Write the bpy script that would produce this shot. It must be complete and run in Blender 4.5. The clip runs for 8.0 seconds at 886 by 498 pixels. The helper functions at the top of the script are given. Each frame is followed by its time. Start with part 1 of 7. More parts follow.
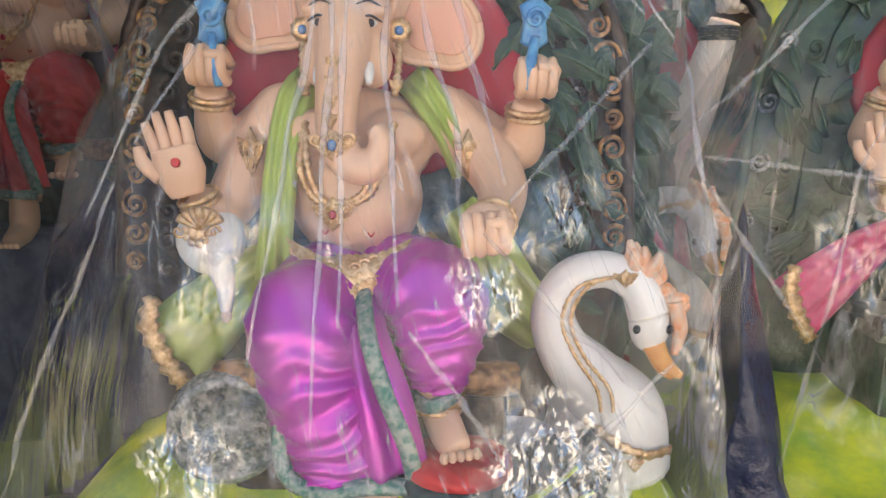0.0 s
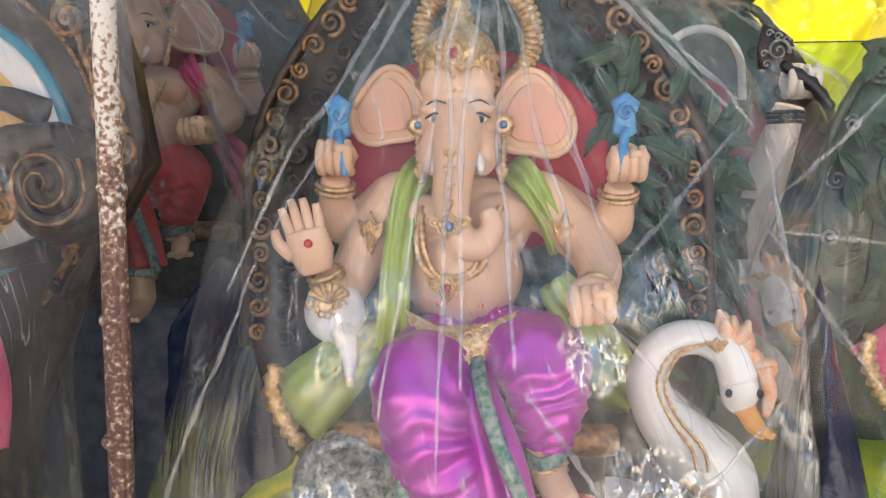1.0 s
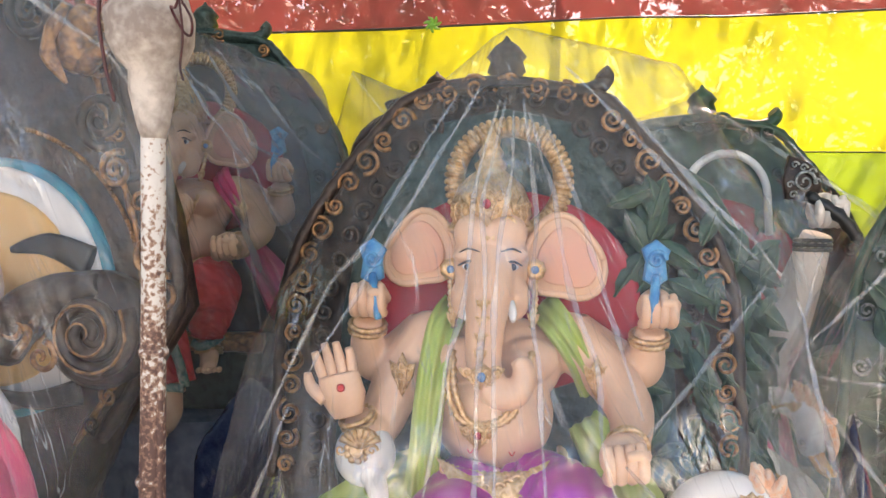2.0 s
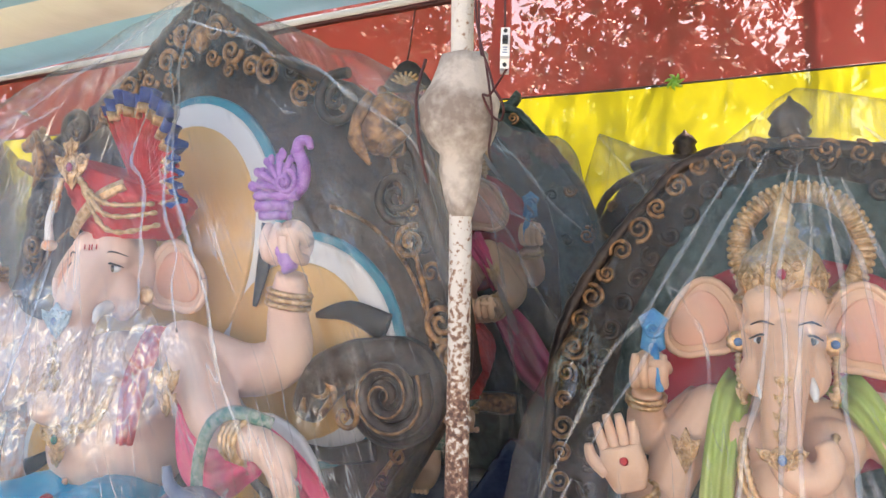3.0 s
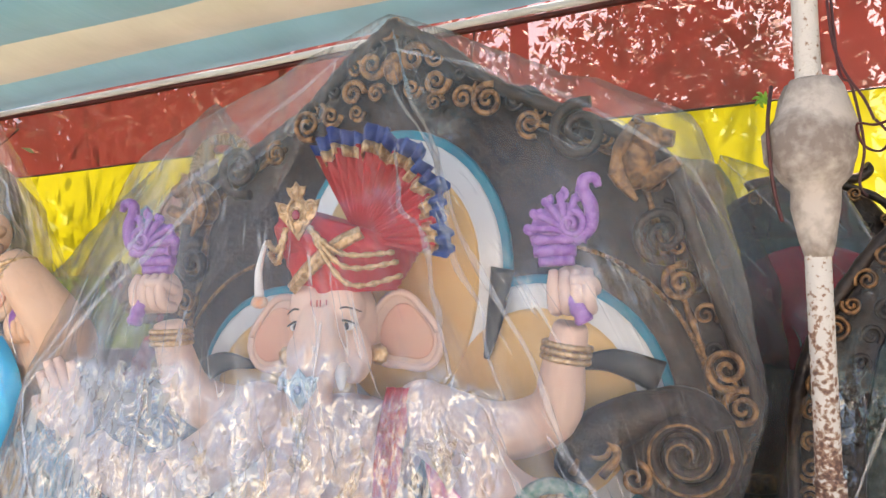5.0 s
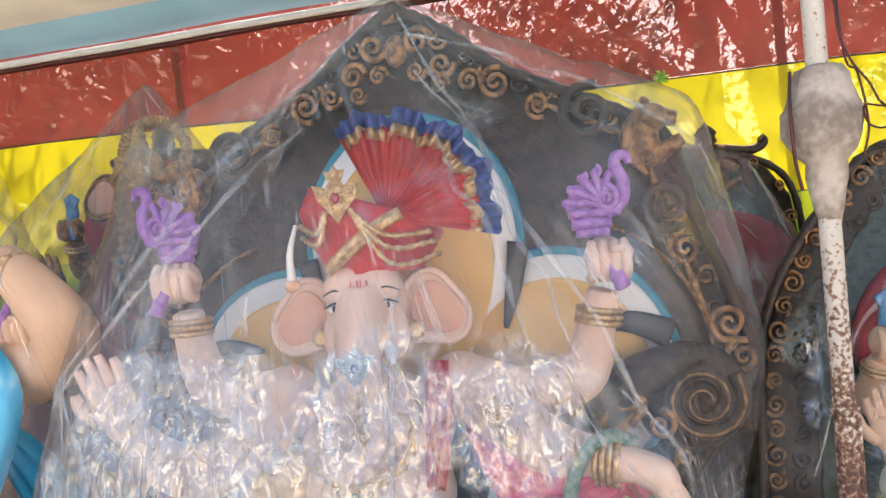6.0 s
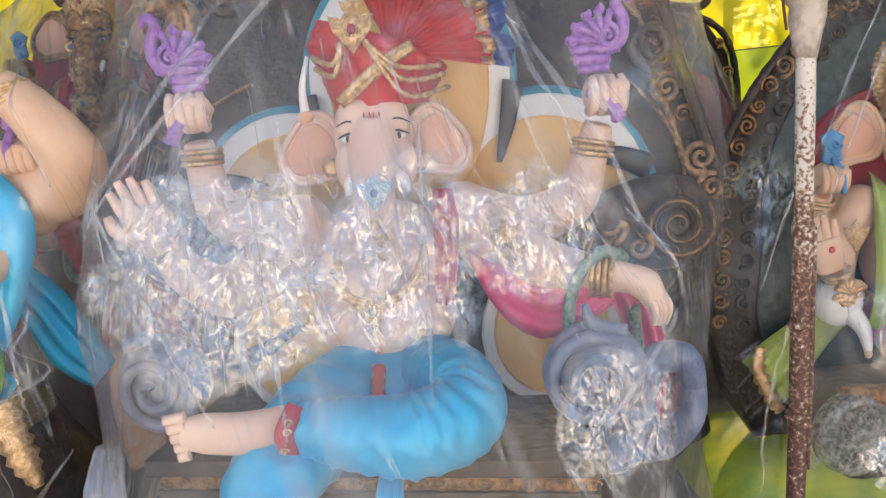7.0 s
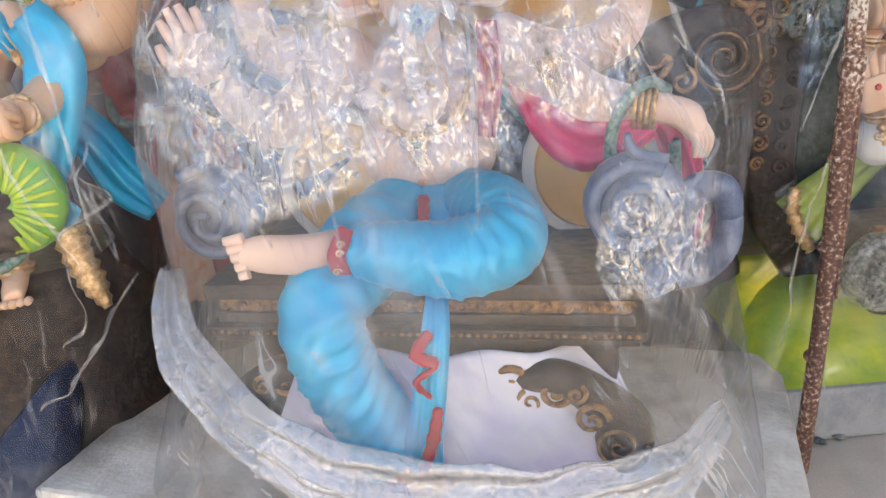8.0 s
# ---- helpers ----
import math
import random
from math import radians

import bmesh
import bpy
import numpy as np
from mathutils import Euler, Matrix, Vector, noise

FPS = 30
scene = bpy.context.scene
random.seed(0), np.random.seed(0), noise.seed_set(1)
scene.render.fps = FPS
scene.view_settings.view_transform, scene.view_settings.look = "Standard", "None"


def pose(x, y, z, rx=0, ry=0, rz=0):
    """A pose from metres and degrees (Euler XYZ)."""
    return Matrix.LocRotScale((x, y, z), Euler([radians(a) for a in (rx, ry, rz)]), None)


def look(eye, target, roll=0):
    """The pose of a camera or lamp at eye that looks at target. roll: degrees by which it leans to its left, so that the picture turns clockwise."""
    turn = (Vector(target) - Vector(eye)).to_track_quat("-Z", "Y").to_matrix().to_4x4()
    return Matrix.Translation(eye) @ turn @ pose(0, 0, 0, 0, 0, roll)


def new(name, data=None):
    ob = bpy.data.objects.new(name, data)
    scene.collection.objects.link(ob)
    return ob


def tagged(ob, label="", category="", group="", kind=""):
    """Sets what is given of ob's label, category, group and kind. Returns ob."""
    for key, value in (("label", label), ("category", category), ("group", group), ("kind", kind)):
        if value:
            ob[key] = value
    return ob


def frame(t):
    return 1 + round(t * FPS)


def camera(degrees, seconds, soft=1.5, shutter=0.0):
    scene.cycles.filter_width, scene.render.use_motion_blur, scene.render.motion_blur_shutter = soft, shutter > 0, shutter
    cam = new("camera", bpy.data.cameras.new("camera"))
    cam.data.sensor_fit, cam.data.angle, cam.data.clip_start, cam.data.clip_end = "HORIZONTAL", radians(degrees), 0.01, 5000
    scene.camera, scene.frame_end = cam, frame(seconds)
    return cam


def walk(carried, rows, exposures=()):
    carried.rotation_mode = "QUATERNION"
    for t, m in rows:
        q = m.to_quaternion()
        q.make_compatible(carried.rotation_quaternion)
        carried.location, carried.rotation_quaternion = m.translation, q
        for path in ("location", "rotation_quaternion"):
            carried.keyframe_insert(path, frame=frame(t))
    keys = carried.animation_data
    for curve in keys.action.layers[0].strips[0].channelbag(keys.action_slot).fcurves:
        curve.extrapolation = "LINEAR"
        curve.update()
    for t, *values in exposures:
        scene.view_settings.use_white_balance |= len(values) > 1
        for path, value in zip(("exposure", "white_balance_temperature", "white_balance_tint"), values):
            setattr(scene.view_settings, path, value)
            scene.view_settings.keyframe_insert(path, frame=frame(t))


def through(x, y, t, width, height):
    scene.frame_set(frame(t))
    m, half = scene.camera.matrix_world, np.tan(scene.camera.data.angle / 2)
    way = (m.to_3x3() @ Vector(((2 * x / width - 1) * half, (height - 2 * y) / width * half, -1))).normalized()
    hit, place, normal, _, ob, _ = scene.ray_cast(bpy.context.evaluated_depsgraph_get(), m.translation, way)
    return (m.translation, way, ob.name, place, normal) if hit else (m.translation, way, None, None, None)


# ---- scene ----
cam = camera(59.3, 8.0)
PATH = [
    (0, (-0.048, 0.041, 1.369), (-0.026, 1.993, 0.935), 0.6),
    (0.5, (-0.166, -0.095, 1.379), (-0.253, 1.866, 0.995), -0.3),
    (1, (-0.209, -0.158, 1.402), (-0.297, 1.825, 1.155), -0.4),
    (1.2, (-0.212, -0.162, 1.425), (-0.303, 1.827, 1.241), -0.3),
    (2.3, (-0.282, -0.164, 1.661), (-0.478, 1.825, 1.596), 0.8),
    (2.5, (-0.314, -0.191, 1.653), (-0.634, 1.783, 1.618), 0.5),
    (3, (-0.447, -0.22, 1.674), (-1.089, 1.673, 1.718), 0.1),
    (3.5, (-0.608, -0.166, 1.706), (-1.386, 1.674, 1.789), -0.3),
    (4, (-0.827, -0.142, 1.732), (-1.605, 1.699, 1.821), -1.4),
    (4.5, (-1.077, -0.202, 1.739), (-1.738, 1.684, 1.818), -1.8),
    (4.7, (-1.171, -0.232, 1.746), (-1.772, 1.674, 1.835), -1.7),
    (5.8, (-1.696, -0.437, 1.794), (-1.888, 1.553, 1.85), -5.3),
    (6, (-1.791, -0.46, 1.795), (-1.905, 1.537, 1.799), -5.2),
    (6.5, (-2.013, -0.556, 1.769), (-1.968, 1.436, 1.602), -4.7),
    (7, (-2.085, -0.614, 1.721), (-1.983, 1.353, 1.374), -4.5),
    (7.5, (-2.126, -0.654, 1.673), (-2.038, 1.275, 1.152), -4.2),
    (8, (-2.144, -0.689, 1.648), (-2.138, 1.194, 0.974), -5.0),
]
EXPOSURE = 1.78
walk(cam, [(t, look(eye, target, roll)) for t, eye, target, roll in PATH], [(0, EXPOSURE, 7500, 10), (2.5, EXPOSURE + 0.1, 7200, 10), (3.5, EXPOSURE - 0.08, 7400, 10), (4.5, EXPOSURE - 0.10, 7500, 10), (6.5, EXPOSURE - 0.18, 7400, 10), (8, EXPOSURE - 0.06, 7500, 10)])
SKY, SUN = 0.15, 3.5

# ---- sky, sun ----
world = bpy.data.worlds.new("sky")
scene.world = world
world.use_nodes = True
wn = world.node_tree
sky = wn.nodes.new("ShaderNodeTexSky")
sky.sky_type, sky.sun_disc = "NISHITA", False
sky.sun_elevation, sky.sun_rotation = radians(52), radians(20)
sky.dust_density = 3.0
wn.links.new(sky.outputs[0], wn.nodes["Background"].inputs[0])
wn.nodes["Background"].inputs[1].default_value = SKY
sun_data = bpy.data.lights.new("sun", "SUN")
sun_data.energy, sun_data.angle, sun_data.color = SUN, radians(1.0), (1.0, 0.94, 0.86)
sun = new("sun", sun_data)
sun.matrix_world = look((2.2, 11.0, 13.0), (-1.0, 2.2, 1.0))


# ---- materials ----
def rgba(c):
    return (c[0], c[1], c[2], 1.0)


def material(name, base, second=None, rough=0.5, metal=0.0, grain=14.0, fine=90.0, bump=0.15, spread=0.5, coat=0.0, wave=0.0):
    """Two-scale mottled paint, cloth or metal."""
    m = bpy.data.materials.new(name)
    m.use_nodes = True
    nt = m.node_tree
    bsdf = nt.nodes["Principled BSDF"]
    tc = nt.nodes.new("ShaderNodeTexCoord")
    big = nt.nodes.new("ShaderNodeTexNoise")
    big.inputs["Scale"].default_value, big.inputs["Detail"].default_value = grain, 5
    small = nt.nodes.new("ShaderNodeTexNoise")
    small.inputs["Scale"].default_value, small.inputs["Detail"].default_value = fine, 4
    nt.links.new(tc.outputs["Object"], big.inputs["Vector"])
    nt.links.new(tc.outputs["Object"], small.inputs["Vector"])
    add = nt.nodes.new("ShaderNodeMath")
    add.operation = "MULTIPLY_ADD"
    add.inputs[1].default_value = 0.35
    nt.links.new(small.outputs["Fac"], add.inputs[0])
    nt.links.new(big.outputs["Fac"], add.inputs[2])
    ramp = nt.nodes.new("ShaderNodeValToRGB")
    lo, hi = 0.67 - 0.25 * spread - 0.02, 0.67 + 0.25 * spread
    ramp.color_ramp.elements[0].position, ramp.color_ramp.elements[1].position = lo, hi
    second = second or tuple(v * 0.78 for v in base)
    ramp.color_ramp.elements[0].color, ramp.color_ramp.elements[1].color = rgba(base), rgba(second)
    nt.links.new(add.outputs[0], ramp.inputs["Fac"])
    nt.links.new(ramp.outputs["Color"], bsdf.inputs["Base Color"])
    height = add.outputs[0]
    if wave:
        wv = nt.nodes.new("ShaderNodeTexWave")
        wv.inputs["Scale"].default_value, wv.inputs["Distortion"].default_value = wave, 5.0
        wv.inputs["Detail"].default_value, wv.inputs["Detail Scale"].default_value = 2.0, 1.2
        wv.bands_direction = "DIAGONAL"
        nt.links.new(tc.outputs["Object"], wv.inputs["Vector"])
        mix = nt.nodes.new("ShaderNodeMath")
        mix.operation = "MULTIPLY_ADD"
        mix.inputs[1].default_value = 1.6
        nt.links.new(wv.outputs["Fac"], mix.inputs[0])
        nt.links.new(add.outputs[0], mix.inputs[2])
        height = mix.outputs[0]
    bp = nt.nodes.new("ShaderNodeBump")
    bp.inputs["Strength"].default_value, bp.inputs["Distance"].default_value = bump, 0.01
    nt.links.new(height, bp.inputs["Height"])
    nt.links.new(bp.outputs["Normal"], bsdf.inputs["Normal"])
    bsdf.inputs["Roughness"].default_value, bsdf.inputs["Metallic"].default_value = rough, metal
    bsdf.inputs["Coat Weight"].default_value = coat
    return m


def plastic(name, haze, streak, crinkle, tint=(0.95, 0.96, 0.98), gloss=0.02, patch=0.6, foil=0.3, zones=(), sheen=0.5):
    """Thin polythene film: clear, milky along its creases, foil-like where it is crumpled.
    patch: how little of it is crumpled; zones: (x, y, z, radius, milk) where it is pressed against a statue and crushed."""
    m = bpy.data.materials.new(name)
    m.use_nodes = True
    nt = m.node_tree
    link = nt.links.new
    nt.nodes.remove(nt.nodes["Principled BSDF"])
    out = nt.nodes["Material Output"]
    tc = nt.nodes.new("ShaderNodeTexCoord")
    uv = nt.nodes.new("ShaderNodeUVMap")
    spot = tc.outputs["Object"]

    def math_node(op, a, c, d=None, clamp=False):
        n = nt.nodes.new("ShaderNodeMath")
        n.operation, n.use_clamp = op, clamp
        for slot, v in enumerate((a, c, d)):
            if v is None:
                continue
            if isinstance(v, (int, float)):
                n.inputs[slot].default_value = v
            else:
                link(v, n.inputs[slot])
        return n.outputs[0]

    def noise_node(vec, scale, detail, warp=0.0):
        n = nt.nodes.new("ShaderNodeTexNoise")
        n.inputs["Scale"].default_value, n.inputs["Detail"].default_value, n.inputs["Distortion"].default_value = scale, detail, warp
        link(vec, n.inputs["Vector"])
        return n.outputs["Fac"]

    def span(v, lo, hi, a, c):
        n = nt.nodes.new("ShaderNodeMapRange")
        for slot, q in zip(("From Min", "From Max", "To Min", "To Max"), (lo, hi, a, c)):
            n.inputs[slot].default_value = q
        link(v, n.inputs["Value"])
        return n.outputs[0]

    def ridge(v):
        return math_node("ABSOLUTE", math_node("SUBTRACT", v, 0.5), 0.0)

    # long folds that run down from the peak
    mapping = nt.nodes.new("ShaderNodeMapping")
    mapping.inputs["Scale"].default_value = (streak, 0.4, 1.0)
    link(uv.outputs[0], mapping.inputs["Vector"])
    run = noise_node(mapping.outputs[0], 3.0, 3, 0.12)
    thin = span(ridge(run), 0.014, 0.0, 0.0, 1.0)
    broad = span(run, 0.55, 0.74, 0.0, 1.0)
    cloud = noise_node(spot, 2.2, 4, 0.3)
    lines = math_node("MULTIPLY", thin, span(noise_node(spot, 5.0, 2), 0.45, 0.6, 0.0, 1.0))
    veil = span(cloud, 0.36, 0.68, haze * 0.35, haze * 1.6)
    milkiness = math_node("ADD", veil, math_node("ADD", math_node("MULTIPLY", broad, 0.03 + haze * 2.0), math_node("MULTIPLY", lines, 0.26)), clamp=True)
    # crushed parts
    mask = span(noise_node(spot, 3.1, 3), patch, patch + 0.08, 0.0, 0.8)
    for x, y, z, r, milk in zones:
        gap = nt.nodes.new("ShaderNodeVectorMath")
        gap.operation = "DISTANCE"
        link(spot, gap.inputs[0])
        gap.inputs[1].default_value = (x, y, z)
        ragged = math_node("MULTIPLY_ADD", math_node("SUBTRACT", noise_node(spot, 7.0, 4), 0.5), r * 1.3, gap.outputs["Value"])
        near = span(ragged, r, r * 0.82, 0.0, 1.0)
        mask = math_node("MAXIMUM", mask, near)
        milkiness = math_node("ADD", milkiness, math_node("MULTIPLY", near, milk), clamp=True)
    slant = nt.nodes.new("ShaderNodeMapping")
    slant.inputs["Rotation"].default_value, slant.inputs["Scale"].default_value = (0.3, 0.7, 0.2), (1.0, 1.0, 0.5)
    link(spot, slant.inputs["Vector"])
    warp = nt.nodes.new("ShaderNodeTexNoise")
    warp.inputs["Scale"].default_value, warp.inputs["Detail"].default_value = crinkle * 0.4, 3
    link(slant.outputs[0], warp.inputs["Vector"])
    bent = nt.nodes.new("ShaderNodeVectorMath")
    bent.operation = "MULTIPLY_ADD"
    link(warp.outputs["Color"], bent.inputs[0])
    bent.inputs[1].default_value = (0.14, 0.14, 0.14)
    link(slant.outputs[0], bent.inputs[2])

    def facets(scale, tilt, base):
        """Small flat facets, each tilted its own way."""
        cells = nt.nodes.new("ShaderNodeTexVoronoi")
        cells.inputs["Scale"].default_value = scale
        link(bent.outputs[0], cells.inputs["Vector"])
        shift = nt.nodes.new("ShaderNodeVectorMath")
        shift.operation = "SUBTRACT"
        link(cells.outputs["Color"], shift.inputs[0])
        shift.inputs[1].default_value = (0.5, 0.5, 0.5)
        push = nt.nodes.new("ShaderNodeVectorMath")
        push.operation = "SCALE"
        link(shift.outputs[0], push.inputs[0])
        link(math_node("MULTIPLY", mask, tilt), push.inputs["Scale"])
        total = nt.nodes.new("ShaderNodeVectorMath")
        total.operation = "ADD"
        link(base, total.inputs[0])
        link(push.outputs[0], total.inputs[1])
        return total.outputs[0]

    coarse = ridge(noise_node(slant.outputs[0], crinkle, 3, 0.8))
    bump = nt.nodes.new("ShaderNodeBump")
    bump.inputs["Strength"].default_value, bump.inputs["Distance"].default_value = 1.0, 0.025
    link(math_node("MULTIPLY_ADD", math_node("MULTIPLY", coarse, mask), 0.9, math_node("MULTIPLY", run, 0.9)), bump.inputs["Height"])
    bp = nt.nodes.new("ShaderNodeVectorMath")
    bp.operation = "NORMALIZE"
    link(facets(crinkle * 6.0, 0.50, facets(crinkle * 2.6, 0.55, bump.outputs[0])), bp.inputs[0])
    clear = nt.nodes.new("ShaderNodeBsdfTransparent")
    clear.inputs[0].default_value = rgba((0.985, 0.985, 0.99))
    diff = nt.nodes.new("ShaderNodeBsdfDiffuse")
    diff.inputs[0].default_value = rgba(tint)
    link(bp.outputs[0], diff.inputs["Normal"])
    tr = nt.nodes.new("ShaderNodeBsdfTranslucent")
    tr.inputs[0].default_value = rgba(tint)
    milk_mix = nt.nodes.new("ShaderNodeMixShader")
    milk_mix.inputs[0].default_value = 0.25
    link(diff.outputs[0], milk_mix.inputs[1])
    link(tr.outputs[0], milk_mix.inputs[2])
    film = nt.nodes.new("ShaderNodeMixShader")
    link(milkiness, film.inputs[0])
    link(clear.outputs[0], film.inputs[1])
    link(milk_mix.outputs[0], film.inputs[2])
    gl = nt.nodes.new("ShaderNodeBsdfGlossy")
    gl.inputs["Roughness"].default_value = 0.12
    link(bp.outputs[0], gl.inputs["Normal"])
    fr = nt.nodes.new("ShaderNodeFresnel")
    fr.inputs[0].default_value = 1.4
    link(bp.outputs[0], fr.inputs["Normal"])
    wrinkled = math_node("MULTIPLY", mask, span(coarse, 0.09, 0.0, foil * 0.35, foil))
    amount = math_node("ADD", math_node("MULTIPLY_ADD", fr.outputs[0], sheen, gloss), wrinkled, clamp=True)
    fin = nt.nodes.new("ShaderNodeMixShader")
    link(amount, fin.inputs[0])
    link(film.outputs[0], fin.inputs[1])
    link(gl.outputs[0], fin.inputs[2])
    link(fin.outputs[0], out.inputs["Surface"])
    return m


def sheer(name, color, clear, through=0.45):
    """Thin coated tarpaulin that lets some of the view and the daylight through."""
    m = bpy.data.materials.new(name)
    m.use_nodes = True
    nt = m.node_tree
    bsdf = nt.nodes["Principled BSDF"]
    out = nt.nodes["Material Output"]
    tc = nt.nodes.new("ShaderNodeTexCoord")
    n1 = nt.nodes.new("ShaderNodeTexNoise")
    n1.inputs["Scale"].default_value, n1.inputs["Detail"].default_value = 1.7, 6
    nt.links.new(tc.outputs["Object"], n1.inputs["Vector"])
    mapping = nt.nodes.new("ShaderNodeMapping")
    mapping.inputs["Scale"].default_value = (9.0, 1.0, 0.6)
    nt.links.new(tc.outputs["Object"], mapping.inputs["Vector"])
    n2 = nt.nodes.new("ShaderNodeTexNoise")
    n2.inputs["Scale"].default_value, n2.inputs["Detail"].default_value = 2.0, 3
    nt.links.new(mapping.outputs[0], n2.inputs["Vector"])
    ramp = nt.nodes.new("ShaderNodeValToRGB")
    ramp.color_ramp.elements[0].position, ramp.color_ramp.elements[1].position = 0.3, 0.75
    ramp.color_ramp.elements[0].color, ramp.color_ramp.elements[1].color = rgba(color), rgba([v * 0.75 for v in color])
    nt.links.new(n1.outputs["Fac"], ramp.inputs["Fac"])
    nt.links.new(ramp.outputs["Color"], bsdf.inputs["Base Color"])
    bsdf.inputs["Roughness"].default_value = 0.35
    bp = nt.nodes.new("ShaderNodeBump")
    bp.inputs["Strength"].default_value, bp.inputs["Distance"].default_value = 0.15, 0.02
    nt.links.new(n2.outputs["Fac"], bp.inputs["Height"])
    nt.links.new(bp.outputs[0], bsdf.inputs["Normal"])
    tr = nt.nodes.new("ShaderNodeBsdfTranslucent")
    nt.links.new(ramp.outputs["Color"], tr.inputs[0])
    mx = nt.nodes.new("ShaderNodeMixShader")
    mx.inputs[0].default_value = through
    nt.links.new(bsdf.outputs[0], mx.inputs[1])
    nt.links.new(tr.outputs[0], mx.inputs[2])
    cl = nt.nodes.new("ShaderNodeBsdfTransparent")
    cl.inputs[0].default_value = rgba([0.55 + 0.45 * min(1.0, v * 1.4) for v in color])
    fin = nt.nodes.new("ShaderNodeMixShader")
    fin.inputs[0].default_value = clear
    nt.links.new(mx.outputs[0], fin.inputs[1])
    nt.links.new(cl.outputs[0], fin.inputs[2])
    nt.links.new(fin.outputs[0], out.inputs["Surface"])
    return m


SKIN = material("peach_paint", (0.76, 0.50, 0.34), (0.69, 0.43, 0.28), rough=0.42, bump=0.05, grain=5)
PALE = material("pale_pink_paint", (0.80, 0.58, 0.47), (0.74, 0.50, 0.40), rough=0.42, bump=0.05, grain=5)
CREAM = material("cream_skin_paint", (0.72, 0.66, 0.60), (0.66, 0.58, 0.52), rough=0.45, bump=0.05, grain=5)
PINKEAR = material("pink_ear_paint", (0.72, 0.37, 0.27), (0.70, 0.40, 0.28), rough=0.5, bump=0.05, grain=6)
GOLD = material("gold_paint", (0.82, 0.58, 0.34), (0.50, 0.30, 0.13), rough=0.36, metal=0.65, grain=60, fine=160, bump=0.5)
PURPLE = material("purple_pearl_paint", (0.55, 0.04, 0.46), (0.46, 0.03, 0.40), rough=0.28, metal=0.45, grain=6, wave=3.5, bump=0.10, coat=0.3)
BLUE = material("sky_blue_silk", (0.015, 0.50, 0.80), (0.012, 0.40, 0.70), rough=0.38, metal=0.2, grain=7, wave=5.0, bump=0.18)
LIME = material("lime_shawl_paint", (0.40, 0.50, 0.12), (0.33, 0.43, 0.08), rough=0.5, grain=8, wave=7.0, bump=0.2)
TRIM = material("green_border_trim", (0.03, 0.16, 0.13), (0.28, 0.34, 0.30), rough=0.4, metal=0.3, grain=55, fine=120, bump=0.6)
RED = material("red_cloth", (0.62, 0.03, 0.03), (0.48, 0.02, 0.02), rough=0.5, grain=9, wave=10.0, bump=0.3)
CRIMSON = material("crimson_velvet_paint", (0.46, 0.02, 0.04), (0.36, 0.015, 0.03), rough=0.6, grain=9)
PINK = material("pink_cloth", (0.78, 0.08, 0.22), (0.66, 0.06, 0.19), rough=0.45, grain=8, wave=8.0, bump=0.25)
NAVY = material("navy_frill_cloth", (0.02, 0.05, 0.24), (0.03, 0.08, 0.30), rough=0.5, grain=20)
VIOLET = material("violet_carved_paint", (0.42, 0.20, 0.54), (0.27, 0.09, 0.38), rough=0.4, grain=40, fine=120, bump=0.7)
WHITE = material("white_gloss_paint", (0.80, 0.79, 0.77), (0.74, 0.72, 0.70), rough=0.3, grain=6, bump=0.04, coat=0.3)
ORANGE = material("orange_brushed_paint", (0.80, 0.34, 0.16), (0.72, 0.55, 0.42), rough=0.5, grain=30, bump=0.4)
BEAK = material("yellow_orange_paint", (0.78, 0.40, 0.10), (0.70, 0.30, 0.07), rough=0.4, grain=25)
OCHRE = material("ochre_airbrushed_paint", (0.74, 0.40, 0.10), (0.80, 0.54, 0.24), rough=0.5, grain=4, spread=1.2)
BROWN = material("dark_brown_carved_paint", (0.020, 0.012, 0.011), (0.055, 0.032, 0.022), rough=0.42, metal=0.1, grain=26, fine=70, bump=0.8)
BRONZE = material("bronze_rubbed_relief", (0.46, 0.23, 0.09), (0.14, 0.07, 0.035), rough=0.36, metal=0.35, grain=40, fine=90, bump=0.7)
FOREST = material("dark_green_grey_paint", (0.012, 0.026, 0.022), (0.05, 0.08, 0.07), rough=0.35, metal=0.15, grain=28, fine=80, bump=0.8)
SILVER = material("silver_rubbed_paint", (0.40, 0.42, 0.42), (0.10, 0.13, 0.13), rough=0.32, metal=0.6, grain=45, fine=110, bump=0.9)
SLATE = material("slate_blue_paint", (0.10, 0.13, 0.22), (0.20, 0.23, 0.32), rough=0.4, grain=16, bump=0.4)
TEAL = material("teal_rim_paint", (0.02, 0.27, 0.36), (0.02, 0.20, 0.30), rough=0.4, grain=20)
YELLOWGREEN = material("yellow_green_base_paint", (0.74, 0.80, 0.03), (0.30, 0.52, 0.06), rough=0.45, grain=7.0, fine=60, spread=0.8, bump=0.4)
GREENPAINT = material("bright_green_base_paint", (0.10, 0.42, 0.06), (0.30, 0.48, 0.05), rough=0.4, grain=5)
GREYBASE = material("grey_plaster_plinth", (0.20, 0.22, 0.25), (0.34, 0.35, 0.36), rough=0.7, grain=9, bump=0.4)
BLACK = material("black_paint", (0.012, 0.012, 0.014), (0.03, 0.028, 0.028), rough=0.35, grain=25)
LILAC = material("lilac_white_drape", (0.66, 0.60, 0.78), (0.76, 0.74, 0.80), rough=0.5, grain=5, wave=5.0, bump=0.3)
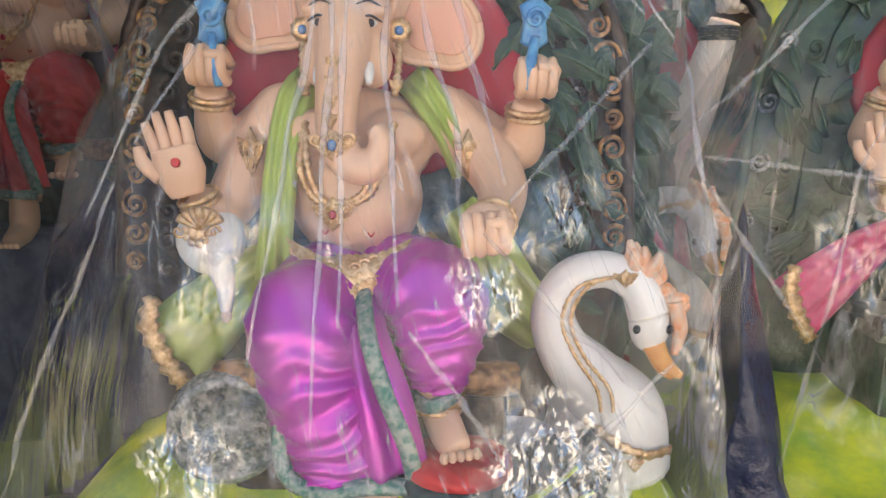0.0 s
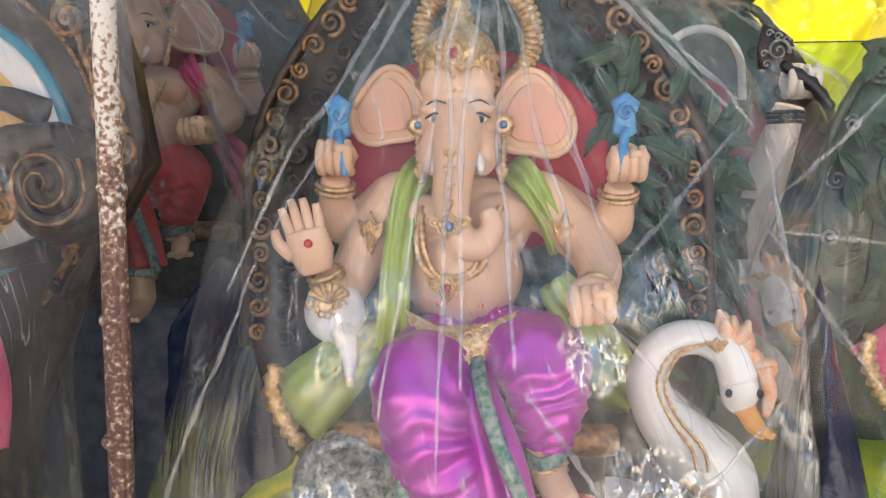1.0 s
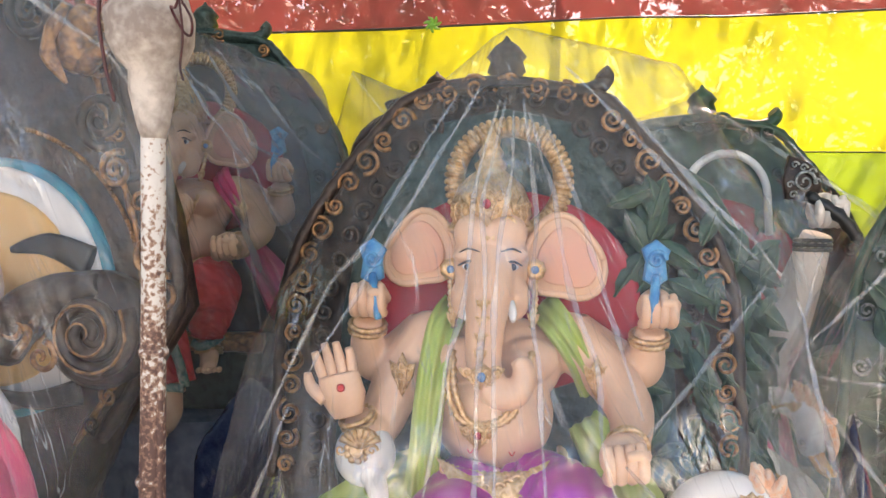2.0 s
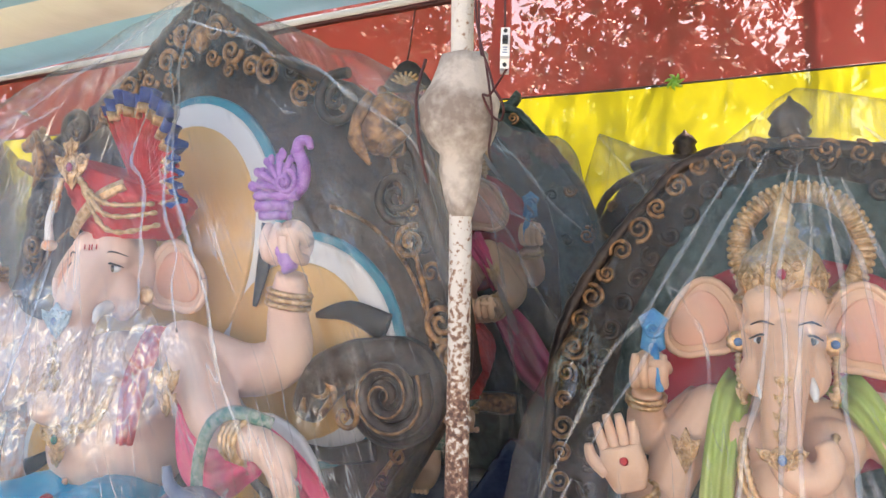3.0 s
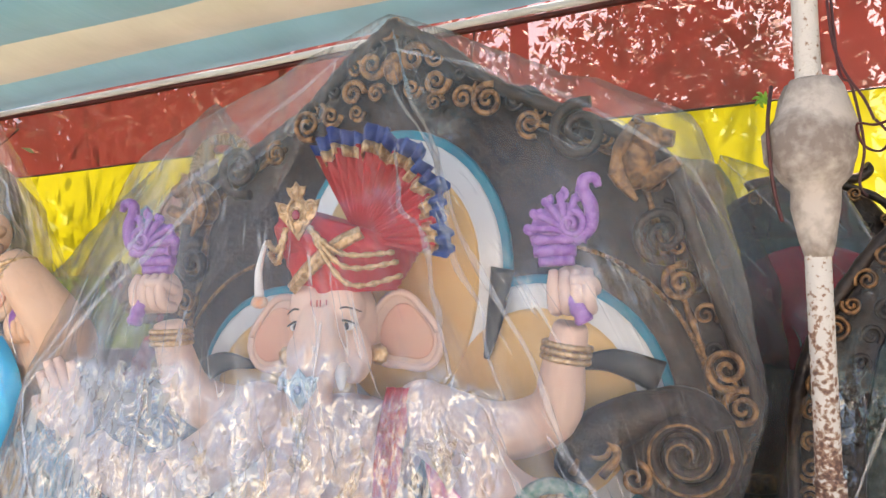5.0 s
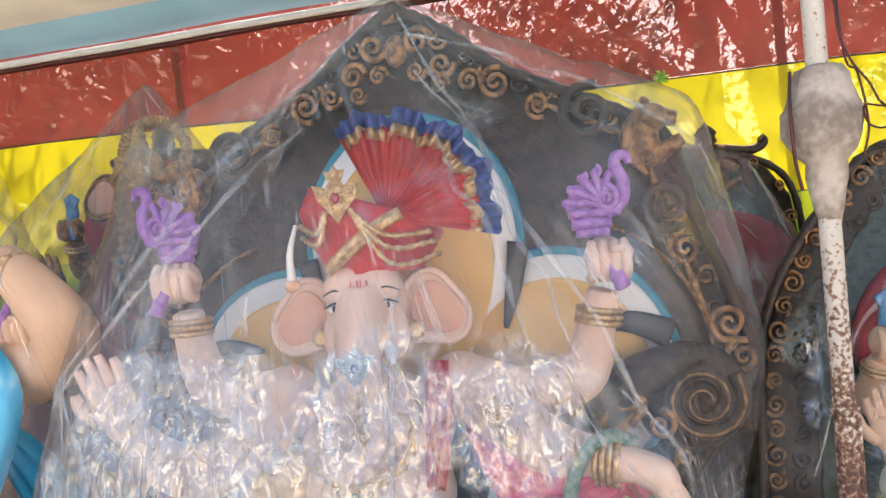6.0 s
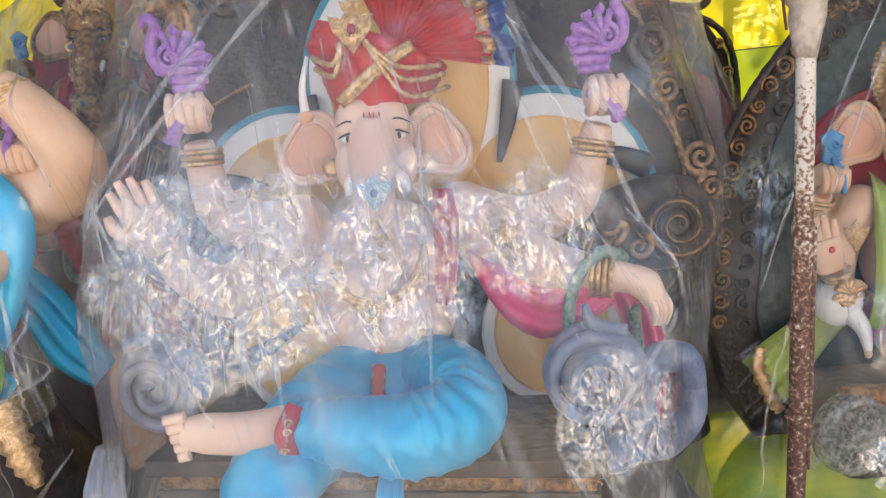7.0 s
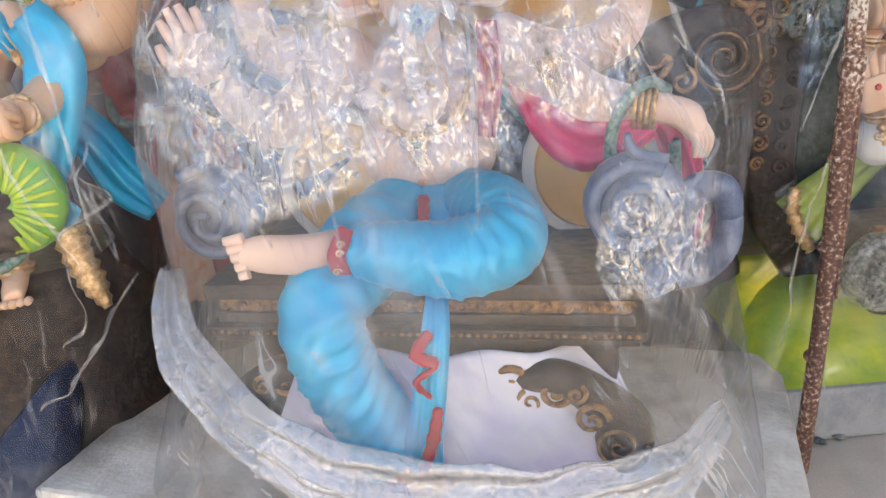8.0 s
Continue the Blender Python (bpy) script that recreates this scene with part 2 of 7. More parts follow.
GEM = material("ruby_gem", (0.40, 0.02, 0.05), (0.30, 0.01, 0.03), rough=0.12, coat=1.0)
EMERALD = material("emerald_gem", (0.02, 0.18, 0.10), (0.02, 0.12, 0.07), rough=0.12, coat=1.0)
SKYGEM = material("pale_blue_gem", (0.10, 0.22, 0.42), (0.06, 0.14, 0.32), rough=0.15, coat=1.0)
ICE = material("silver_blue_ornament", (0.62, 0.76, 0.82), (0.40, 0.55, 0.62), rough=0.3, metal=0.4, grain=50, bump=0.6)
BLUEAXE = material("blue_painted_prop", (0.04, 0.20, 0.46), (0.10, 0.34, 0.58), rough=0.35, grain=30, bump=0.5)
LEAFVEIN = material("pale_green_leaf_vein", (0.07, 0.13, 0.07), (0.03, 0.07, 0.04), rough=0.35, grain=30)
FOLIAGE = material("dark_leaf_paint", (0.012, 0.035, 0.024), (0.035, 0.08, 0.045), rough=0.35, grain=18, fine=50, bump=0.8)
SAND = material("sandy_concrete", (0.58, 0.51, 0.44), (0.46, 0.40, 0.34), rough=0.9, grain=3.5, fine=120, bump=0.35)
PLASTERSLAB = material("crumbling_white_plaster", (0.84, 0.80, 0.73), (0.58, 0.52, 0.44), rough=0.9, grain=8, fine=70, bump=0.9, spread=0.7)
PLASTER = material("rough_plaster_lump", (0.54, 0.47, 0.41), (0.24, 0.19, 0.16), rough=0.9, grain=9, fine=55, bump=0.9)
SWITCH = material("white_switch_plastic", (0.78, 0.78, 0.76), (0.70, 0.70, 0.68), rough=0.4, grain=20, bump=0.03)
WIRE = material("dark_red_wire", (0.08, 0.012, 0.015), (0.04, 0.01, 0.01), rough=0.5)
POSTRED = material("dark_red_steel", (0.10, 0.012, 0.012), (0.06, 0.01, 0.01), rough=0.5, grain=20)
BARK = material("tree_bark", (0.13, 0.09, 0.07), (0.07, 0.05, 0.04), rough=0.9, grain=9, bump=0.9)
LEAF = material("tree_leaf", (0.05, 0.10, 0.025), (0.08, 0.14, 0.03), rough=0.5, grain=2.0)
GROUND = material("grey_earth", (0.42, 0.39, 0.35), (0.33, 0.30, 0.27), rough=0.95, grain=1.2, fine=40, bump=0.4)
DARKBAG = material("dark_blue_sheet", (0.010, 0.016, 0.05), (0.02, 0.03, 0.07), rough=0.25, grain=14, fine=50, bump=0.9)
# for the added wall out of view that reflects sun into the shed
CREAMWALL = material("pale_bounce_paint", (0.82, 0.78, 0.72), (0.76, 0.72, 0.66), rough=0.9, grain=1.3, bump=0.3)
CEILBLUE = sheer("pale_blue_sheet", (0.20, 0.42, 0.55), 0.0, through=0.14)
CEILWHITE = sheer("off_white_sheet", (0.58, 0.56, 0.51), 0.0, through=0.14)
TARPRED = sheer("sheer_red_tarpaulin", (0.40, 0.06, 0.05), 0.38, through=0.3)
TARPYELLOW = sheer("yellow_tarpaulin", (0.80, 0.68, 0.02), 0.14, through=0.4)
TARPGREEN = sheer("lime_green_tarpaulin", (0.42, 0.52, 0.02), 0.03)
TARPDARK = sheer("dark_red_tarpaulin", (0.10, 0.01, 0.012), 0.0)
FILMCLEAR = plastic("clear_polythene_film", 0.034, 18.0, 16.0, patch=0.59, foil=0.45, sheen=0.3, zones=((0.20, 1.62, 0.52, 0.20, 0.10), (0.06, 1.66, 0.92, 0.10, 0.08), (-0.55, 1.66, 0.52, 0.14, 0.08)))
FILMMILKY = plastic("milky_polythene_film", 0.070, 13.0, 22.0, gloss=0.02, patch=0.60, foil=0.36, sheen=0.4, zones=((-2.52, 1.28, 1.36, 0.31, 0.20), (-2.10, 1.28, 1.38, 0.24, 0.12), (-1.76, 1.22, 1.42, 0.19, 0.10), (-1.58, 1.08, 1.00, 0.17, 0.08)))
FILMCREASE = plastic("creased_polythene_fold", 0.085, 6.0, 40.0, gloss=0.04, patch=0.8, foil=0.1)
FILMHEM = plastic("bunched_polythene_hem", 0.22, 9.0, 24.0, gloss=0.05, patch=0.45, foil=0.4)
# dark grey tint under a strong veil, for the covers further back
FILMGREY = plastic("grey_polythene_film", 0.26, 9.0, 20.0, tint=(0.25, 0.26, 0.28), patch=0.64, foil=0.25, sheen=0.3)
FILMDARK = plastic("thin_crumpled_polythene", 0.012, 12.0, 18.0, patch=0.60, foil=0.22, sheen=0.2)


# ---- mesh tools ----
class Builder:
    """Collects shapes in one bmesh, each with its own material slot."""

    def __init__(self, matrix=None):
        self.bm, self.mats, self.m = bmesh.new(), [], matrix or Matrix.Identity(4)

    def slot(self, mat):
        if mat not in self.mats:
            self.mats.append(mat)
        return self.mats.index(mat)

    def ball(self, c, r, mat, rot=(0, 0, 0), seg=18, rings=11):
        r = (r, r, r) if isinstance(r, (int, float)) else r
        m = self.m @ pose(c[0], c[1], c[2], *rot) @ Matrix.Diagonal((r[0], r[1], r[2], 1))
        k, bm = self.slot(mat), self.bm
        top, low = bm.verts.new(m @ Vector((0, 0, 1))), bm.verts.new(m @ Vector((0, 0, -1)))
        prev = None
        for q in range(1, rings):
            h, w = math.cos(math.pi * q / rings), math.sin(math.pi * q / rings)
            ring = [bm.verts.new(m @ Vector((w * math.cos(2 * math.pi * p / seg), w * math.sin(2 * math.pi * p / seg), h))) for p in range(seg)]
            for p in range(seg):
                n = (p + 1) % seg
                f = bm.faces.new((prev[p], ring[p], ring[n], prev[n]) if prev else (top, ring[p], ring[n]))
                f.material_index, f.smooth = k, True
            prev = ring
        for p in range(seg):
            f = bm.faces.new((prev[p], low, prev[(p + 1) % seg]))
            f.material_index, f.smooth = k, True

    def tube(self, pts, rads, mat, n=10, steps=5, flat=1.0, ripple=0.0):
        """A smooth sweep through pts; rads one number or one a point. flat squeezes it along its second axis."""
        pts = [Vector(p) for p in pts]
        rads = [rads] * len(pts) if isinstance(rads, (int, float)) else list(rads)
        line, size = [], []
        for i in range(len(pts) - 1):
            p0, p1, p2, p3 = pts[max(i - 1, 0)], pts[i], pts[i + 1], pts[min(i + 2, len(pts) - 1)]
            for s in range(steps):
                t = s / steps
                line.append(0.5 * ((2 * p1) + (p2 - p0) * t + (2 * p0 - 5 * p1 + 4 * p2 - p3) * t * t + (3 * p1 - p0 - 3 * p2 + p3) * t ** 3))
                size.append(rads[i] + (rads[i + 1] - rads[i]) * t)
        line.append(pts[-1]), size.append(rads[-1])
        k, prev, side = self.slot(mat), None, None
        for i, p in enumerate(line):
            d = (line[min(i + 1, len(line) - 1)] - line[max(i - 1, 0)]).normalized()
            if side is None:
                side = d.orthogonal().normalized()
                if flat != 1.0:
                    side = d.cross(Vector((0, 1, 0)))
                    side = side.normalized() if side.length > 0.05 else d.orthogonal().normalized()
            side = (side - d * side.dot(d)).normalized()
            up = d.cross(side)
            r = size[i] * (1 + ripple * (1 if i % 2 else -1))
            ring = [self.bm.verts.new(self.m @ (p + r * (math.cos(a) * side + flat * math.sin(a) * up))) for a in (2 * math.pi * j / n for j in range(n))]
            if prev:
                for j in range(n):
                    f = self.bm.faces.new((prev[j], prev[(j + 1) % n], ring[(j + 1) % n], ring[j]))
                    f.material_index, f.smooth = k, True
            else:
                f = self.bm.faces.new(ring[::-1])
                f.material_index = k
            prev = ring
        f = self.bm.faces.new(prev)
        f.material_index = k

    def draped(self, pts, rads, mat, n=44, steps=14, pleats=8.0, depth=0.012, sag=1.6, seed=0.0):
        """A limb wrapped in thin cloth: a smooth sweep with sagging folds that cross it and die out at the back."""
        pts = [Vector(p) for p in pts]
        line, size = [], []
        for i in range(len(pts) - 1):
            p0, p1, p2, p3 = pts[max(i - 1, 0)], pts[i], pts[i + 1], pts[min(i + 2, len(pts) - 1)]
            for q in range(steps):
                t = q / steps
                line.append(0.5 * ((2 * p1) + (p2 - p0) * t + (2 * p0 - 5 * p1 + 4 * p2 - p3) * t * t + (3 * p1 - p0 - 3 * p2 + p3) * t ** 3))
                size.append(rads[i] + (rads[i + 1] - rads[i]) * t)
        line.append(pts[-1]), size.append(rads[-1])
        k, prev, side, total = self.slot(mat), None, None, max(1, len(line) - 1)
        for i, p in enumerate(line):
            d = (line[min(i + 1, len(line) - 1)] - line[max(i - 1, 0)]).normalized()
            side = d.orthogonal().normalized() if side is None else side
            side = (side - d * side.dot(d)).normalized()
            up = d.cross(side)
            ring = []
            for j in range(n):
                a = 2 * math.pi * j / n
                v = math.cos(a) * side + math.sin(a) * up
                front = max(0.0, -v.y * 0.8 + 0.35 + 0.3 * v.z)
                wob = 0.9 * noise.noise(Vector((v.x * 1.3 + seed, v.z * 1.3, i / total * 3.0)))
                phase = pleats * math.pi * i / total + sag * (v.x * 0.9 + v.z * 0.4) + wob * 3.2
                fold = 1 - abs(math.sin(phase)) ** 0.75
                small = 1 - abs(math.sin(2.3 * phase + 1.0 + 2 * wob))
                ends = min(1.0, 6 * i / total)
                ring.append(self.bm.verts.new(self.m @ (p + v * (size[i] + depth * ends * min(1.0, front) * (fold + 0.35 * small)))))
            if prev:
                for j in range(n):
                    f = self.bm.faces.new((prev[j], prev[(j + 1) % n], ring[(j + 1) % n], ring[j]))
                    f.material_index, f.smooth = k, True
            else:
                f = self.bm.faces.new(ring[::-1])
                f.material_index = k
            prev = ring
        f = self.bm.faces.new(prev)
        f.material_index = k

    def absorb_clay(self, clay, mat, voxel=0.011, soften=5):
        """Melts the shapes of another builder into one modelled surface and takes it in."""
        mesh = bpy.data.meshes.new("clay")
        bmesh.ops.recalc_face_normals(clay.bm, faces=clay.bm.faces)
        clay.bm.to_mesh(mesh)
        clay.bm.free()
        lump = new("clay", mesh)
        melt = lump.modifiers.new("melt", "REMESH")
        melt.mode, melt.voxel_size = "VOXEL", voxel
        rub = lump.modifiers.new("rub", "SMOOTH")
        rub.factor, rub.iterations = 0.5, soften
        done = bpy.data.meshes.new_from_object(lump.evaluated_get(bpy.context.evaluated_depsgraph_get()))
        first, k = len(self.bm.faces), self.slot(mat)
        self.bm.from_mesh(done)
        self.bm.faces.ensure_lookup_table()
        for f in self.bm.faces[first:]:
            f.material_index, f.smooth = k, True
        bpy.data.objects.remove(lump)
        bpy.data.meshes.remove(mesh)
        bpy.data.meshes.remove(done)

    def lathe(self, profile, mat, at=(0, 0, 0), rot=(0, 0, 0), n=24, lobes=0, depth=0.0):
        m = self.m @ pose(at[0], at[1], at[2], *rot)
        k, prev = self.slot(mat), None
        for r, z in profile:
            ring = []
            for j in range(n):
                a = 2 * math.pi * j / n
                q = max(r, 0.0005) * (1 + depth * math.cos(lobes * a))
                ring.append(self.bm.verts.new(m @ Vector((q * math.cos(a), q * math.sin(a), z))))
            if prev:
                for j in range(n):
                    f = self.bm.faces.new((prev[j], prev[(j + 1) % n], ring[(j + 1) % n], ring[j]))
                    f.material_index, f.smooth = k, True
            else:
                f = self.bm.faces.new(ring[::-1])
                f.material_index = k
            prev = ring
        f = self.bm.faces.new(prev)
        f.material_index = k

    def plate(self, outline, depth, mat, at=(0, 0, 0), rot=(90, 0, 0), puff=0.0):
        """An outline in its own plane, given thickness, with a chamfered rim; puff raises its middle."""
        m = self.m @ pose(at[0], at[1], at[2], *rot)
        k = self.slot(mat)
        c = Vector((sum(p[0] for p in outline) / len(outline), sum(p[1] for p in outline) / len(outline)))
        edge = min(0.25, depth * 0.35 / max(0.01, max((Vector(p) - c).length for p in outline)))
        layers = []
        for z, s in ((-depth / 2, 1.0 - edge), (-depth / 2 * 0.6, 1.0), (depth / 2 * 0.6, 1.0), (depth / 2, 1.0 - edge)):
            layers.append([self.bm.verts.new(m @ Vector((c.x + (x - c.x) * s, c.y + (y - c.y) * s, z))) for x, y in outline])
        n = len(outline)
        for a, b in zip(layers, layers[1:]):
            for j in range(n):
                f = self.bm.faces.new((a[j], a[(j + 1) % n], b[(j + 1) % n], b[j]))
                f.material_index, f.smooth = k, True
        for ring, z, flip in ((layers[0], -depth / 2, True), (layers[-1], depth / 2 + puff, False)):
            mid = self.bm.verts.new(m @ Vector((c.x, c.y, z)))
            for j in range(n):
                tri = (ring[j], ring[(j + 1) % n], mid)
                f = self.bm.faces.new(tri[::-1] if flip else tri)
                f.material_index, f.smooth = k, True

    def box(self, lo, hi, mat, bevel=0.01, rot=(0, 0, 0)):
        c = [(a + b) / 2 for a, b in zip(lo, hi)]
        s = [b - a for a, b in zip(lo, hi)]
        m = self.m @ pose(c[0], c[1], c[2], *rot) @ Matrix.Diagonal((s[0], s[1], s[2], 1))
        k = self.slot(mat)
        tmp = bmesh.new()
        bmesh.ops.create_cube(tmp, size=1.0, matrix=m)
        if bevel:
            bmesh.ops.bevel(tmp, geom=list(tmp.edges), offset=bevel, segments=2, affect="EDGES", profile=0.6)
        twin = {v: self.bm.verts.new(v.co) for v in tmp.verts}
        for f in tmp.faces:
            g = self.bm.faces.new([twin[v] for v in f.verts])
            g.material_index = k
        tmp.free()

    def spiral(self, c, size, turns, mat, r=0.012, flip=1, start=0.0, plane="xz", tilt=0.0, n=7):
        pts, rad = [], []
        steps = int(turns * 9) + 2
        for i in range(steps):
            t = i / (steps - 1)
            a = start + flip * t * turns * 2 * math.pi
            q = size * (1 - 0.88 * t)
            x, z = q * math.cos(a), q * math.sin(a)
            pts.append((c[0] + x, c[1] - 0.25 * size * t + tilt * x, c[2] + z))
            rad.append(r * (1 - 0.45 * t))
        self.tube(pts, rad, mat, n=n, steps=2)

    def finish(self, name, parent=None):
        mesh = bpy.data.meshes.new(name)
        bmesh.ops.recalc_face_normals(self.bm, faces=self.bm.faces)
        self.bm.to_mesh(mesh)
        self.bm.free()
        for m in self.mats:
            mesh.materials.append(m)
        ob = new(name, mesh)
        if parent:
            ob.parent = parent
        return ob


def part(name, b, parent, label=""):
    ob = b.finish(name, parent)
    return tagged(ob, label) if label else ob


def thing(name, label, category, group="", at=(0, 0, 0)):
    return tagged(new(name), label, category, group)


def cover(name, points, film, peak, label, folds=0.012, seed=0, floor=0.03, cell=0.07, group="plastic covers", waist=None, creases=()):
    """A polythene bag drawn over a statue: stretched between the points that hold it up, with creases down from its peak."""
    bm = bmesh.new()
    for p in points:
        bm.verts.new(p)
    made = bmesh.ops.convex_hull(bm, input=list(bm.verts))
    bmesh.ops.delete(bm, geom=list({g for g in made["geom_interior"] + made["geom_unused"] if isinstance(g, bmesh.types.BMVert)}), context="VERTS")
    bm.normal_update()
    bmesh.ops.delete(bm, geom=[f for f in bm.faces if f.normal.z < -0.7], context="FACES")
    for _ in range(7):
        long = [e for e in bm.edges if e.calc_length() > cell]
        if not long:
            break
        bmesh.ops.subdivide_edges(bm, edges=long, cuts=1)
        bmesh.ops.triangulate(bm, faces=bm.faces)
    bmesh.ops.smooth_vert(bm, verts=bm.verts, factor=0.5, use_axis_x=True, use_axis_y=True, use_axis_z=True)
    if waist:
        mid, pull, at, reach = waist
        for v in bm.verts:
            v.co.x = mid + (v.co.x - mid) * (1 - pull * math.exp(-(((v.co.z - at) / reach) ** 2)))
    bm.normal_update()
    peak = Vector(peak)
    shift = {}
    for v in bm.verts:
        d = v.co - peak
        a = math.atan2(d.x, 0.6 - d.z)
        far = min(1.0, d.length * 1.2)
        ridge = noise.noise(Vector((a * 9.0, d.length * 1.3, seed))) + 0.6 * noise.noise(Vector((a * 23.0, d.length * 2.0, seed + 5)))
        crumple = noise.noise(v.co * 7.0 + Vector((seed, 0, 0)))
        shift[v] = v.normal * (folds * far * (1.6 * ridge + 0.8 * crumple))
    for v, s in shift.items():
        v.co += s
        v.co.z = max(v.co.z, floor)
    layer = bm.loops.layers.uv.new("UVMap")
    for f in bm.faces:
        f.smooth = True
        for loop in f.loops:
            d = loop.vert.co - peak
            loop[layer].uv = (math.atan2(d.x, 0.45 - d.z) * 0.5 + 0.3 * d.y, d.length)
    mesh = bpy.data.meshes.new(name)
    bm.to_mesh(mesh)
    bm.free()
    mesh.materials.append(film)
    ob = tagged(new(name, mesh), label, "plastic cover", group)
    if creases:
        bpy.context.view_layer.update()
    for a, c in creases:
        a, c = Vector(a), Vector(c)
        line, thick = [], []
        for i in range(13):
            t = i / 12
            hit, place, normal, _ = ob.closest_point_on_mesh(a.lerp(c, t))
            if hit:
                line.append(place + normal * (0.002 if normal.y < 0 else -0.002))
                thick.append(0.0015 + 0.0085 * (0.6 + 0.4 * math.sin(i * 2.3)) * math.sin(math.pi * (0.08 + 0.84 * t)))
        b = Builder()
        b.tube(line, thick, FILMCREASE, n=8, steps=4, flat=0.22)
        part("crease", b, ob, "tight milky fold of film")
    return ob


# ---- the shed: floor, tarpaulin walls, ceiling, posts ----
BACK, SLOPE = 4.4, 0.18  # the back wall runs y = BACK - SLOPE * (x - 0.1)


def back_y(x):
    return BACK - SLOPE * (x - 0.1)


def ground_sheet():
    b = Builder()
    bm = b.bm
    k = b.slot(GROUND)
    n, size = 40, 400.0
    grid = {}
    for i in range(n + 1):
        for j in range(n + 1):
            u, v = 2 * i / n - 1, 2 * j / n - 1
            x, y = size * u * abs(u) ** 2, size * v * abs(v) ** 2
            grid[i, j] = bm.verts.new((x, y, -0.004))
    for i in range(n):
        for j in range(n):
            f = bm.faces.new((grid[i, j], grid[i + 1, j], grid[i + 1, j + 1], grid[i, j + 1]))
            f.material_index = k
    return tagged(b.finish("ground"), "bare grey earth all round the shed", "ground", kind="structure")


def floor_sheet():
    b = Builder()
    bm, k = b.bm, b.slot(SAND)
    n = 90
    x0, x1, y0, y1 = -12.0, 8.0, -3.0, 7.0
    rows = []
    for i in range(n + 1):
        row = []
        for j in range(n + 1):
            x, y = x0 + (x1 - x0) * i / n, y0 + (y1 - y0) * j / n
            h = 0.006 * noise.noise(Vector((x * 2.3, y * 2.3, 0))) + 0.004 * noise.noise(Vector((x * 7, y * 7, 3)))
            row.append(bm.verts.new((x, y, h)))
        rows.append(row)
    for i in range(n):
        for j in range(n):
            f = bm.faces.new((rows[i][j], rows[i + 1][j], rows[i + 1][j + 1], rows[i][j + 1]))
            f.material_index, f.smooth = k, True
    return tagged(b.finish("floor"), "dusty sand-coloured concrete floor of the shed", "floor", kind="structure")


def curtain(name, x0, x1, low, high, mat, label, sag=0.03, fold=0.03, off=0.0):
    """A band of tarpaulin along the back wall; low and high are heights as functions of x."""
    b = Builder()
    bm, k = b.bm, b.slot(mat)
    n, rows = 110, 12
    grid = []
    for i in range(n + 1):
        x = x0 + (x1 - x0) * i / n
        col = []
        for j in range(rows + 1):
            v = j / rows
            z = low(x) + (high(x) - low(x)) * v
            y = back_y(x) + off + fold * noise.noise(Vector((x * 1.9, z * 0.5, 7))) + 0.4 * fold * noise.noise(Vector((x * 6, z * 0.8, 9))) - sag * math.sin(math.pi * v)
            col.append(bm.verts.new((x, y, z)))
        grid.append(col)
    for i in range(n):
        for j in range(rows):
            f = bm.faces.new((grid[i][j], grid[i + 1][j], grid[i + 1][j + 1], grid[i][j + 1]))
            f.material_index, f.smooth = k, True
    ob = b.finish(name)
    return tagged(ob, label, "tarpaulin", kind="structure")


def seam_red(x):
    return 2.74 - 0.028 * x + 0.02 * math.sin(x * 1.1) if x < 1 else 2.72 - 0.01 * x


def seam_lime(x):
    return 1.96 + 0.015 * math.sin(x * 1.7)


ground_sheet()
floor_sheet()
curtain("wall_back_red", -11.5, 6.0, seam_red, lambda x: 3.62, TARPRED, "sheer red tarpaulin band with trees showing through")
curtain("wall_back_yellow", -11.5, 6.0, seam_lime, lambda x: seam_red(x) - 0.006, TARPYELLOW, "glossy yellow tarpaulin band hung as back wall")
curtain("wall_back_lime", -11.5, 6.0, lambda x: 1.34, lambda x: seam_lime(x) - 0.006, TARPGREEN, "lime green tarpaulin band hung as back wall")
curtain("wall_back_dark", -11.5, 6.0, lambda x: 0.0, lambda x: 1.334, TARPDARK, "dark red tarpaulin band reaching the floor")


def seam_cord():
    b = Builder()
    b.tube([(x / 2, back_y(x / 2) - 0.02, seam_red(x / 2) - 0.003) for x in range(-23, 12)], 0.006, BLACK, n=6, steps=2)
    b.tube([(x / 2, back_y(x / 2) - 0.02, seam_lime(x / 2) - 0.003) for x in range(-23, 12)], 0.004, FOREST, n=6, steps=2)
    return tagged(b.finish("trim_seam_cord"), "dark cord sewn along the tarpaulin seams", "cord", kind="structure")


seam_cord()


def side_wall(name, x, y0, y1):
    b = Builder()
    b.box((x - 0.02, y0, 0), (x + 0.02, y1, 3.6), TARPDARK, bevel=0)
    tagged(b.finish(name), "dark red tarpaulin side wall", "tarpaulin", kind="structure")


side_wall("wall_side_west", -11.5, 0.6, back_y(-11.5))
side_wall("wall_side_east", 4.6, 0.6, back_y(4.6))


def bounce_wall():
    b = Builder()
    # never in view: added as a reflector for soft front light and film glints
    b.box((-16.0, -5.7, 0.0), (12.0, -5.4, 2.6), CREAMWALL, bevel=0.02)
    tagged(b.finish("wall_bounce"), "unseen plain white wall added to bounce daylight onto the statues", "wall", kind="structure")


bounce_wall()


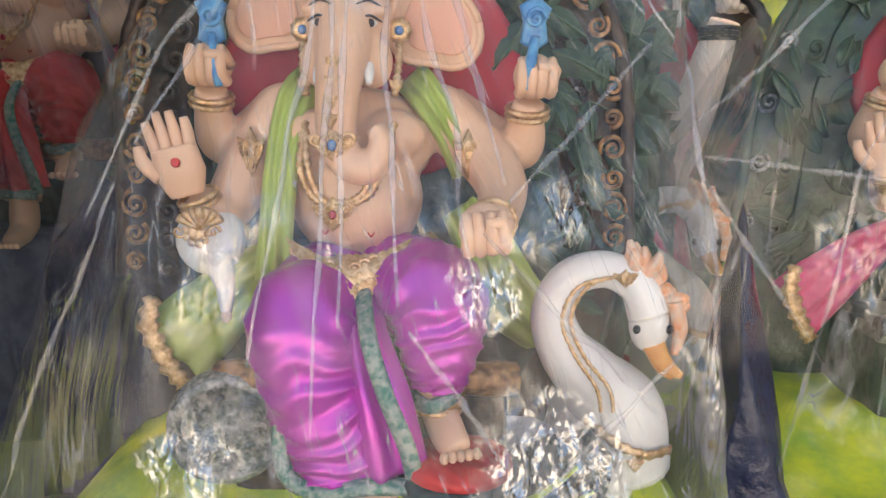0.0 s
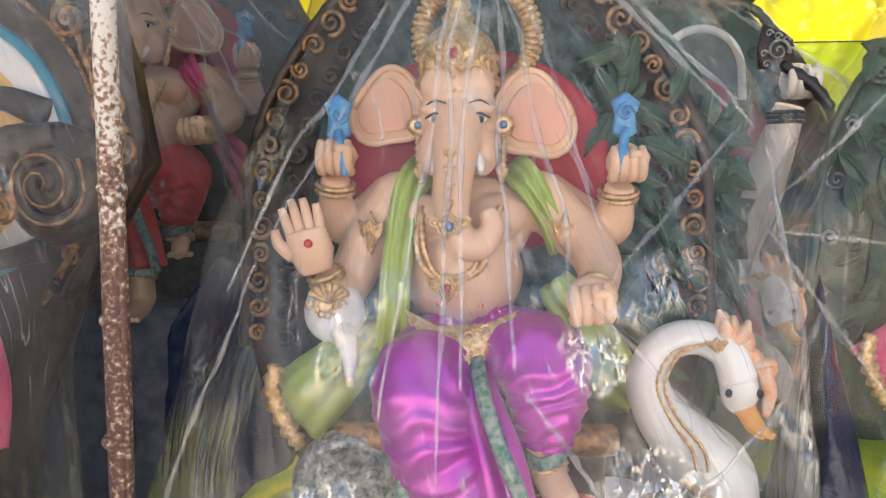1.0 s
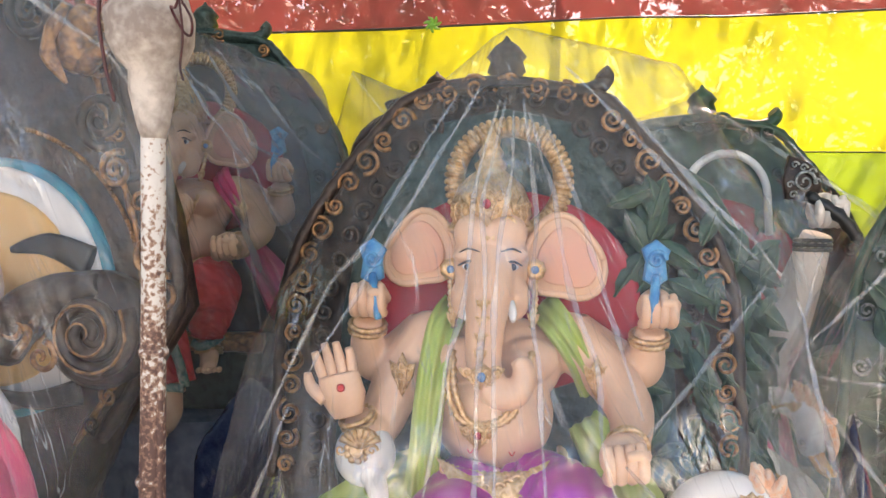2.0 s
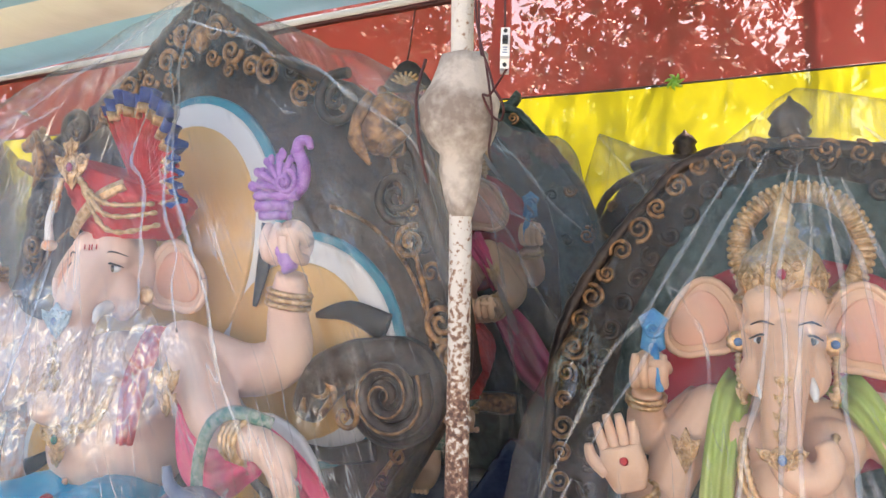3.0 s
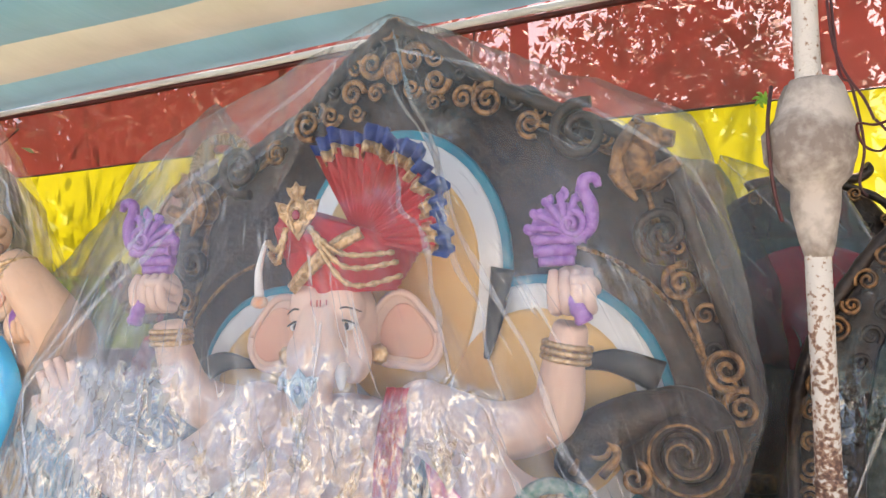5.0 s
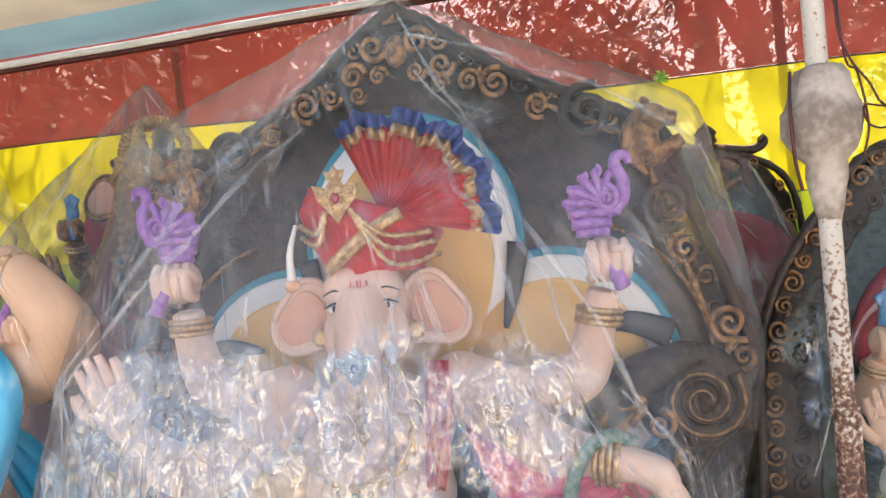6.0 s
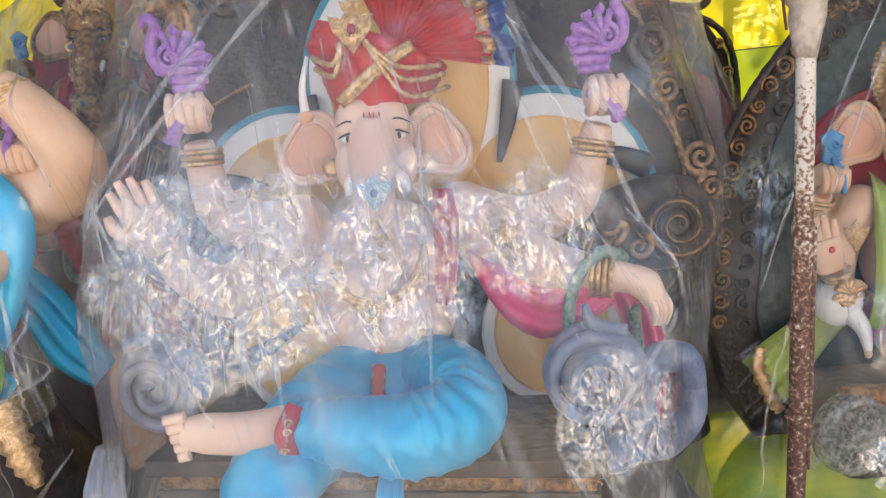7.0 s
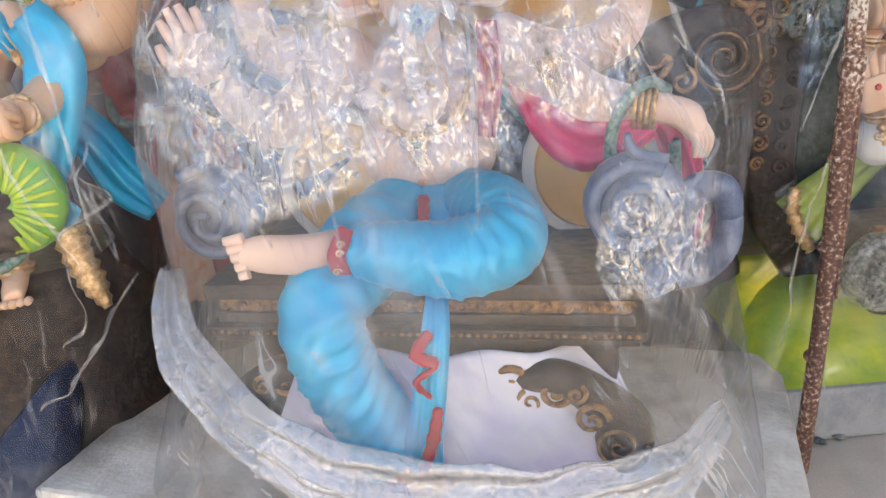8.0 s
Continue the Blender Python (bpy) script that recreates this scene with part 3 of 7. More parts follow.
def ceiling():
    """Stripes of pale blue and off-white sheet that run along the back wall, with a folded hem at the wall."""
    b = Builder()
    edges = [0.06, 0.62, 1.22, 1.95, 2.55, 3.15, 3.75]
    mats = [CEILBLUE, CEILWHITE, CEILBLUE, CEILWHITE, CEILBLUE, CEILWHITE]
    n = 60
    for (a, c), mat in zip(zip(edges, edges[1:]), mats):
        k = b.slot(mat)
        prev = None
        for i in range(n + 1):
            x = -11.6 + 16.4 * i / n
            row = []
            for s in range(5):
                d = a + (c - a) * s / 4
                z = 3.56 + 0.05 * noise.noise(Vector((x * 0.5, d * 1.2, 2))) - 0.03 * math.sin(math.pi * s / 4) + 0.015 * d
                row.append(b.bm.verts.new((x, back_y(x) - d + 0.02 * noise.noise(Vector((x, d, 5))), z)))
            if prev:
                for s in range(4):
                    f = b.bm.faces.new((prev[s], row[s], row[s + 1], prev[s + 1]))
                    f.material_index, f.smooth = k, True
            prev = row
    tagged(b.finish("ceiling"), "striped pale blue and white sheet ceiling", "ceiling", kind="structure")
    h = Builder()
    h.tube([(x / 2, back_y(x / 2) - 0.05, 3.52 + 0.025 * noise.noise(Vector((x * 0.4, 0, 1)))) for x in range(-23, 10)], 0.028, WHITE, n=7, steps=2, flat=0.5)
    h.tube([(x / 2, back_y(x / 2) - 0.03, 3.48 + 0.02 * noise.noise(Vector((x * 0.4, 0, 4)))) for x in range(-23, 10)], 0.022, POSTRED, n=7, steps=2)
    tagged(h.finish("trim_ceiling_hem"), "rolled white and dark red hem between ceiling and wall", "hem", kind="structure")


ceiling()


def wall_post(x):
    b = Builder()
    b.tube([(x, back_y(x) + 0.07, 0), (x + 0.01, back_y(x) + 0.07, 1.8), (x, back_y(x) + 0.07, 3.6)], 0.03, POSTRED, n=10)
    tagged(b.finish("wall_post"), "thin dark red steel post behind the tarpaulin", "post", "shed posts")


for px in (-7.3, -3.9, 0.12, 3.2):
    wall_post(px)


def pole():
    """The propped pole in front: worn white paint over rust, a plaster lump high up."""
    m = bpy.data.materials.new("peeling_white_paint_on_rust")
    m.use_nodes = True
    nt = m.node_tree
    bsdf = nt.nodes["Principled BSDF"]
    tc = nt.nodes.new("ShaderNodeTexCoord")
    sep = nt.nodes.new("ShaderNodeSeparateXYZ")
    nt.links.new(tc.outputs["Object"], sep.inputs[0])
    n1 = nt.nodes.new("ShaderNodeTexNoise")
    n1.inputs["Scale"].default_value, n1.inputs["Detail"].default_value = 85, 10
    nt.links.new(tc.outputs["Object"], n1.inputs["Vector"])
    n2 = nt.nodes.new("ShaderNodeTexNoise")
    n2.inputs["Scale"].default_value, n2.inputs["Detail"].default_value = 7, 5
    nt.links.new(tc.outputs["Object"], n2.inputs["Vector"])
    mr = nt.nodes.new("ShaderNodeMapRange")
    mr.inputs["From Min"].default_value, mr.inputs["From Max"].default_value = 1.85, 1.15
    mr.inputs["To Min"].default_value, mr.inputs["To Max"].default_value = -0.14, 0.15
    nt.links.new(sep.outputs["Z"], mr.inputs["Value"])
    a = nt.nodes.new("ShaderNodeMath")
    a.operation = "ADD"
    nt.links.new(n1.outputs["Fac"], a.inputs[0])
    nt.links.new(mr.outputs[0], a.inputs[1])
    c = nt.nodes.new("ShaderNodeMath")
    c.operation = "MULTIPLY_ADD"
    c.inputs[1].default_value = 0.16
    nt.links.new(n2.outputs["Fac"], c.inputs[0])
    nt.links.new(a.outputs[0], c.inputs[2])
    ramp = nt.nodes.new("ShaderNodeValToRGB")
    e = ramp.color_ramp.elements
    e[0].position, e[0].color = 0.54, (0.60, 0.55, 0.50, 1)
    e[1].position, e[1].color = 0.64, (0.27, 0.15, 0.10, 1)
    x = e.new(0.59)
    x.color = (0.42, 0.32, 0.25, 1)
    x = e.new(0.76)
    x.color = (0.10, 0.05, 0.04, 1)
    nt.links.new(c.outputs[0], ramp.inputs["Fac"])
    nt.links.new(ramp.outputs["Color"], bsdf.inputs["Base Color"])
    bp = nt.nodes.new("ShaderNodeBump")
    bp.inputs["Strength"].default_value, bp.inputs["Distance"].default_value = 0.8, 0.004
    nt.links.new(c.outputs[0], bp.inputs["Height"])
    nt.links.new(bp.outputs[0], bsdf.inputs["Normal"])
    bsdf.inputs["Roughness"].default_value = 0.7
    root = thing("prop_pole", "rusty pole with peeling white paint and plaster lump", "pole")
    b = Builder()
    b.tube([(-1.027, 1.45, 0.0), (-1.0, 1.45, 0.5), (-0.985, 1.45, 1.0), (-0.975, 1.45, 1.5), (-0.968, 1.45, 2.2), (-0.962, 1.45, 2.9), (-0.955, 1.45, 3.56)],
           [0.027, 0.026, 0.028, 0.0255, 0.0255, 0.025, 0.025], m, n=14, steps=8)
    for z in (0.42, 0.78, 1.05, 1.33):
        x = -1.027 + 0.052 * min(1, z / 1.4)
        b.lathe([(0.027, -0.012), (0.0315, -0.004), (0.0315, 0.004), (0.027, 0.012)], m, at=(x, 1.45, z), n=14)
    part("shaft", b, root)
    b = Builder()
    b.tube([(-0.972, 1.433, 0.62), (-0.962, 1.433, 0.95), (-0.955, 1.433, 1.34)], [0.006, 0.008, 0.007], m, n=8)
    part("side_rod", b, root, "thin rusty rod tied beside the shaft")
    b = Builder()
    prof = [(0.026, -0.20), (0.034, -0.17), (0.045, -0.10), (0.049, -0.06), (0.075, -0.035), (0.087, 0.0), (0.084, 0.05), (0.074, 0.10), (0.066, 0.14), (0.050, 0.165), (0.026, 0.17)]
    b.lathe(prof, PLASTER, at=(-0.97, 1.45, 1.985), n=28)
    for v in b.bm.verts:
        d = noise.noise(v.co * 11) * 0.024 + noise.noise(v.co * 34) * 0.008
        out = Vector((v.co.x + 0.97, v.co.y - 1.45, 0))
        if out.length > 0.027:
            v.co += out.normalized() * d
            v.co.z += 0.6 * d
    part("plaster_lump", b, root, "lump of rough pale plaster round the pole")
    return root


pole()


# ---- statues ----
def palm(b, c, mat, up=(0, 0, 1), side=1, s=1.0):
    """An open hand that faces the front."""
    u = Vector(up).normalized()
    r = Vector((0, -1, 0)).cross(u).normalized()
    c = Vector(c)
    b.tube([c - u * 0.085 * s, c - u * 0.03 * s, c + u * 0.035 * s], [0.040 * s, 0.062 * s, 0.056 * s], mat, n=12, flat=0.45)
    for i in range(4):
        o = (i - 1.5) * 0.027 * s
        ln = (0.075, 0.092, 0.088, 0.066)[i if side > 0 else 3 - i] * s
        base = c + r * o + u * 0.03 * s
        b.tube([base, base + u * ln * 0.5 + r * o * 0.1, base + u * ln + r * o * 0.15 + Vector((0, -0.004, 0))], [0.0155 * s, 0.0145 * s, 0.010 * s], mat, n=8, steps=3)
    t = c - u * 0.03 * s - r * side * 0.05 * s
    b.tube([t, t - r * side * 0.03 * s + u * 0.045 * s, t - r * side * 0.03 * s + u * 0.085 * s], [0.02 * s, 0.018 * s, 0.011 * s], mat, n=8, steps=3)


def fist(b, c, mat, s=1.0, axis=(1, 0, 0)):
    c, a = Vector(c), Vector(axis).normalized()
    b.ball(c + Vector((0, 0.015 * s, 0)), (0.058 * s, 0.045 * s, 0.062 * s), mat)
    v = Vector((0, -1, 0))
    w = a.cross(v).normalized()
    for i in range(4):
        p = c + a * ((i - 1.5) * 0.027 * s)
        b.tube([p + w * 0.045 * s, p + v * 0.045 * s + w * 0.035 * s, p + v * 0.058 * s - w * 0.01 * s, p + v * 0.035 * s - w * 0.045 * s], [0.017 * s, 0.017 * s, 0.016 * s, 0.012 * s], mat, n=8, steps=3)
    b.tube([c + a * 0.05 * s, c + a * 0.045 * s + v * 0.05 * s - w * 0.02 * s, c + v * 0.065 * s - w * 0.025 * s], [0.018 * s, 0.017 * s, 0.012 * s], mat, n=8, steps=3)


def bangle(b, c, r, mat, axis=(0, 0, 1), rows=2, thick=0.008):
    d = Vector(axis).normalized()
    s = d.orthogonal().normalized()
    t = d.cross(s)
    for q in range(rows):
        o = Vector(c) + d * (q - (rows - 1) / 2) * thick * 2.1
        b.tube([o + r * (math.cos(i * math.pi / 8) * s + math.sin(i * math.pi / 8) * t) for i in range(17)], thick, mat, n=7, steps=2, ripple=0.12)


def chain(b, pts, mat, r=0.006):
    b.tube(pts, r, mat, n=6, steps=9, ripple=0.28)


def flourish(b, c, s, mat, gem=None):
    """A cast jewel: petals and curls round a stone, facing the front."""
    for i in range(9):
        a = 2 * math.pi * i / 9
        b.ball((c[0] + s * 0.8 * math.cos(a), c[1], c[2] + s * 0.8 * math.sin(a)), (s * 0.32, s * 0.2, s * 0.32), mat, seg=8, rings=6)
    b.lathe([(s * 0.75, 0), (s * 0.7, s * 0.15), (s * 0.45, s * 0.22)], mat, at=(c[0], c[1] + 0.002, c[2]), rot=(90, 0, 0), n=16)
    if gem:
        b.ball((c[0], c[1] - s * 0.2, c[2]), (s * 0.36, s * 0.2, s * 0.42), gem, seg=10, rings=8)
    for g in (-1, 1):
        b.spiral((c[0] + g * s * 1.3, c[1], c[2] + s * 0.15), s * 0.5, 1.2, mat, r=s * 0.13, flip=g)


def ribbon(b, pts, widths, mat, thick=0.012, facing=(0, -1, 0), cross=9, wavy=0.01, across=None):
    """A broad cloth band along pts, with rolled folds."""
    pts = [Vector(p) for p in pts]
    n = len(pts)
    fine, w = [], []
    for i in range(n - 1):
        p0, p1, p2, p3 = pts[max(i - 1, 0)], pts[i], pts[i + 1], pts[min(i + 2, n - 1)]
        for s in range(6):
            t = s / 6
            fine.append(0.5 * ((2 * p1) + (p2 - p0) * t + (2 * p0 - 5 * p1 + 4 * p2 - p3) * t * t + (3 * p1 - p0 - 3 * p2 + p3) * t ** 3))
            w.append(widths[i] + (widths[i + 1] - widths[i]) * t)
    fine.append(pts[-1]), w.append(widths[-1])
    f0, k = Vector(facing), b.slot(mat)
    layers = []
    for side in (0, 1):
        rows = []
        for i, p in enumerate(fine):
            d = (fine[min(i + 1, len(fine) - 1)] - fine[max(i - 1, 0)]).normalized()
            a = Vector(across).normalized() if across else d.cross(f0).normalized()
            nrm = a.cross(d).normalized()
            row = []
            for j in range(cross):
                u = j / (cross - 1) * 2 - 1
                h = wavy * math.sin(u * 9 + i * 0.15) - 0.25 * w[i] * u * u * 0.4
                row.append(b.bm.verts.new(b.m @ (p + a * (u * w[i] / 2) + f0 * h + f0 * (thick if side else 0) * (1 - 0.8 * abs(u)))))
            rows.append(row)
        layers.append(rows)
    lo, hi = layers
    for rows, flip in ((lo, True), (hi, False)):
        for i in range(len(rows) - 1):
            for j in range(cross - 1):
                q = (rows[i][j], rows[i][j + 1], rows[i + 1][j + 1], rows[i + 1][j])
                f = b.bm.faces.new(q[::-1] if flip else q)
                f.material_index, f.smooth = k, True
    for i in range(len(lo) - 1):
        for j in (0, cross - 1):
            f = b.bm.faces.new((lo[i][j], lo[i + 1][j], hi[i + 1][j], hi[i][j]))
            f.material_index, f.smooth = k, True
    for i in (0, len(lo) - 1):
        for j in range(cross - 1):
            f = b.bm.faces.new((lo[i][j], lo[i][j + 1], hi[i][j + 1], hi[i][j]))
            f.material_index = k


def ear(b, c, s, skin, inner, g):
    """A broad ear with a rolled rim and a hollow."""
    c = Vector(c)
    out = []
    for i in range(28):
        a = 2 * math.pi * i / 28
        r = 1.0 + 0.12 * math.cos(2 * a + 0.6) - 0.10 * math.sin(3 * a)
        out.append((g * s * 0.92 * r * math.cos(a), s * 1.12 * r * math.sin(a)))
    b.plate(out if g > 0 else out[::-1], 0.03 * s / 0.13, skin, at=c, rot=(90, 0, 0), puff=-0.012)
    b.plate([(x * 0.74 + g * 0.01, y * 0.74) for x, y in (out if g > 0 else out[::-1])], 0.012, inner, at=c + Vector((0, -0.014, 0)), rot=(90, 0, 0), puff=-0.010)
    b.tube([c + Vector((x, -0.008, y)) for x, y in out + out[:1]], 0.011, skin, n=7, steps=1)


def filigree(b, c, w, h, mat, gem=None, rot=(90, 0, 0)):
    """A cast jewel of paired curls on a thin pierced plate, w wide and h high."""
    m0 = b.m
    b.m = m0 @ pose(c[0], c[1], c[2], rot[0] - 90, rot[1], rot[2])
    b.plate([(-0.5 * w, 0.30 * h), (-0.22 * w, 0.22 * h), (0, 0.5 * h), (0.22 * w, 0.22 * h), (0.5 * w, 0.30 * h), (0.40 * w, -0.02 * h), (0.22 * w, -0.22 * h), (0, -0.5 * h), (-0.22 * w, -0.22 * h), (-0.40 * w, -0.02 * h)], 0.008, mat, puff=0.004)
    for g in (-1, 1):
        b.spiral((g * 0.30 * w, -0.006, 0.16 * h), 0.14 * w, 1.5, mat, r=0.026 * w + 0.001, flip=g)
        b.spiral((g * 0.16 * w, -0.006, -0.12 * h), 0.11 * w, 1.4, mat, r=0.022 * w + 0.001, flip=-g)
        b.tube([(g * 0.05 * w, -0.008, 0.30 * h), (g * 0.20 * w, -0.010, 0.10 * h), (g * 0.08 * w, -0.008, -0.34 * h)], 0.018 * w + 0.001, mat, n=6, steps=4)
    for i in range(9):
        a = 2 * math.pi * i / 9
        b.ball((0.13 * w * math.cos(a), -0.009, 0.13 * w * math.sin(a)), 0.035 * w, mat, seg=7, rings=5)
    if gem:
        b.ball((0, -0.012, 0), (0.09 * w, 0.05 * w, 0.11 * w), gem, seg=12, rings=8)
    b.m = m0


def seated_figure(b, skin, cloth, shawl, crown=True, prop=BLUEAXE):
    """A seated, four-armed, elephant-headed plaster figure; its own middle is at x = 0, y = 0, the front towards -y."""
    hx = -0.025
    k = Builder(b.m)
    k.ball((-0.015, 0.05, 1.06), (0.172, 0.170, 0.165), skin, seg=28, rings=18)
    k.ball((0, 0.08, 1.20), (0.185, 0.13, 0.14), skin, seg=24, rings=14)
    for g in (-1, 1):
        k.ball((g * 0.09 - 0.01, -0.02, 1.225), (0.085, 0.060, 0.065), skin)
        k.ball((g * 0.20, 0.07, 1.27), (0.080, 0.078, 0.080), skin)
    # head
    k.ball((hx, 0.02, 1.49), (0.108, 0.115, 0.145), skin, seg=24, rings=16)
    for g in (-1, 1):
        k.ball((hx + g * 0.040, -0.045, 1.575), (0.062, 0.055, 0.06), skin)
        k.ball((hx + g * 0.060, -0.045, 1.40), (0.050, 0.05, 0.065), skin)
        k.ball((hx + g * 0.066, -0.062, 1.515), (0.040, 0.026, 0.018), skin)
    k.tube([(hx, -0.045, 1.49), (hx - 0.004, -0.105, 1.42), (hx - 0.012, -0.140, 1.33), (hx - 0.015, -0.150, 1.235), (hx + 0.015, -0.165, 1.17), (hx + 0.065, -0.170, 1.165), (hx + 0.092, -0.165, 1.215), (hx + 0.07, -0.16, 1.255)],
           [0.072, 0.063, 0.053, 0.047, 0.043, 0.038, 0.032, 0.022], skin, n=16, steps=7, ripple=0.012)
    # arms
    k.tube([(-0.20, 0.07, 1.27), (-0.285, 0.06, 1.15), (-0.335, 0.0, 1.04), (-0.36, -0.06, 1.035), (-0.385, -0.095, 1.075)], [0.080, 0.076, 0.066, 0.054, 0.042], skin, n=14)
    palm(b, (-0.425, -0.105, 1.165), skin, up=(-0.25, 0, 1), side=-1)
    k.tube([(-0.21, 0.12, 1.28), (-0.31, 0.14, 1.20), (-0.375, 0.10, 1.20), (-0.378, 0.05, 1.29), (-0.370, 0.02, 1.335)], [0.075, 0.07, 0.060, 0.046, 0.040], skin, n=14)
    fist(b, (-0.362, -0.005, 1.392), skin, s=0.9)
    k.tube([(0.20, 0.07, 1.27), (0.30, 0.05, 1.18), (0.350, -0.05, 1.11), (0.335, -0.18, 1.06), (0.31, -0.25, 1.045)], [0.080, 0.075, 0.066, 0.052, 0.043], skin, n=14)
    fist(b, (0.295, -0.305, 1.045), skin, s=0.95, axis=(1, 0, 0.1))
    k.tube([(0.21, 0.12, 1.28), (0.34, 0.13, 1.20), (0.410, 0.09, 1.19), (0.418, 0.04, 1.27), (0.422, 0.02, 1.31)], [0.075, 0.07, 0.062, 0.046, 0.040], skin, n=14)
    fist(b, (0.430, -0.005, 1.37), skin, s=0.9)
    # feet
    k.tube([(0.05, -0.30, 0.56), (0.055, -0.32, 0.46), (0.058, -0.335, 0.38)], [0.058, 0.050, 0.055], skin, n=12)
    k.tube([(0.058, -0.32, 0.37), (0.06, -0.39, 0.335), (0.062, -0.45, 0.325)], [0.052, 0.050, 0.034], skin, n=12, flat=0.75)
    k.tube([(0.19, -0.25, 0.66), (0.20, -0.265, 0.60)], [0.048, 0.046], skin, n=12)
    k.tube([(0.20, -0.255, 0.60), (0.222, -0.33, 0.578), (0.245, -0.39, 0.565)], [0.046, 0.045, 0.034], skin, n=12, flat=0.7)
    for i in range(5):
        b.ball((0.212 + 0.018 * i, -0.412 + 0.006 * i, 0.560), (0.011, 0.02, 0.012), skin, seg=8, rings=6)
        b.ball((0.026 + 0.018 * i, -0.475, 0.317), (0.011, 0.02, 0.012), skin, seg=8, rings=6)
    b.absorb_clay(k, skin, voxel=0.0085, soften=4)
    # face
    for g in (-1, 1):
        b.ball((hx + g * 0.060, -0.083, 1.487), (0.016, 0.009, 0.009), WHITE, seg=10, rings=8)
        b.ball((hx + g * 0.060, -0.089, 1.487), (0.010, 0.005, 0.010), BROWN, seg=10, rings=8)
        b.tube([(hx + g * 0.036, -0.090, 1.497), (hx + g * 0.060, -0.096, 1.503), (hx + g * 0.086, -0.080, 1.490)], [0.002, 0.0035, 0.002], BLACK, n=6)
        b.tube([(hx + g * 0.028, -0.098, 1.528), (hx + g * 0.060, -0.094, 1.536), (hx + g * 0.094, -0.066, 1.518)], [0.0015, 0.003, 0.0015], BROWN, n=6)
        b.tube([(hx + g * 0.050, -0.085, 1.395), (hx + g * 0.058, -0.125, 1.372), (hx + g * 0.060, -0.148, 1.350)], [0.016, 0.013, 0.006], WHITE, n=8)
    ear(b, (-0.222, 0.07, 1.525), 0.100, skin, PINKEAR, -1)
    ear(b, (0.180, 0.07, 1.500), 0.112, skin, PINKEAR, 1)
    for x in (-0.135, 0.098):
        b.lathe([(0.028, 0), (0.030, 0.008), (0.018, 0.014)], GOLD, at=(x, 0.0, 1.475), rot=(90, 0, 0), n=18, lobes=9, depth=0.06)
        b.ball((x, -0.014, 1.475), (0.012, 0.008, 0.012), SKYGEM, seg=10, rings=6)
        chain(b, [(x, -0.01, 1.445), (x * 0.98, -0.04, 1.38), (x * 0.9, -0.065, 1.32)], GOLD, 0.009)
        filigree(b, (x * 0.94, -0.055, 1.345), 0.036, 0.055, GOLD)
    if crown:
        b.lathe([(0.105, 0.0), (0.113, 0.012), (0.105, 0.026), (0.112, 0.040), (0.108, 0.075), (0.090, 0.120), (0.060, 0.150), (0.040, 0.165), (0.046, 0.182), (0.030, 0.198), (0.036, 0.215), (0.024, 0.235), (0.028, 0.25), (0.012, 0.27), (0.004, 0.285)],
                GOLD, at=(hx, 0.03, 1.585), n=40, lobes=20, depth=0.022)
        filigree(b, (hx - 0.01, -0.092, 1.655), 0.125, 0.125, GOLD, GEM)
        for g in (-1, 1):
            filigree(b, (hx + g * 0.082, -0.045, 1.635), 0.075, 0.085, GOLD, rot=(90, 0, g * 45))
            b.spiral((hx + g * 0.045, -0.080, 1.600), 0.022, 1.4, GOLD, r=0.006, flip=g)
        b.tube([(hx + 0.110 * math.cos(a), 0.03 + 0.112 * math.sin(a), 1.588 - 0.022 * max(0.0, -math.sin(a)) ** 3) for a in (i * math.pi / 12 for i in range(25))], 0.010, GOLD, n=8, steps=3, ripple=0.25)
        # the ring of the halo: a fluted hoop between two bead rows
        cx, cz, rr = 0.026, 1.722, 0.152
        b.tube([(cx + rr * math.cos(i * math.pi / 16), 0.09, cz + rr * math.sin(i * math.pi / 16)) for i in range(33)], 0.026, GOLD, n=10, steps=2, flat=0.6)
        for i in range(56):
            a = 2 * math.pi * i / 56
            ca, sa = math.cos(a), math.sin(a)
            b.tube([(cx + (rr - 0.020) * ca, 0.072, cz + (rr - 0.020) * sa), (cx + (rr + 0.022) * ca, 0.072, cz + (rr + 0.022) * sa)], [0.005, 0.008], GOLD, n=5, steps=1)
            b.ball((cx + (rr + 0.026) * ca, 0.085, cz + (rr + 0.026) * sa), 0.009, GOLD, seg=6, rings=5)
    b.lathe([(0.012, 0), (0.008, 0.004)], RED, at=(-0.42, -0.135, 1.165), rot=(90, 0, 0), n=10)
    bangle(b, (-0.382, -0.09, 1.072), 0.046, GOLD, axis=(-0.35, -0.3, 1))
    bangle(b, (-0.375, 0.035, 1.305), 0.050, GOLD, axis=(0.1, -0.3, 1))
    bangle(b, (0.318, -0.23, 1.048), 0.050, GOLD, axis=(-0.1, 1, 0))
    bangle(b, (0.419, 0.035, 1.282), 0.050, GOLD, axis=(0, -0.3, 1))
    for x, g in ((-0.352, -1), (0.425, 1)):
        b.plate([(-0.035, 0.0), (-0.028, 0.05), (-0.040, 0.085), (0, 0.11), (0.040, 0.08), (0.026, 0.05), (0.032, 0.0), (0, -0.02)], 0.022, prop, at=(x, -0.01, 1.45), rot=(90, 0, g * 10), puff=0.006)
        b.spiral((x, -0.026, 1.505), 0.026, 1.5, prop, r=0.007, flip=g)
        b.tube([(x, -0.02, 1.46), (x - g * 0.012, -0.055, 1.40), (x - g * 0.02, -0.05, 1.34)], [0.012, 0.014, 0.010], prop, n=8)
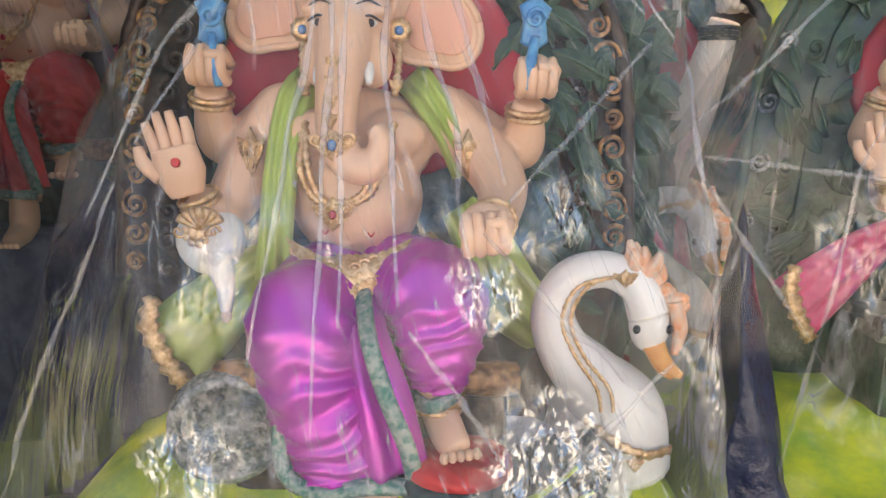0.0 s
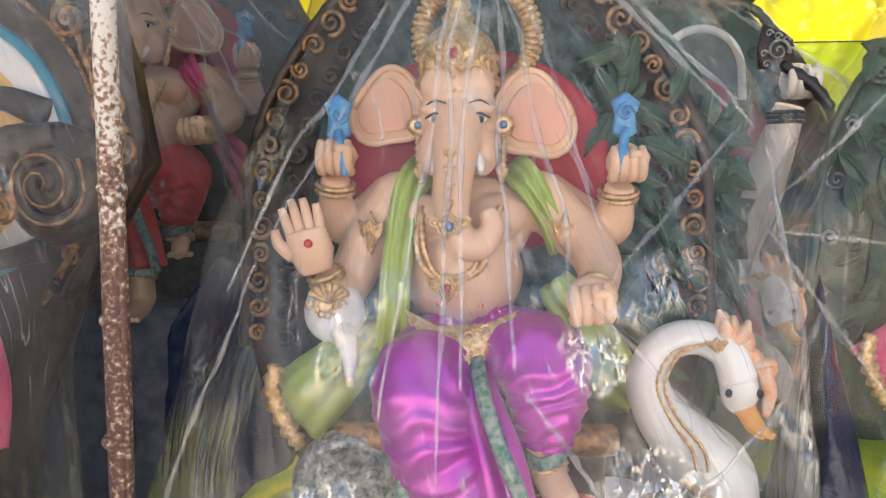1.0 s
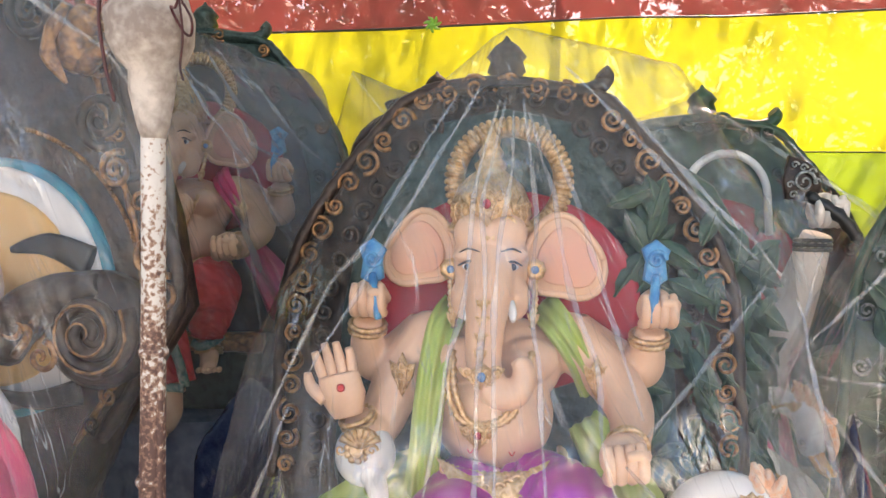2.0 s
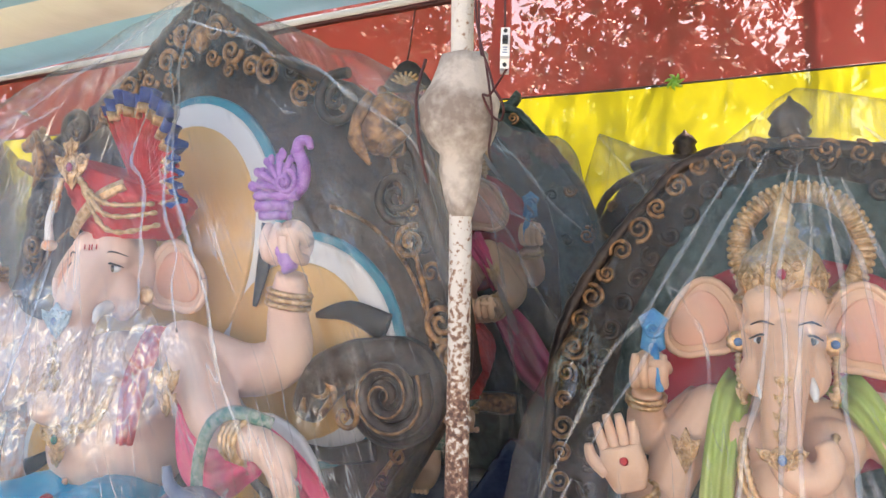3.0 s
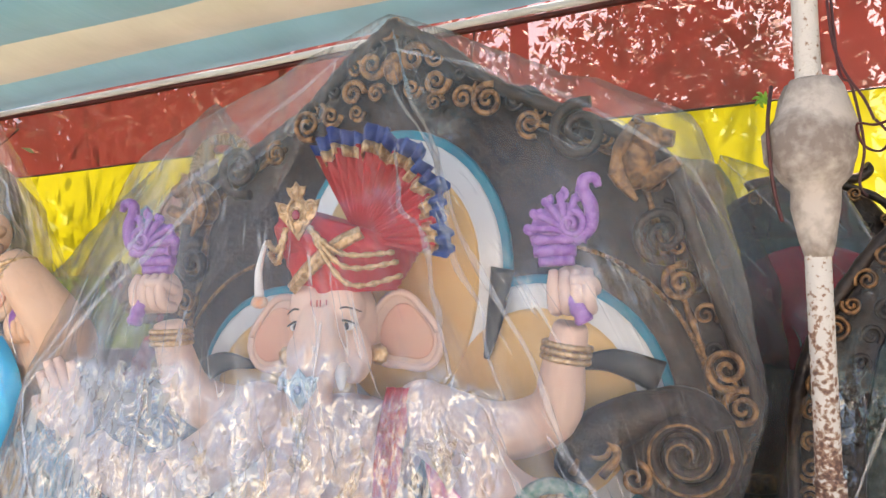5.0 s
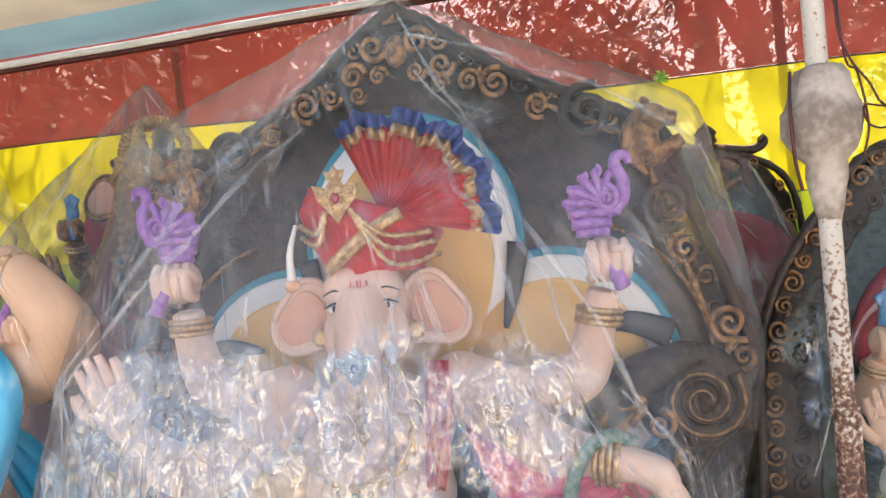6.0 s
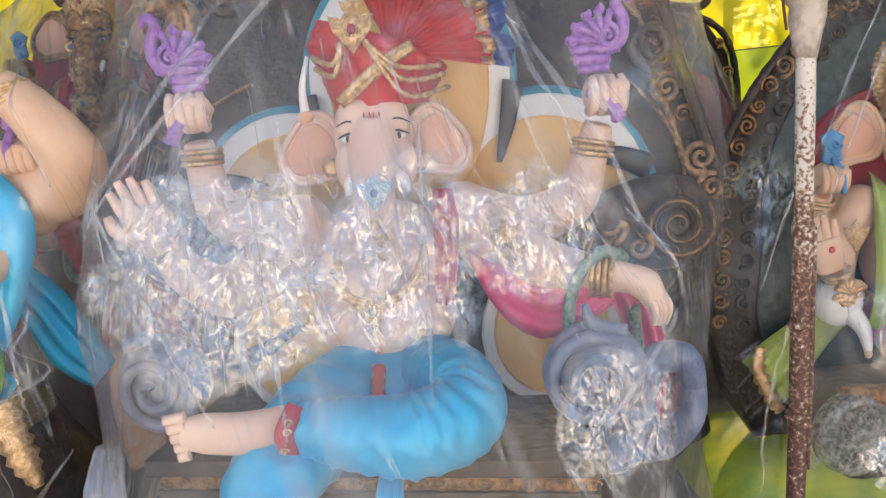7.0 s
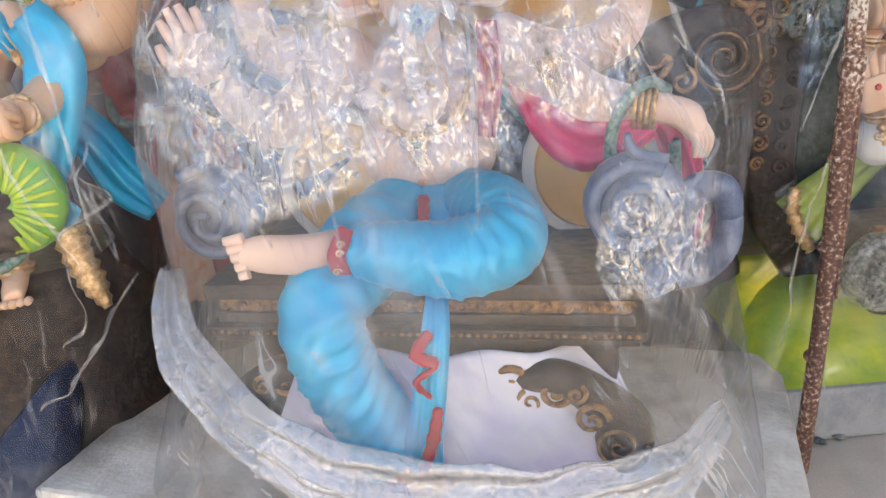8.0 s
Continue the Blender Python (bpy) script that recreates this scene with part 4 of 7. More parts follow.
        filigree(b, (g * 0.268, -0.022, 1.180), 0.085, 0.125, GOLD, rot=(90, 0, g * 25))
    # dhoti: a broad left shin with a pleated panel, the right leg drawn up on the cushion
    b.ball((0, 0.05, 0.840), (0.200, 0.180, 0.10), cloth, seg=28, rings=14)
    b.draped([(-0.04, 0.08, 0.84), (-0.085, -0.09, 0.825), (-0.115, -0.225, 0.80), (-0.085, -0.265, 0.68), (-0.035, -0.275, 0.56), (-0.015, -0.280, 0.485)], [0.125, 0.128, 0.130, 0.122, 0.122, 0.128], cloth, pleats=11, depth=0.018, sag=-1.7, seed=1.0)
    b.draped([(0.04, 0.08, 0.84), (0.125, -0.07, 0.85), (0.190, -0.205, 0.855), (0.200, -0.250, 0.76), (0.192, -0.255, 0.665)], [0.125, 0.126, 0.122, 0.094, 0.054], cloth, pleats=13, depth=0.020, sag=2.0, seed=5.0)
    ribbon(b, [(0.01, -0.15, 0.90), (0.015, -0.29, 0.80), (0.040, -0.365, 0.66), (0.06, -0.395, 0.50)], [0.08, 0.13, 0.20, 0.25], cloth, wavy=0.013, cross=31)
    b.tube([(0.02, -0.205, 0.885), (0.045, -0.335, 0.80), (0.085, -0.385, 0.69), (0.130, -0.400, 0.58), (0.150, -0.395, 0.49)], 0.020, TRIM, n=8, flat=0.45)
    b.tube([(-0.150, -0.335, 0.64), (-0.155, -0.355, 0.54), (-0.120, -0.385, 0.485), (-0.04, -0.41, 0.478), (0.04, -0.415, 0.492), (0.145, -0.40, 0.485)], 0.020, TRIM, n=8, flat=0.6)
    b.tube([(0.135, -0.270, 0.645), (0.180, -0.312, 0.635), (0.230, -0.298, 0.655), (0.247, -0.250, 0.675)], 0.019, TRIM, n=8, flat=0.6)
    bangle(b, (0.053, -0.315, 0.475), 0.056, GOLD, axis=(0, 0.2, 1), rows=3)
    bangle(b, (0.197, -0.262, 0.615), 0.051, GOLD, axis=(0, 0.2, 1))
    # belt with its pierced buckle, necklaces
    b.tube([(0.192 * math.cos(a) - 0.01, 0.05 + 0.195 * math.sin(a), 0.975 - 0.040 * (1 + math.sin(-a)) / 2) for a in (math.pi + i * math.pi / 12 for i in range(13))], 0.018, GOLD, n=8, flat=0.6, ripple=0.14)
    b.plate([(-0.150, 0.075), (-0.06, 0.030), (0.06, 0.030), (0.150, 0.075), (0.075, -0.045), (0.02, -0.095), (0, -0.125), (-0.02, -0.095), (-0.075, -0.045)], 0.016, GOLD, at=(-0.015, -0.190, 0.925), rot=(66, 0, 0), puff=0.012)
    for i in range(6):
        for g in (-1, 1):
            b.spiral((-0.015 + g * (0.016 + 0.022 * i), -0.200 + 0.008 * i, 0.930 + 0.007 * i), 0.016, 1.4, GOLD, r=0.0042, flip=g)
            b.spiral((-0.015 + g * (0.014 + 0.014 * i), -0.222 + 0.004 * i, 0.885 + 0.006 * i), 0.012, 1.3, GOLD, r=0.0036, flip=-g)
    filigree(b, (-0.015, -0.232, 0.868), 0.055, 0.085, GOLD, EMERALD, rot=(76, 0, 0))
    for o, dip in ((0.0, 0.0), (0.018, 0.012)):
        chain(b, [(-0.125, -0.065, 1.26), (-0.135 + o, -0.105, 1.16), (-0.110 + o, -0.115, 1.09), (-0.06, -0.120, 1.055 + dip)], GOLD, 0.009)
        chain(b, [(0.090, -0.075, 1.26), (0.060 - o, -0.120, 1.16), (0.030 - o, -0.122, 1.09), (-0.05, -0.120, 1.055 + dip)], GOLD, 0.009)
    filigree(b, (-0.055, -0.128, 1.045), 0.105, 0.085, GOLD, GEM)
    filigree(b, (-0.045, -0.195, 1.215), 0.120, 0.075, GOLD, SKYGEM)
    for i in range(4):
        filigree(b, (-0.040 - 0.003 * i, -0.172 - 0.008 * i, 1.395 - 0.042 * i), 0.044 - 0.003 * i, 0.05, GOLD)
    for x, z in ((-0.075, 1.0), (0.035, 0.995)):
        b.tube([(x - 0.008, -0.125, z + 0.006), (x, -0.128, z - 0.004), (x + 0.008, -0.125, z + 0.006)], 0.002, RED, n=6)
    # shawl
    ribbon(b, [(-0.12, 0.10, 1.36), (-0.155, -0.020, 1.31), (-0.185, -0.085, 1.15), (-0.20, -0.11, 0.98), (-0.21, -0.09, 0.86)], [0.10, 0.095, 0.085, 0.085, 0.10], shawl, wavy=0.010, cross=17)
    ribbon(b, [(0.12, 0.10, 1.37), (0.165, -0.005, 1.32), (0.225, 0.0, 1.22), (0.265, 0.04, 1.12)], [0.10, 0.09, 0.075, 0.07], shawl, wavy=0.010, cross=17)
    ribbon(b, [(-0.20, 0.10, 0.90), (-0.32, 0.10, 0.82), (-0.45, 0.10, 0.70), (-0.54, 0.09, 0.62)], [0.10, 0.16, 0.22, 0.24], shawl, wavy=0.012, cross=17)
    b.tube([(-0.570, 0.07, 0.78), (-0.585, 0.06, 0.70), (-0.545, 0.06, 0.60), (-0.50, 0.06, 0.53)], [0.022, 0.028, 0.028, 0.022], GOLD, n=9, flat=0.5, ripple=0.25)
    ribbon(b, [(0.25, 0.14, 1.02), (0.33, 0.14, 0.90), (0.41, 0.13, 0.75), (0.50, 0.13, 0.65)], [0.10, 0.16, 0.19, 0.12], shawl, wavy=0.012, cross=17)


def arch_outline(half, steps=40):
    """A closed outline from half a profile of (x, z), mirrored."""
    right = list(half)
    return right + [(-x, z) for x, z in reversed(right) if x > 0.001]


def statue(name, matrix, skin, cloth, shawl, label, **kw):
    b = Builder(matrix)
    seated_figure(b, skin, cloth, shawl, **kw)
    ob = b.finish(name)
    return tagged(ob, label, "statue", "plaster statues")


# ---- the first statue: purple dhoti, throne with crest, swan, painted base ----
AX, AY = -0.235, 2.0
statue("seated_statue", pose(AX, AY, 0), SKIN, PURPLE, LIME, "peach plaster elephant-headed statue in purple dhoti and gold crown")


def carved_throne(name, matrix, face, relief, panel, label, half, crest, rolls, depth=0.09, seat_z=0.62, cushion=CRIMSON):
    """A throne: carved back, crest, rolls along its rim, seat block, side scrolls."""
    root = thing(name, label, "throne", "carved thrones")
    b = Builder(matrix)
    b.plate(arch_outline(half), depth, face, at=(0, 0.28, 0), rot=(90, 0, 0))
    part("backrest", b, root)
    b = Builder(matrix)
    inner = [(x * 0.74, z * 0.9 + 0.12) for x, z in half]
    b.plate(arch_outline(inner), 0.02, panel, at=(0, 0.225, 0), rot=(90, 0, 0), puff=0.01)
    part("back_panel", b, root, "darker inset panel")
    b = Builder(matrix)
    b.plate([(0.40 * math.cos(a), 0.34 * math.sin(a) * (1.0 if math.sin(a) > 0 else 0.8)) for a in (i * math.pi / 16 for i in range(32))], 0.06, cushion, at=(0, 0.185, 1.36), rot=(90, 0, 0), puff=0.02)
    part("back_cushion", b, root, "padded red cushion behind the shoulders")
    b = Builder(matrix)
    top = max(z for x, z in half)
    b.lathe([(0.10, 0), (0.055, 0.02), (0.045, 0.04), (0.06, 0.055), (0.05, 0.085), (0.062, 0.10), (0.04, 0.13), (0.012, 0.15), (0.004, 0.165)], crest, at=(0, 0.26, top - 0.02), n=18)
    b.tube([(-0.26, 0.24, top - 0.04), (-0.20, 0.235, top - 0.02), (0, 0.23, top - 0.005), (0.20, 0.235, top - 0.03), (0.27, 0.24, top - 0.02), (0.30, 0.24, top + 0.01), (0.285, 0.235, top + 0.03)], 0.026, crest, n=9)
    part("crest", b, root, "turned finial over a carved bar")
    for g in (-1, 1):
        b = Builder(matrix)
        pts = [(g * (x + 0.012), 0.225, z) for x, z in half if z > seat_z]
        b.tube(pts, 0.02, face, n=8, ripple=0.1)
        part("rim_moulding", b, root)
        for i, (x, z) in enumerate(pts_between(half, rolls, seat_z)):
            b = Builder(matrix)
            b.spiral((g * x, 0.215, z), 0.028 + 0.014 * ((i * 7) % 5) / 4, 1.7, relief, r=0.0075, flip=g * (1 if i % 2 else -1), start=i * 0.9)
            part("rim_scroll", b, root)
            b = Builder(matrix)
            b.spiral((g * (x - 0.09), 0.215, z - 0.02), 0.032, 1.4, face, r=0.009, flip=-g, start=i * 1.3)
            part("inner_scroll", b, root)
    b = Builder(matrix)
    b.box((-0.36, -0.12, 0.30), (0.36, 0.32, seat_z), face, bevel=0.05)
    b.tube([(-0.38, -0.10, seat_z), (0, -0.14, seat_z + 0.01), (0.38, -0.10, seat_z)], 0.045, relief, n=10, ripple=0.08)
    part("seat_block", b, root)
    return root


def pts_between(half, count, low):
    """Evenly spaced places along a profile, above a height."""
    line = [Vector(p) for p in half if p[1] > low]
    total = sum((a - c).length for a, c in zip(line, line[1:]))
    out = []
    for i in range(count):
        want, run = total * (i + 0.5) / count, 0.0
        for a, c in zip(line, line[1:]):
            step = (c - a).length
            if run + step >= want:
                q = a + (c - a) * ((want - run) / step)
                out.append((q.x - 0.03, q.y))
                break
            run += step
    return out


A_HALF = [(0.50, 0.30), (0.66, 0.55), (0.72, 0.80), (0.70, 1.05), (0.68, 1.35), (0.62, 1.55), (0.50, 1.74), (0.38, 1.88), (0.28, 1.98), (0.12, 2.01), (0.0, 2.03)]
throne_a = carved_throne("carved_throne", pose(AX + 0.02, AY, 0), BROWN, BRONZE, FOREST, "dark brown carved throne with bronze scrolls and finial", A_HALF, BROWN, 19)


def armrest_bird(matrix, parent):
    b = Builder(matrix)
    b.ball((0, 0, 0), (0.085, 0.08, 0.09), WHITE)
    b.tube([(0.02, -0.04, -0.03), (0.05, -0.08, -0.09), (0.055, -0.10, -0.16)], [0.04, 0.026, 0.012], WHITE, n=10)
    b.ball((0.055, -0.10, -0.165), (0.014, 0.014, 0.02), ORANGE, seg=8, rings=6)
    flourish(b, (-0.01, -0.082, 0.03), 0.032, GOLD)
    for i in range(7):
        a = math.radians(30 + i * 20)
        b.tube([(0, -0.082, 0.04), (0.06 * math.cos(a), -0.085, 0.04 + 0.055 * math.sin(a))], [0.006, 0.011], GOLD, n=6, steps=2)
    part("armrest_bird", b, parent, "white bird-head armrest with gold fan")


armrest_bird(pose(-0.60, 1.93, 0.97), throne_a)


def leaf_mesh(mat):
    """One cast leaf with a folded blade and a raised midrib."""
    b = Builder()
    b.plate([(0, -0.075), (0.022, -0.045), (0.036, 0.0), (0.026, 0.045), (0, 0.085), (-0.026, 0.045), (-0.036, 0.0), (-0.022, -0.045)], 0.008, mat, puff=0.010)
    b.tube([(0, -0.012, -0.075), (0, -0.020, 0.0), (0, -0.010, 0.08)], [0.004, 0.004, 0.002], LEAFVEIN, n=5, steps=2)
    ob = b.finish("leaf")
    mesh = ob.data
    bpy.data.objects.remove(ob)
    return mesh


def leaf_relief(parent, x0, x1, y, z0, z1, count, seed, mat=FOLIAGE):
    """Overlapping cast leaves over a throne back."""
    rnd, mesh = random.Random(seed), leaf_mesh(mat)
    for i in range(count):
        q = rnd.uniform(0.6, 1.05)
        leaf = new("leaf", mesh)
        leaf.matrix_world = pose(rnd.uniform(x0, x1), y - rnd.uniform(0.0, 0.05), rnd.uniform(z0, z1), rnd.uniform(-28, 12), rnd.uniform(-75, 75), rnd.uniform(-28, 28)) @ Matrix.Diagonal((q, q, q, 1))
        leaf.parent = parent


def medallion(matrix, r, rim, face, parent=None):
    b = Builder(matrix)
    b.lathe([(r * 0.3, 0.06), (r, 0.05), (r * 1.04, 0.02), (r, -0.02), (r * 0.84, -0.035), (r * 0.80, -0.02), (r * 0.3, -0.045), (0.002, -0.055)], face, rot=(-90, 0, 0), n=32)
    for i in range(8):
        a = 2 * math.pi * i / 8
        b.spiral((r * 0.5 * math.cos(a), -0.035, r * 0.5 * math.sin(a)), r * 0.17, 1.4, rim, r=0.007, start=a)
    return part("roundel", b, parent, "silvered roundel with cast curls") if parent else b.finish("roundel")


medallion(pose(-0.565, 1.86, 0.50, 0, 0, 10), 0.145, SILVER, SILVER, throne_a)


def foot_cushion(matrix, parent):
    b = Builder(matrix)
    b.lathe([(0.10, -0.05), (0.135, -0.045), (0.14, -0.01), (0.125, 0.0)], FOREST, n=28, lobes=12, depth=0.03)
    b.lathe([(0.125, 0.0), (0.122, 0.02), (0.09, 0.032), (0.002, 0.036)], RED, n=28)
    part("foot_cushion", b, parent, "round red foot cushion in a grey rim")


def leafy_side_panel(parent):
    b = Builder()
    b.plate([(0.10, 0.55), (0.52, 0.50), (0.60, 0.80), (0.60, 1.20), (0.55, 1.50), (0.42, 1.72), (0.20, 1.86), (0.10, 1.80)], 0.05, FOLIAGE, at=(0, 2.30, 0), puff=0.01)
    part("leafy_side_panel", b, parent, "dark green panel of cast leaves")


leafy_side_panel(throne_a)
leaf_relief(throne_a, 0.13, 0.40, 2.21, 0.70, 1.70, 50, 6)
leaf_relief(throne_a, 0.34, 0.58, 2.27, 0.60, 1.55, 70, 16)
foot_cushion(pose(0.01, 1.66, 0.505), throne_a)


def wing_relief(matrix, parent):
    b = Builder(matrix)
    b.plate([(-0.20, -0.05), (-0.12, -0.13), (0.05, -0.15), (0.16, -0.09), (0.19, 0.03), (0.13, 0.10), (0.0, 0.08), (-0.10, 0.02)], 0.08, FOREST, rot=(90, 0, 0), puff=0.03)
    for i in range(7):
        b.tube([(-0.16 + 0.02 * i, -0.07, -0.07 - 0.008 * i), (-0.02 + 0.02 * i, -0.085, -0.03 - 0.012 * i), (0.09 + 0.012 * i, -0.07, 0.05 - 0.022 * i)], [0.004, 0.009, 0.006], YELLOWGREEN if i % 3 == 0 else FOREST, n=6)
        b.spiral((0.10 + 0.01 * i, -0.07, 0.05 - 0.024 * i), 0.02, 1.2, FOREST, r=0.006)
    part("wing_relief", b, parent, "dark green carved wing with gilded lines")


wing_relief(pose(0.21, 1.80, 0.42), throne_a)


def swan(name, matrix, label, crest=True):
    b = Builder(matrix)
    b.ball((0.0, 0.06, 0.36), (0.13, 0.20, 0.22), WHITE, seg=24, rings=14)
    b.draped([(0.07, 0.03, 0.36), (0.055, 0.0, 0.50), (-0.02, -0.03, 0.60), (-0.105, -0.05, 0.70), (-0.135, -0.06, 0.80), (-0.095, -0.07, 0.885), (-0.01, -0.08, 0.91), (0.065, -0.09, 0.87), (0.095, -0.10, 0.80)],
             [0.145, 0.125, 0.092, 0.066, 0.054, 0.048, 0.046, 0.046, 0.052], WHITE, n=20, steps=6, depth=0.0)
    b.ball((0.098, -0.10, 0.775), (0.050, 0.052, 0.068), WHITE)
    b.tube([(0.105, -0.12, 0.735), (0.125, -0.16, 0.695), (0.155, -0.20, 0.68)], [0.030, 0.022, 0.008], BEAK, n=10, flat=0.6)
    b.tube([(0.105, -0.12, 0.725), (0.118, -0.15, 0.685), (0.140, -0.18, 0.668)], [0.024, 0.015, 0.007], BEAK, n=10, flat=0.5)
    for g in (-1, 1):
        b.ball((0.098 + g * 0.040, -0.138, 0.775), (0.010, 0.008, 0.012), BLACK, seg=8, rings=6)
    if crest:
        rnd = random.Random(12)
        for i in range(16):
            a = i / 15
            root = Vector((0.03 + 0.11 * a, -0.10, 0.905 - 0.11 * a * a))
            tip = root + Vector((0.01 + 0.05 * a + rnd.uniform(-0.015, 0.015), rnd.uniform(-0.03, 0.03), 0.075 - 0.05 * a + rnd.uniform(-0.02, 0.02)))
            b.tube([root, root.lerp(tip, 0.5) + Vector((0.012, 0, 0)), tip], [0.016, 0.020, 0.006], ORANGE, n=7, steps=3)
        b.tube([(0.150, -0.12, 0.84), (0.165, -0.13, 0.775), (0.15, -0.15, 0.715)], [0.020, 0.020, 0.008], ORANGE, n=7)
    for o in (0.0, 0.022):
        chain(b, [(0.005, -0.130, 0.905), (-0.085 + o, -0.120, 0.875), (-0.120 + o, -0.112, 0.79), (-0.085 + o, -0.118, 0.70), (-0.03 + o * 1.4, -0.128, 0.62), (-0.02 + o * 1.4, -0.150, 0.565)], GOLD, 0.005)
    b.tube([(-0.045, -0.09, 0.52), (0.02, -0.125, 0.475), (0.10, -0.13, 0.44), (0.18, -0.08, 0.43)], 0.013, GOLD, n=7, flat=0.5, ripple=0.25)
    filigree(b, (0.075, -0.140, 0.42), 0.045, 0.045, GOLD)
    filigree(b, (0.025, -0.130, 0.90), 0.06, 0.045, GOLD)
    b.tube([(-0.05, 0.05, 0.30), (-0.20, 0.0, 0.42), (-0.36, -0.04, 0.46)], [0.10, 0.07, 0.03], WHITE, n=12, flat=0.5)
    return tagged(b.finish(name), label, "swan statue", "swan statues")


swan("swan_statue", pose(0.385, 1.97, 0.0), "glossy white swan statue with orange crest and gold chain")


def painted_base(name, x0, x1, y0, y1, h, rise, paint, side, label):
    """A rough plaster plinth with a painted mound on it."""
    root = thing(name, label, "plinth", "painted bases")
    b = Builder()
    b.box((x0, y0, 0.0), (x1, y1, h), side, bevel=0.02)
    for v in b.bm.verts:
        v.co += Vector((noise.noise(v.co * 5), noise.noise(v.co * 5 + Vector((9, 0, 0))), 0)) * 0.02
    part("plinth", b, root, "grey washed plaster sides")
    b = Builder()
    k = b.slot(paint)
    n = 22
    grid = []
    for i in range(n + 1):
        row = []
        for j in range(n + 1):
            u, v = i / n, j / n
            x, y = x0 + 0.015 + (x1 - x0 - 0.03) * u, y0 + 0.015 + (y1 - y0 - 0.03) * v
            edge = min(1.0, 6 * min(u, 1 - u, v * 1.0, 1 - v))
            z = h + 0.004 + rise * min(1.0, v * 2.6) * edge ** 0.5 + 0.02 * edge * noise.noise(Vector((x * 5, y * 5, 1)))
            row.append(b.bm.verts.new((x, y, z)))
        grid.append(row)
    for i in range(n):
        for j in range(n):
            f = b.bm.faces.new((grid[i][j], grid[i + 1][j], grid[i + 1][j + 1], grid[i][j + 1]))
            f.material_index, f.smooth = k, True
    part("mound", b, root, "yellow and green brushed mound")
    return root


painted_base("painted_base", -1.06, 0.66, 1.60, 2.70, 0.20, 0.14, YELLOWGREEN, GREYBASE, "plaster base with yellow-green top and grey sides")

cover("plastic_cover", [(-0.21, 2.16, 2.20), (0.30, 2.26, 2.10), (0.34, 2.2, 1.92), (0.50, 1.90, 1.54), (0.55, 2.2, 1.5), (0.60, 1.74, 0.95), (0.63, 1.66, 0.45), (0.65, 1.58, 0.04),
                        (-0.64, 2.2, 1.86), (-0.95, 2.12, 1.28), (-1.10, 1.95, 0.62), (-1.13, 1.60, 0.20), (-1.14, 1.56, 0.04), (0.55, 1.74, 0.70), (0.05, 1.60, 1.06), (-0.68, 1.82, 1.26),
                        (-0.20, 1.50, 0.30), (-0.6, 1.54, 0.04), (0.2, 1.5, 0.04), (-1.0, 2.6, 0.04), (0.62, 2.6, 0.04), (0.5, 2.5, 1.3), (-0.7, 2.5, 1.3), (-0.24, 1.82, 1.66), (0.3, 2.25, 2.08), (0.55, 2.05, 1.59)],
      FILMCLEAR, (-0.21, 2.16, 2.20), "clear polythene bag draped over the purple statue", folds=0.014, seed=3,
      creases=[((-0.24, 2.0, 1.95), (-0.44, 1.65, 0.75)), ((-0.22, 2.0, 1.95), (-0.31, 1.6, 0.62)), ((-0.20, 2.0, 1.9), (-0.25, 1.6, 0.85)), ((-0.17, 2.0, 1.95), (-0.12, 1.6, 0.9)), ((-0.16, 2.0, 1.9), (0.04, 1.62, 0.95)), ((-0.12, 2.0, 1.9), (0.10, 1.65, 1.15)),
               ((-0.30, 2.05, 2.0), (-0.72, 1.85, 1.20)), ((-0.35, 2.1, 1.98), (-0.85, 1.95, 1.0)), ((-0.05, 2.1, 2.05), (0.42, 1.9, 1.50)), ((0.05, 2.1, 2.0), (0.48, 1.9, 1.45)), ((0.44, 1.85, 1.45), (0.10, 1.68, 1.10)), ((0.05, 1.62, 1.05), (0.45, 1.7, 0.62)), ((0.12, 1.6, 0.42), (0.52, 1.75, 0.80)),
               ((-0.75, 1.85, 1.1), (-1.02, 1.68, 0.35)), ((0.50, 1.9, 1.4), (0.60, 1.72, 0.70)), ((-0.10, 1.6, 0.85), (0.10, 1.6, 0.55))])


# ---- the second statue: turban, blue dhoti, throne with lions ----
BX, BY = -2.14, 1.55


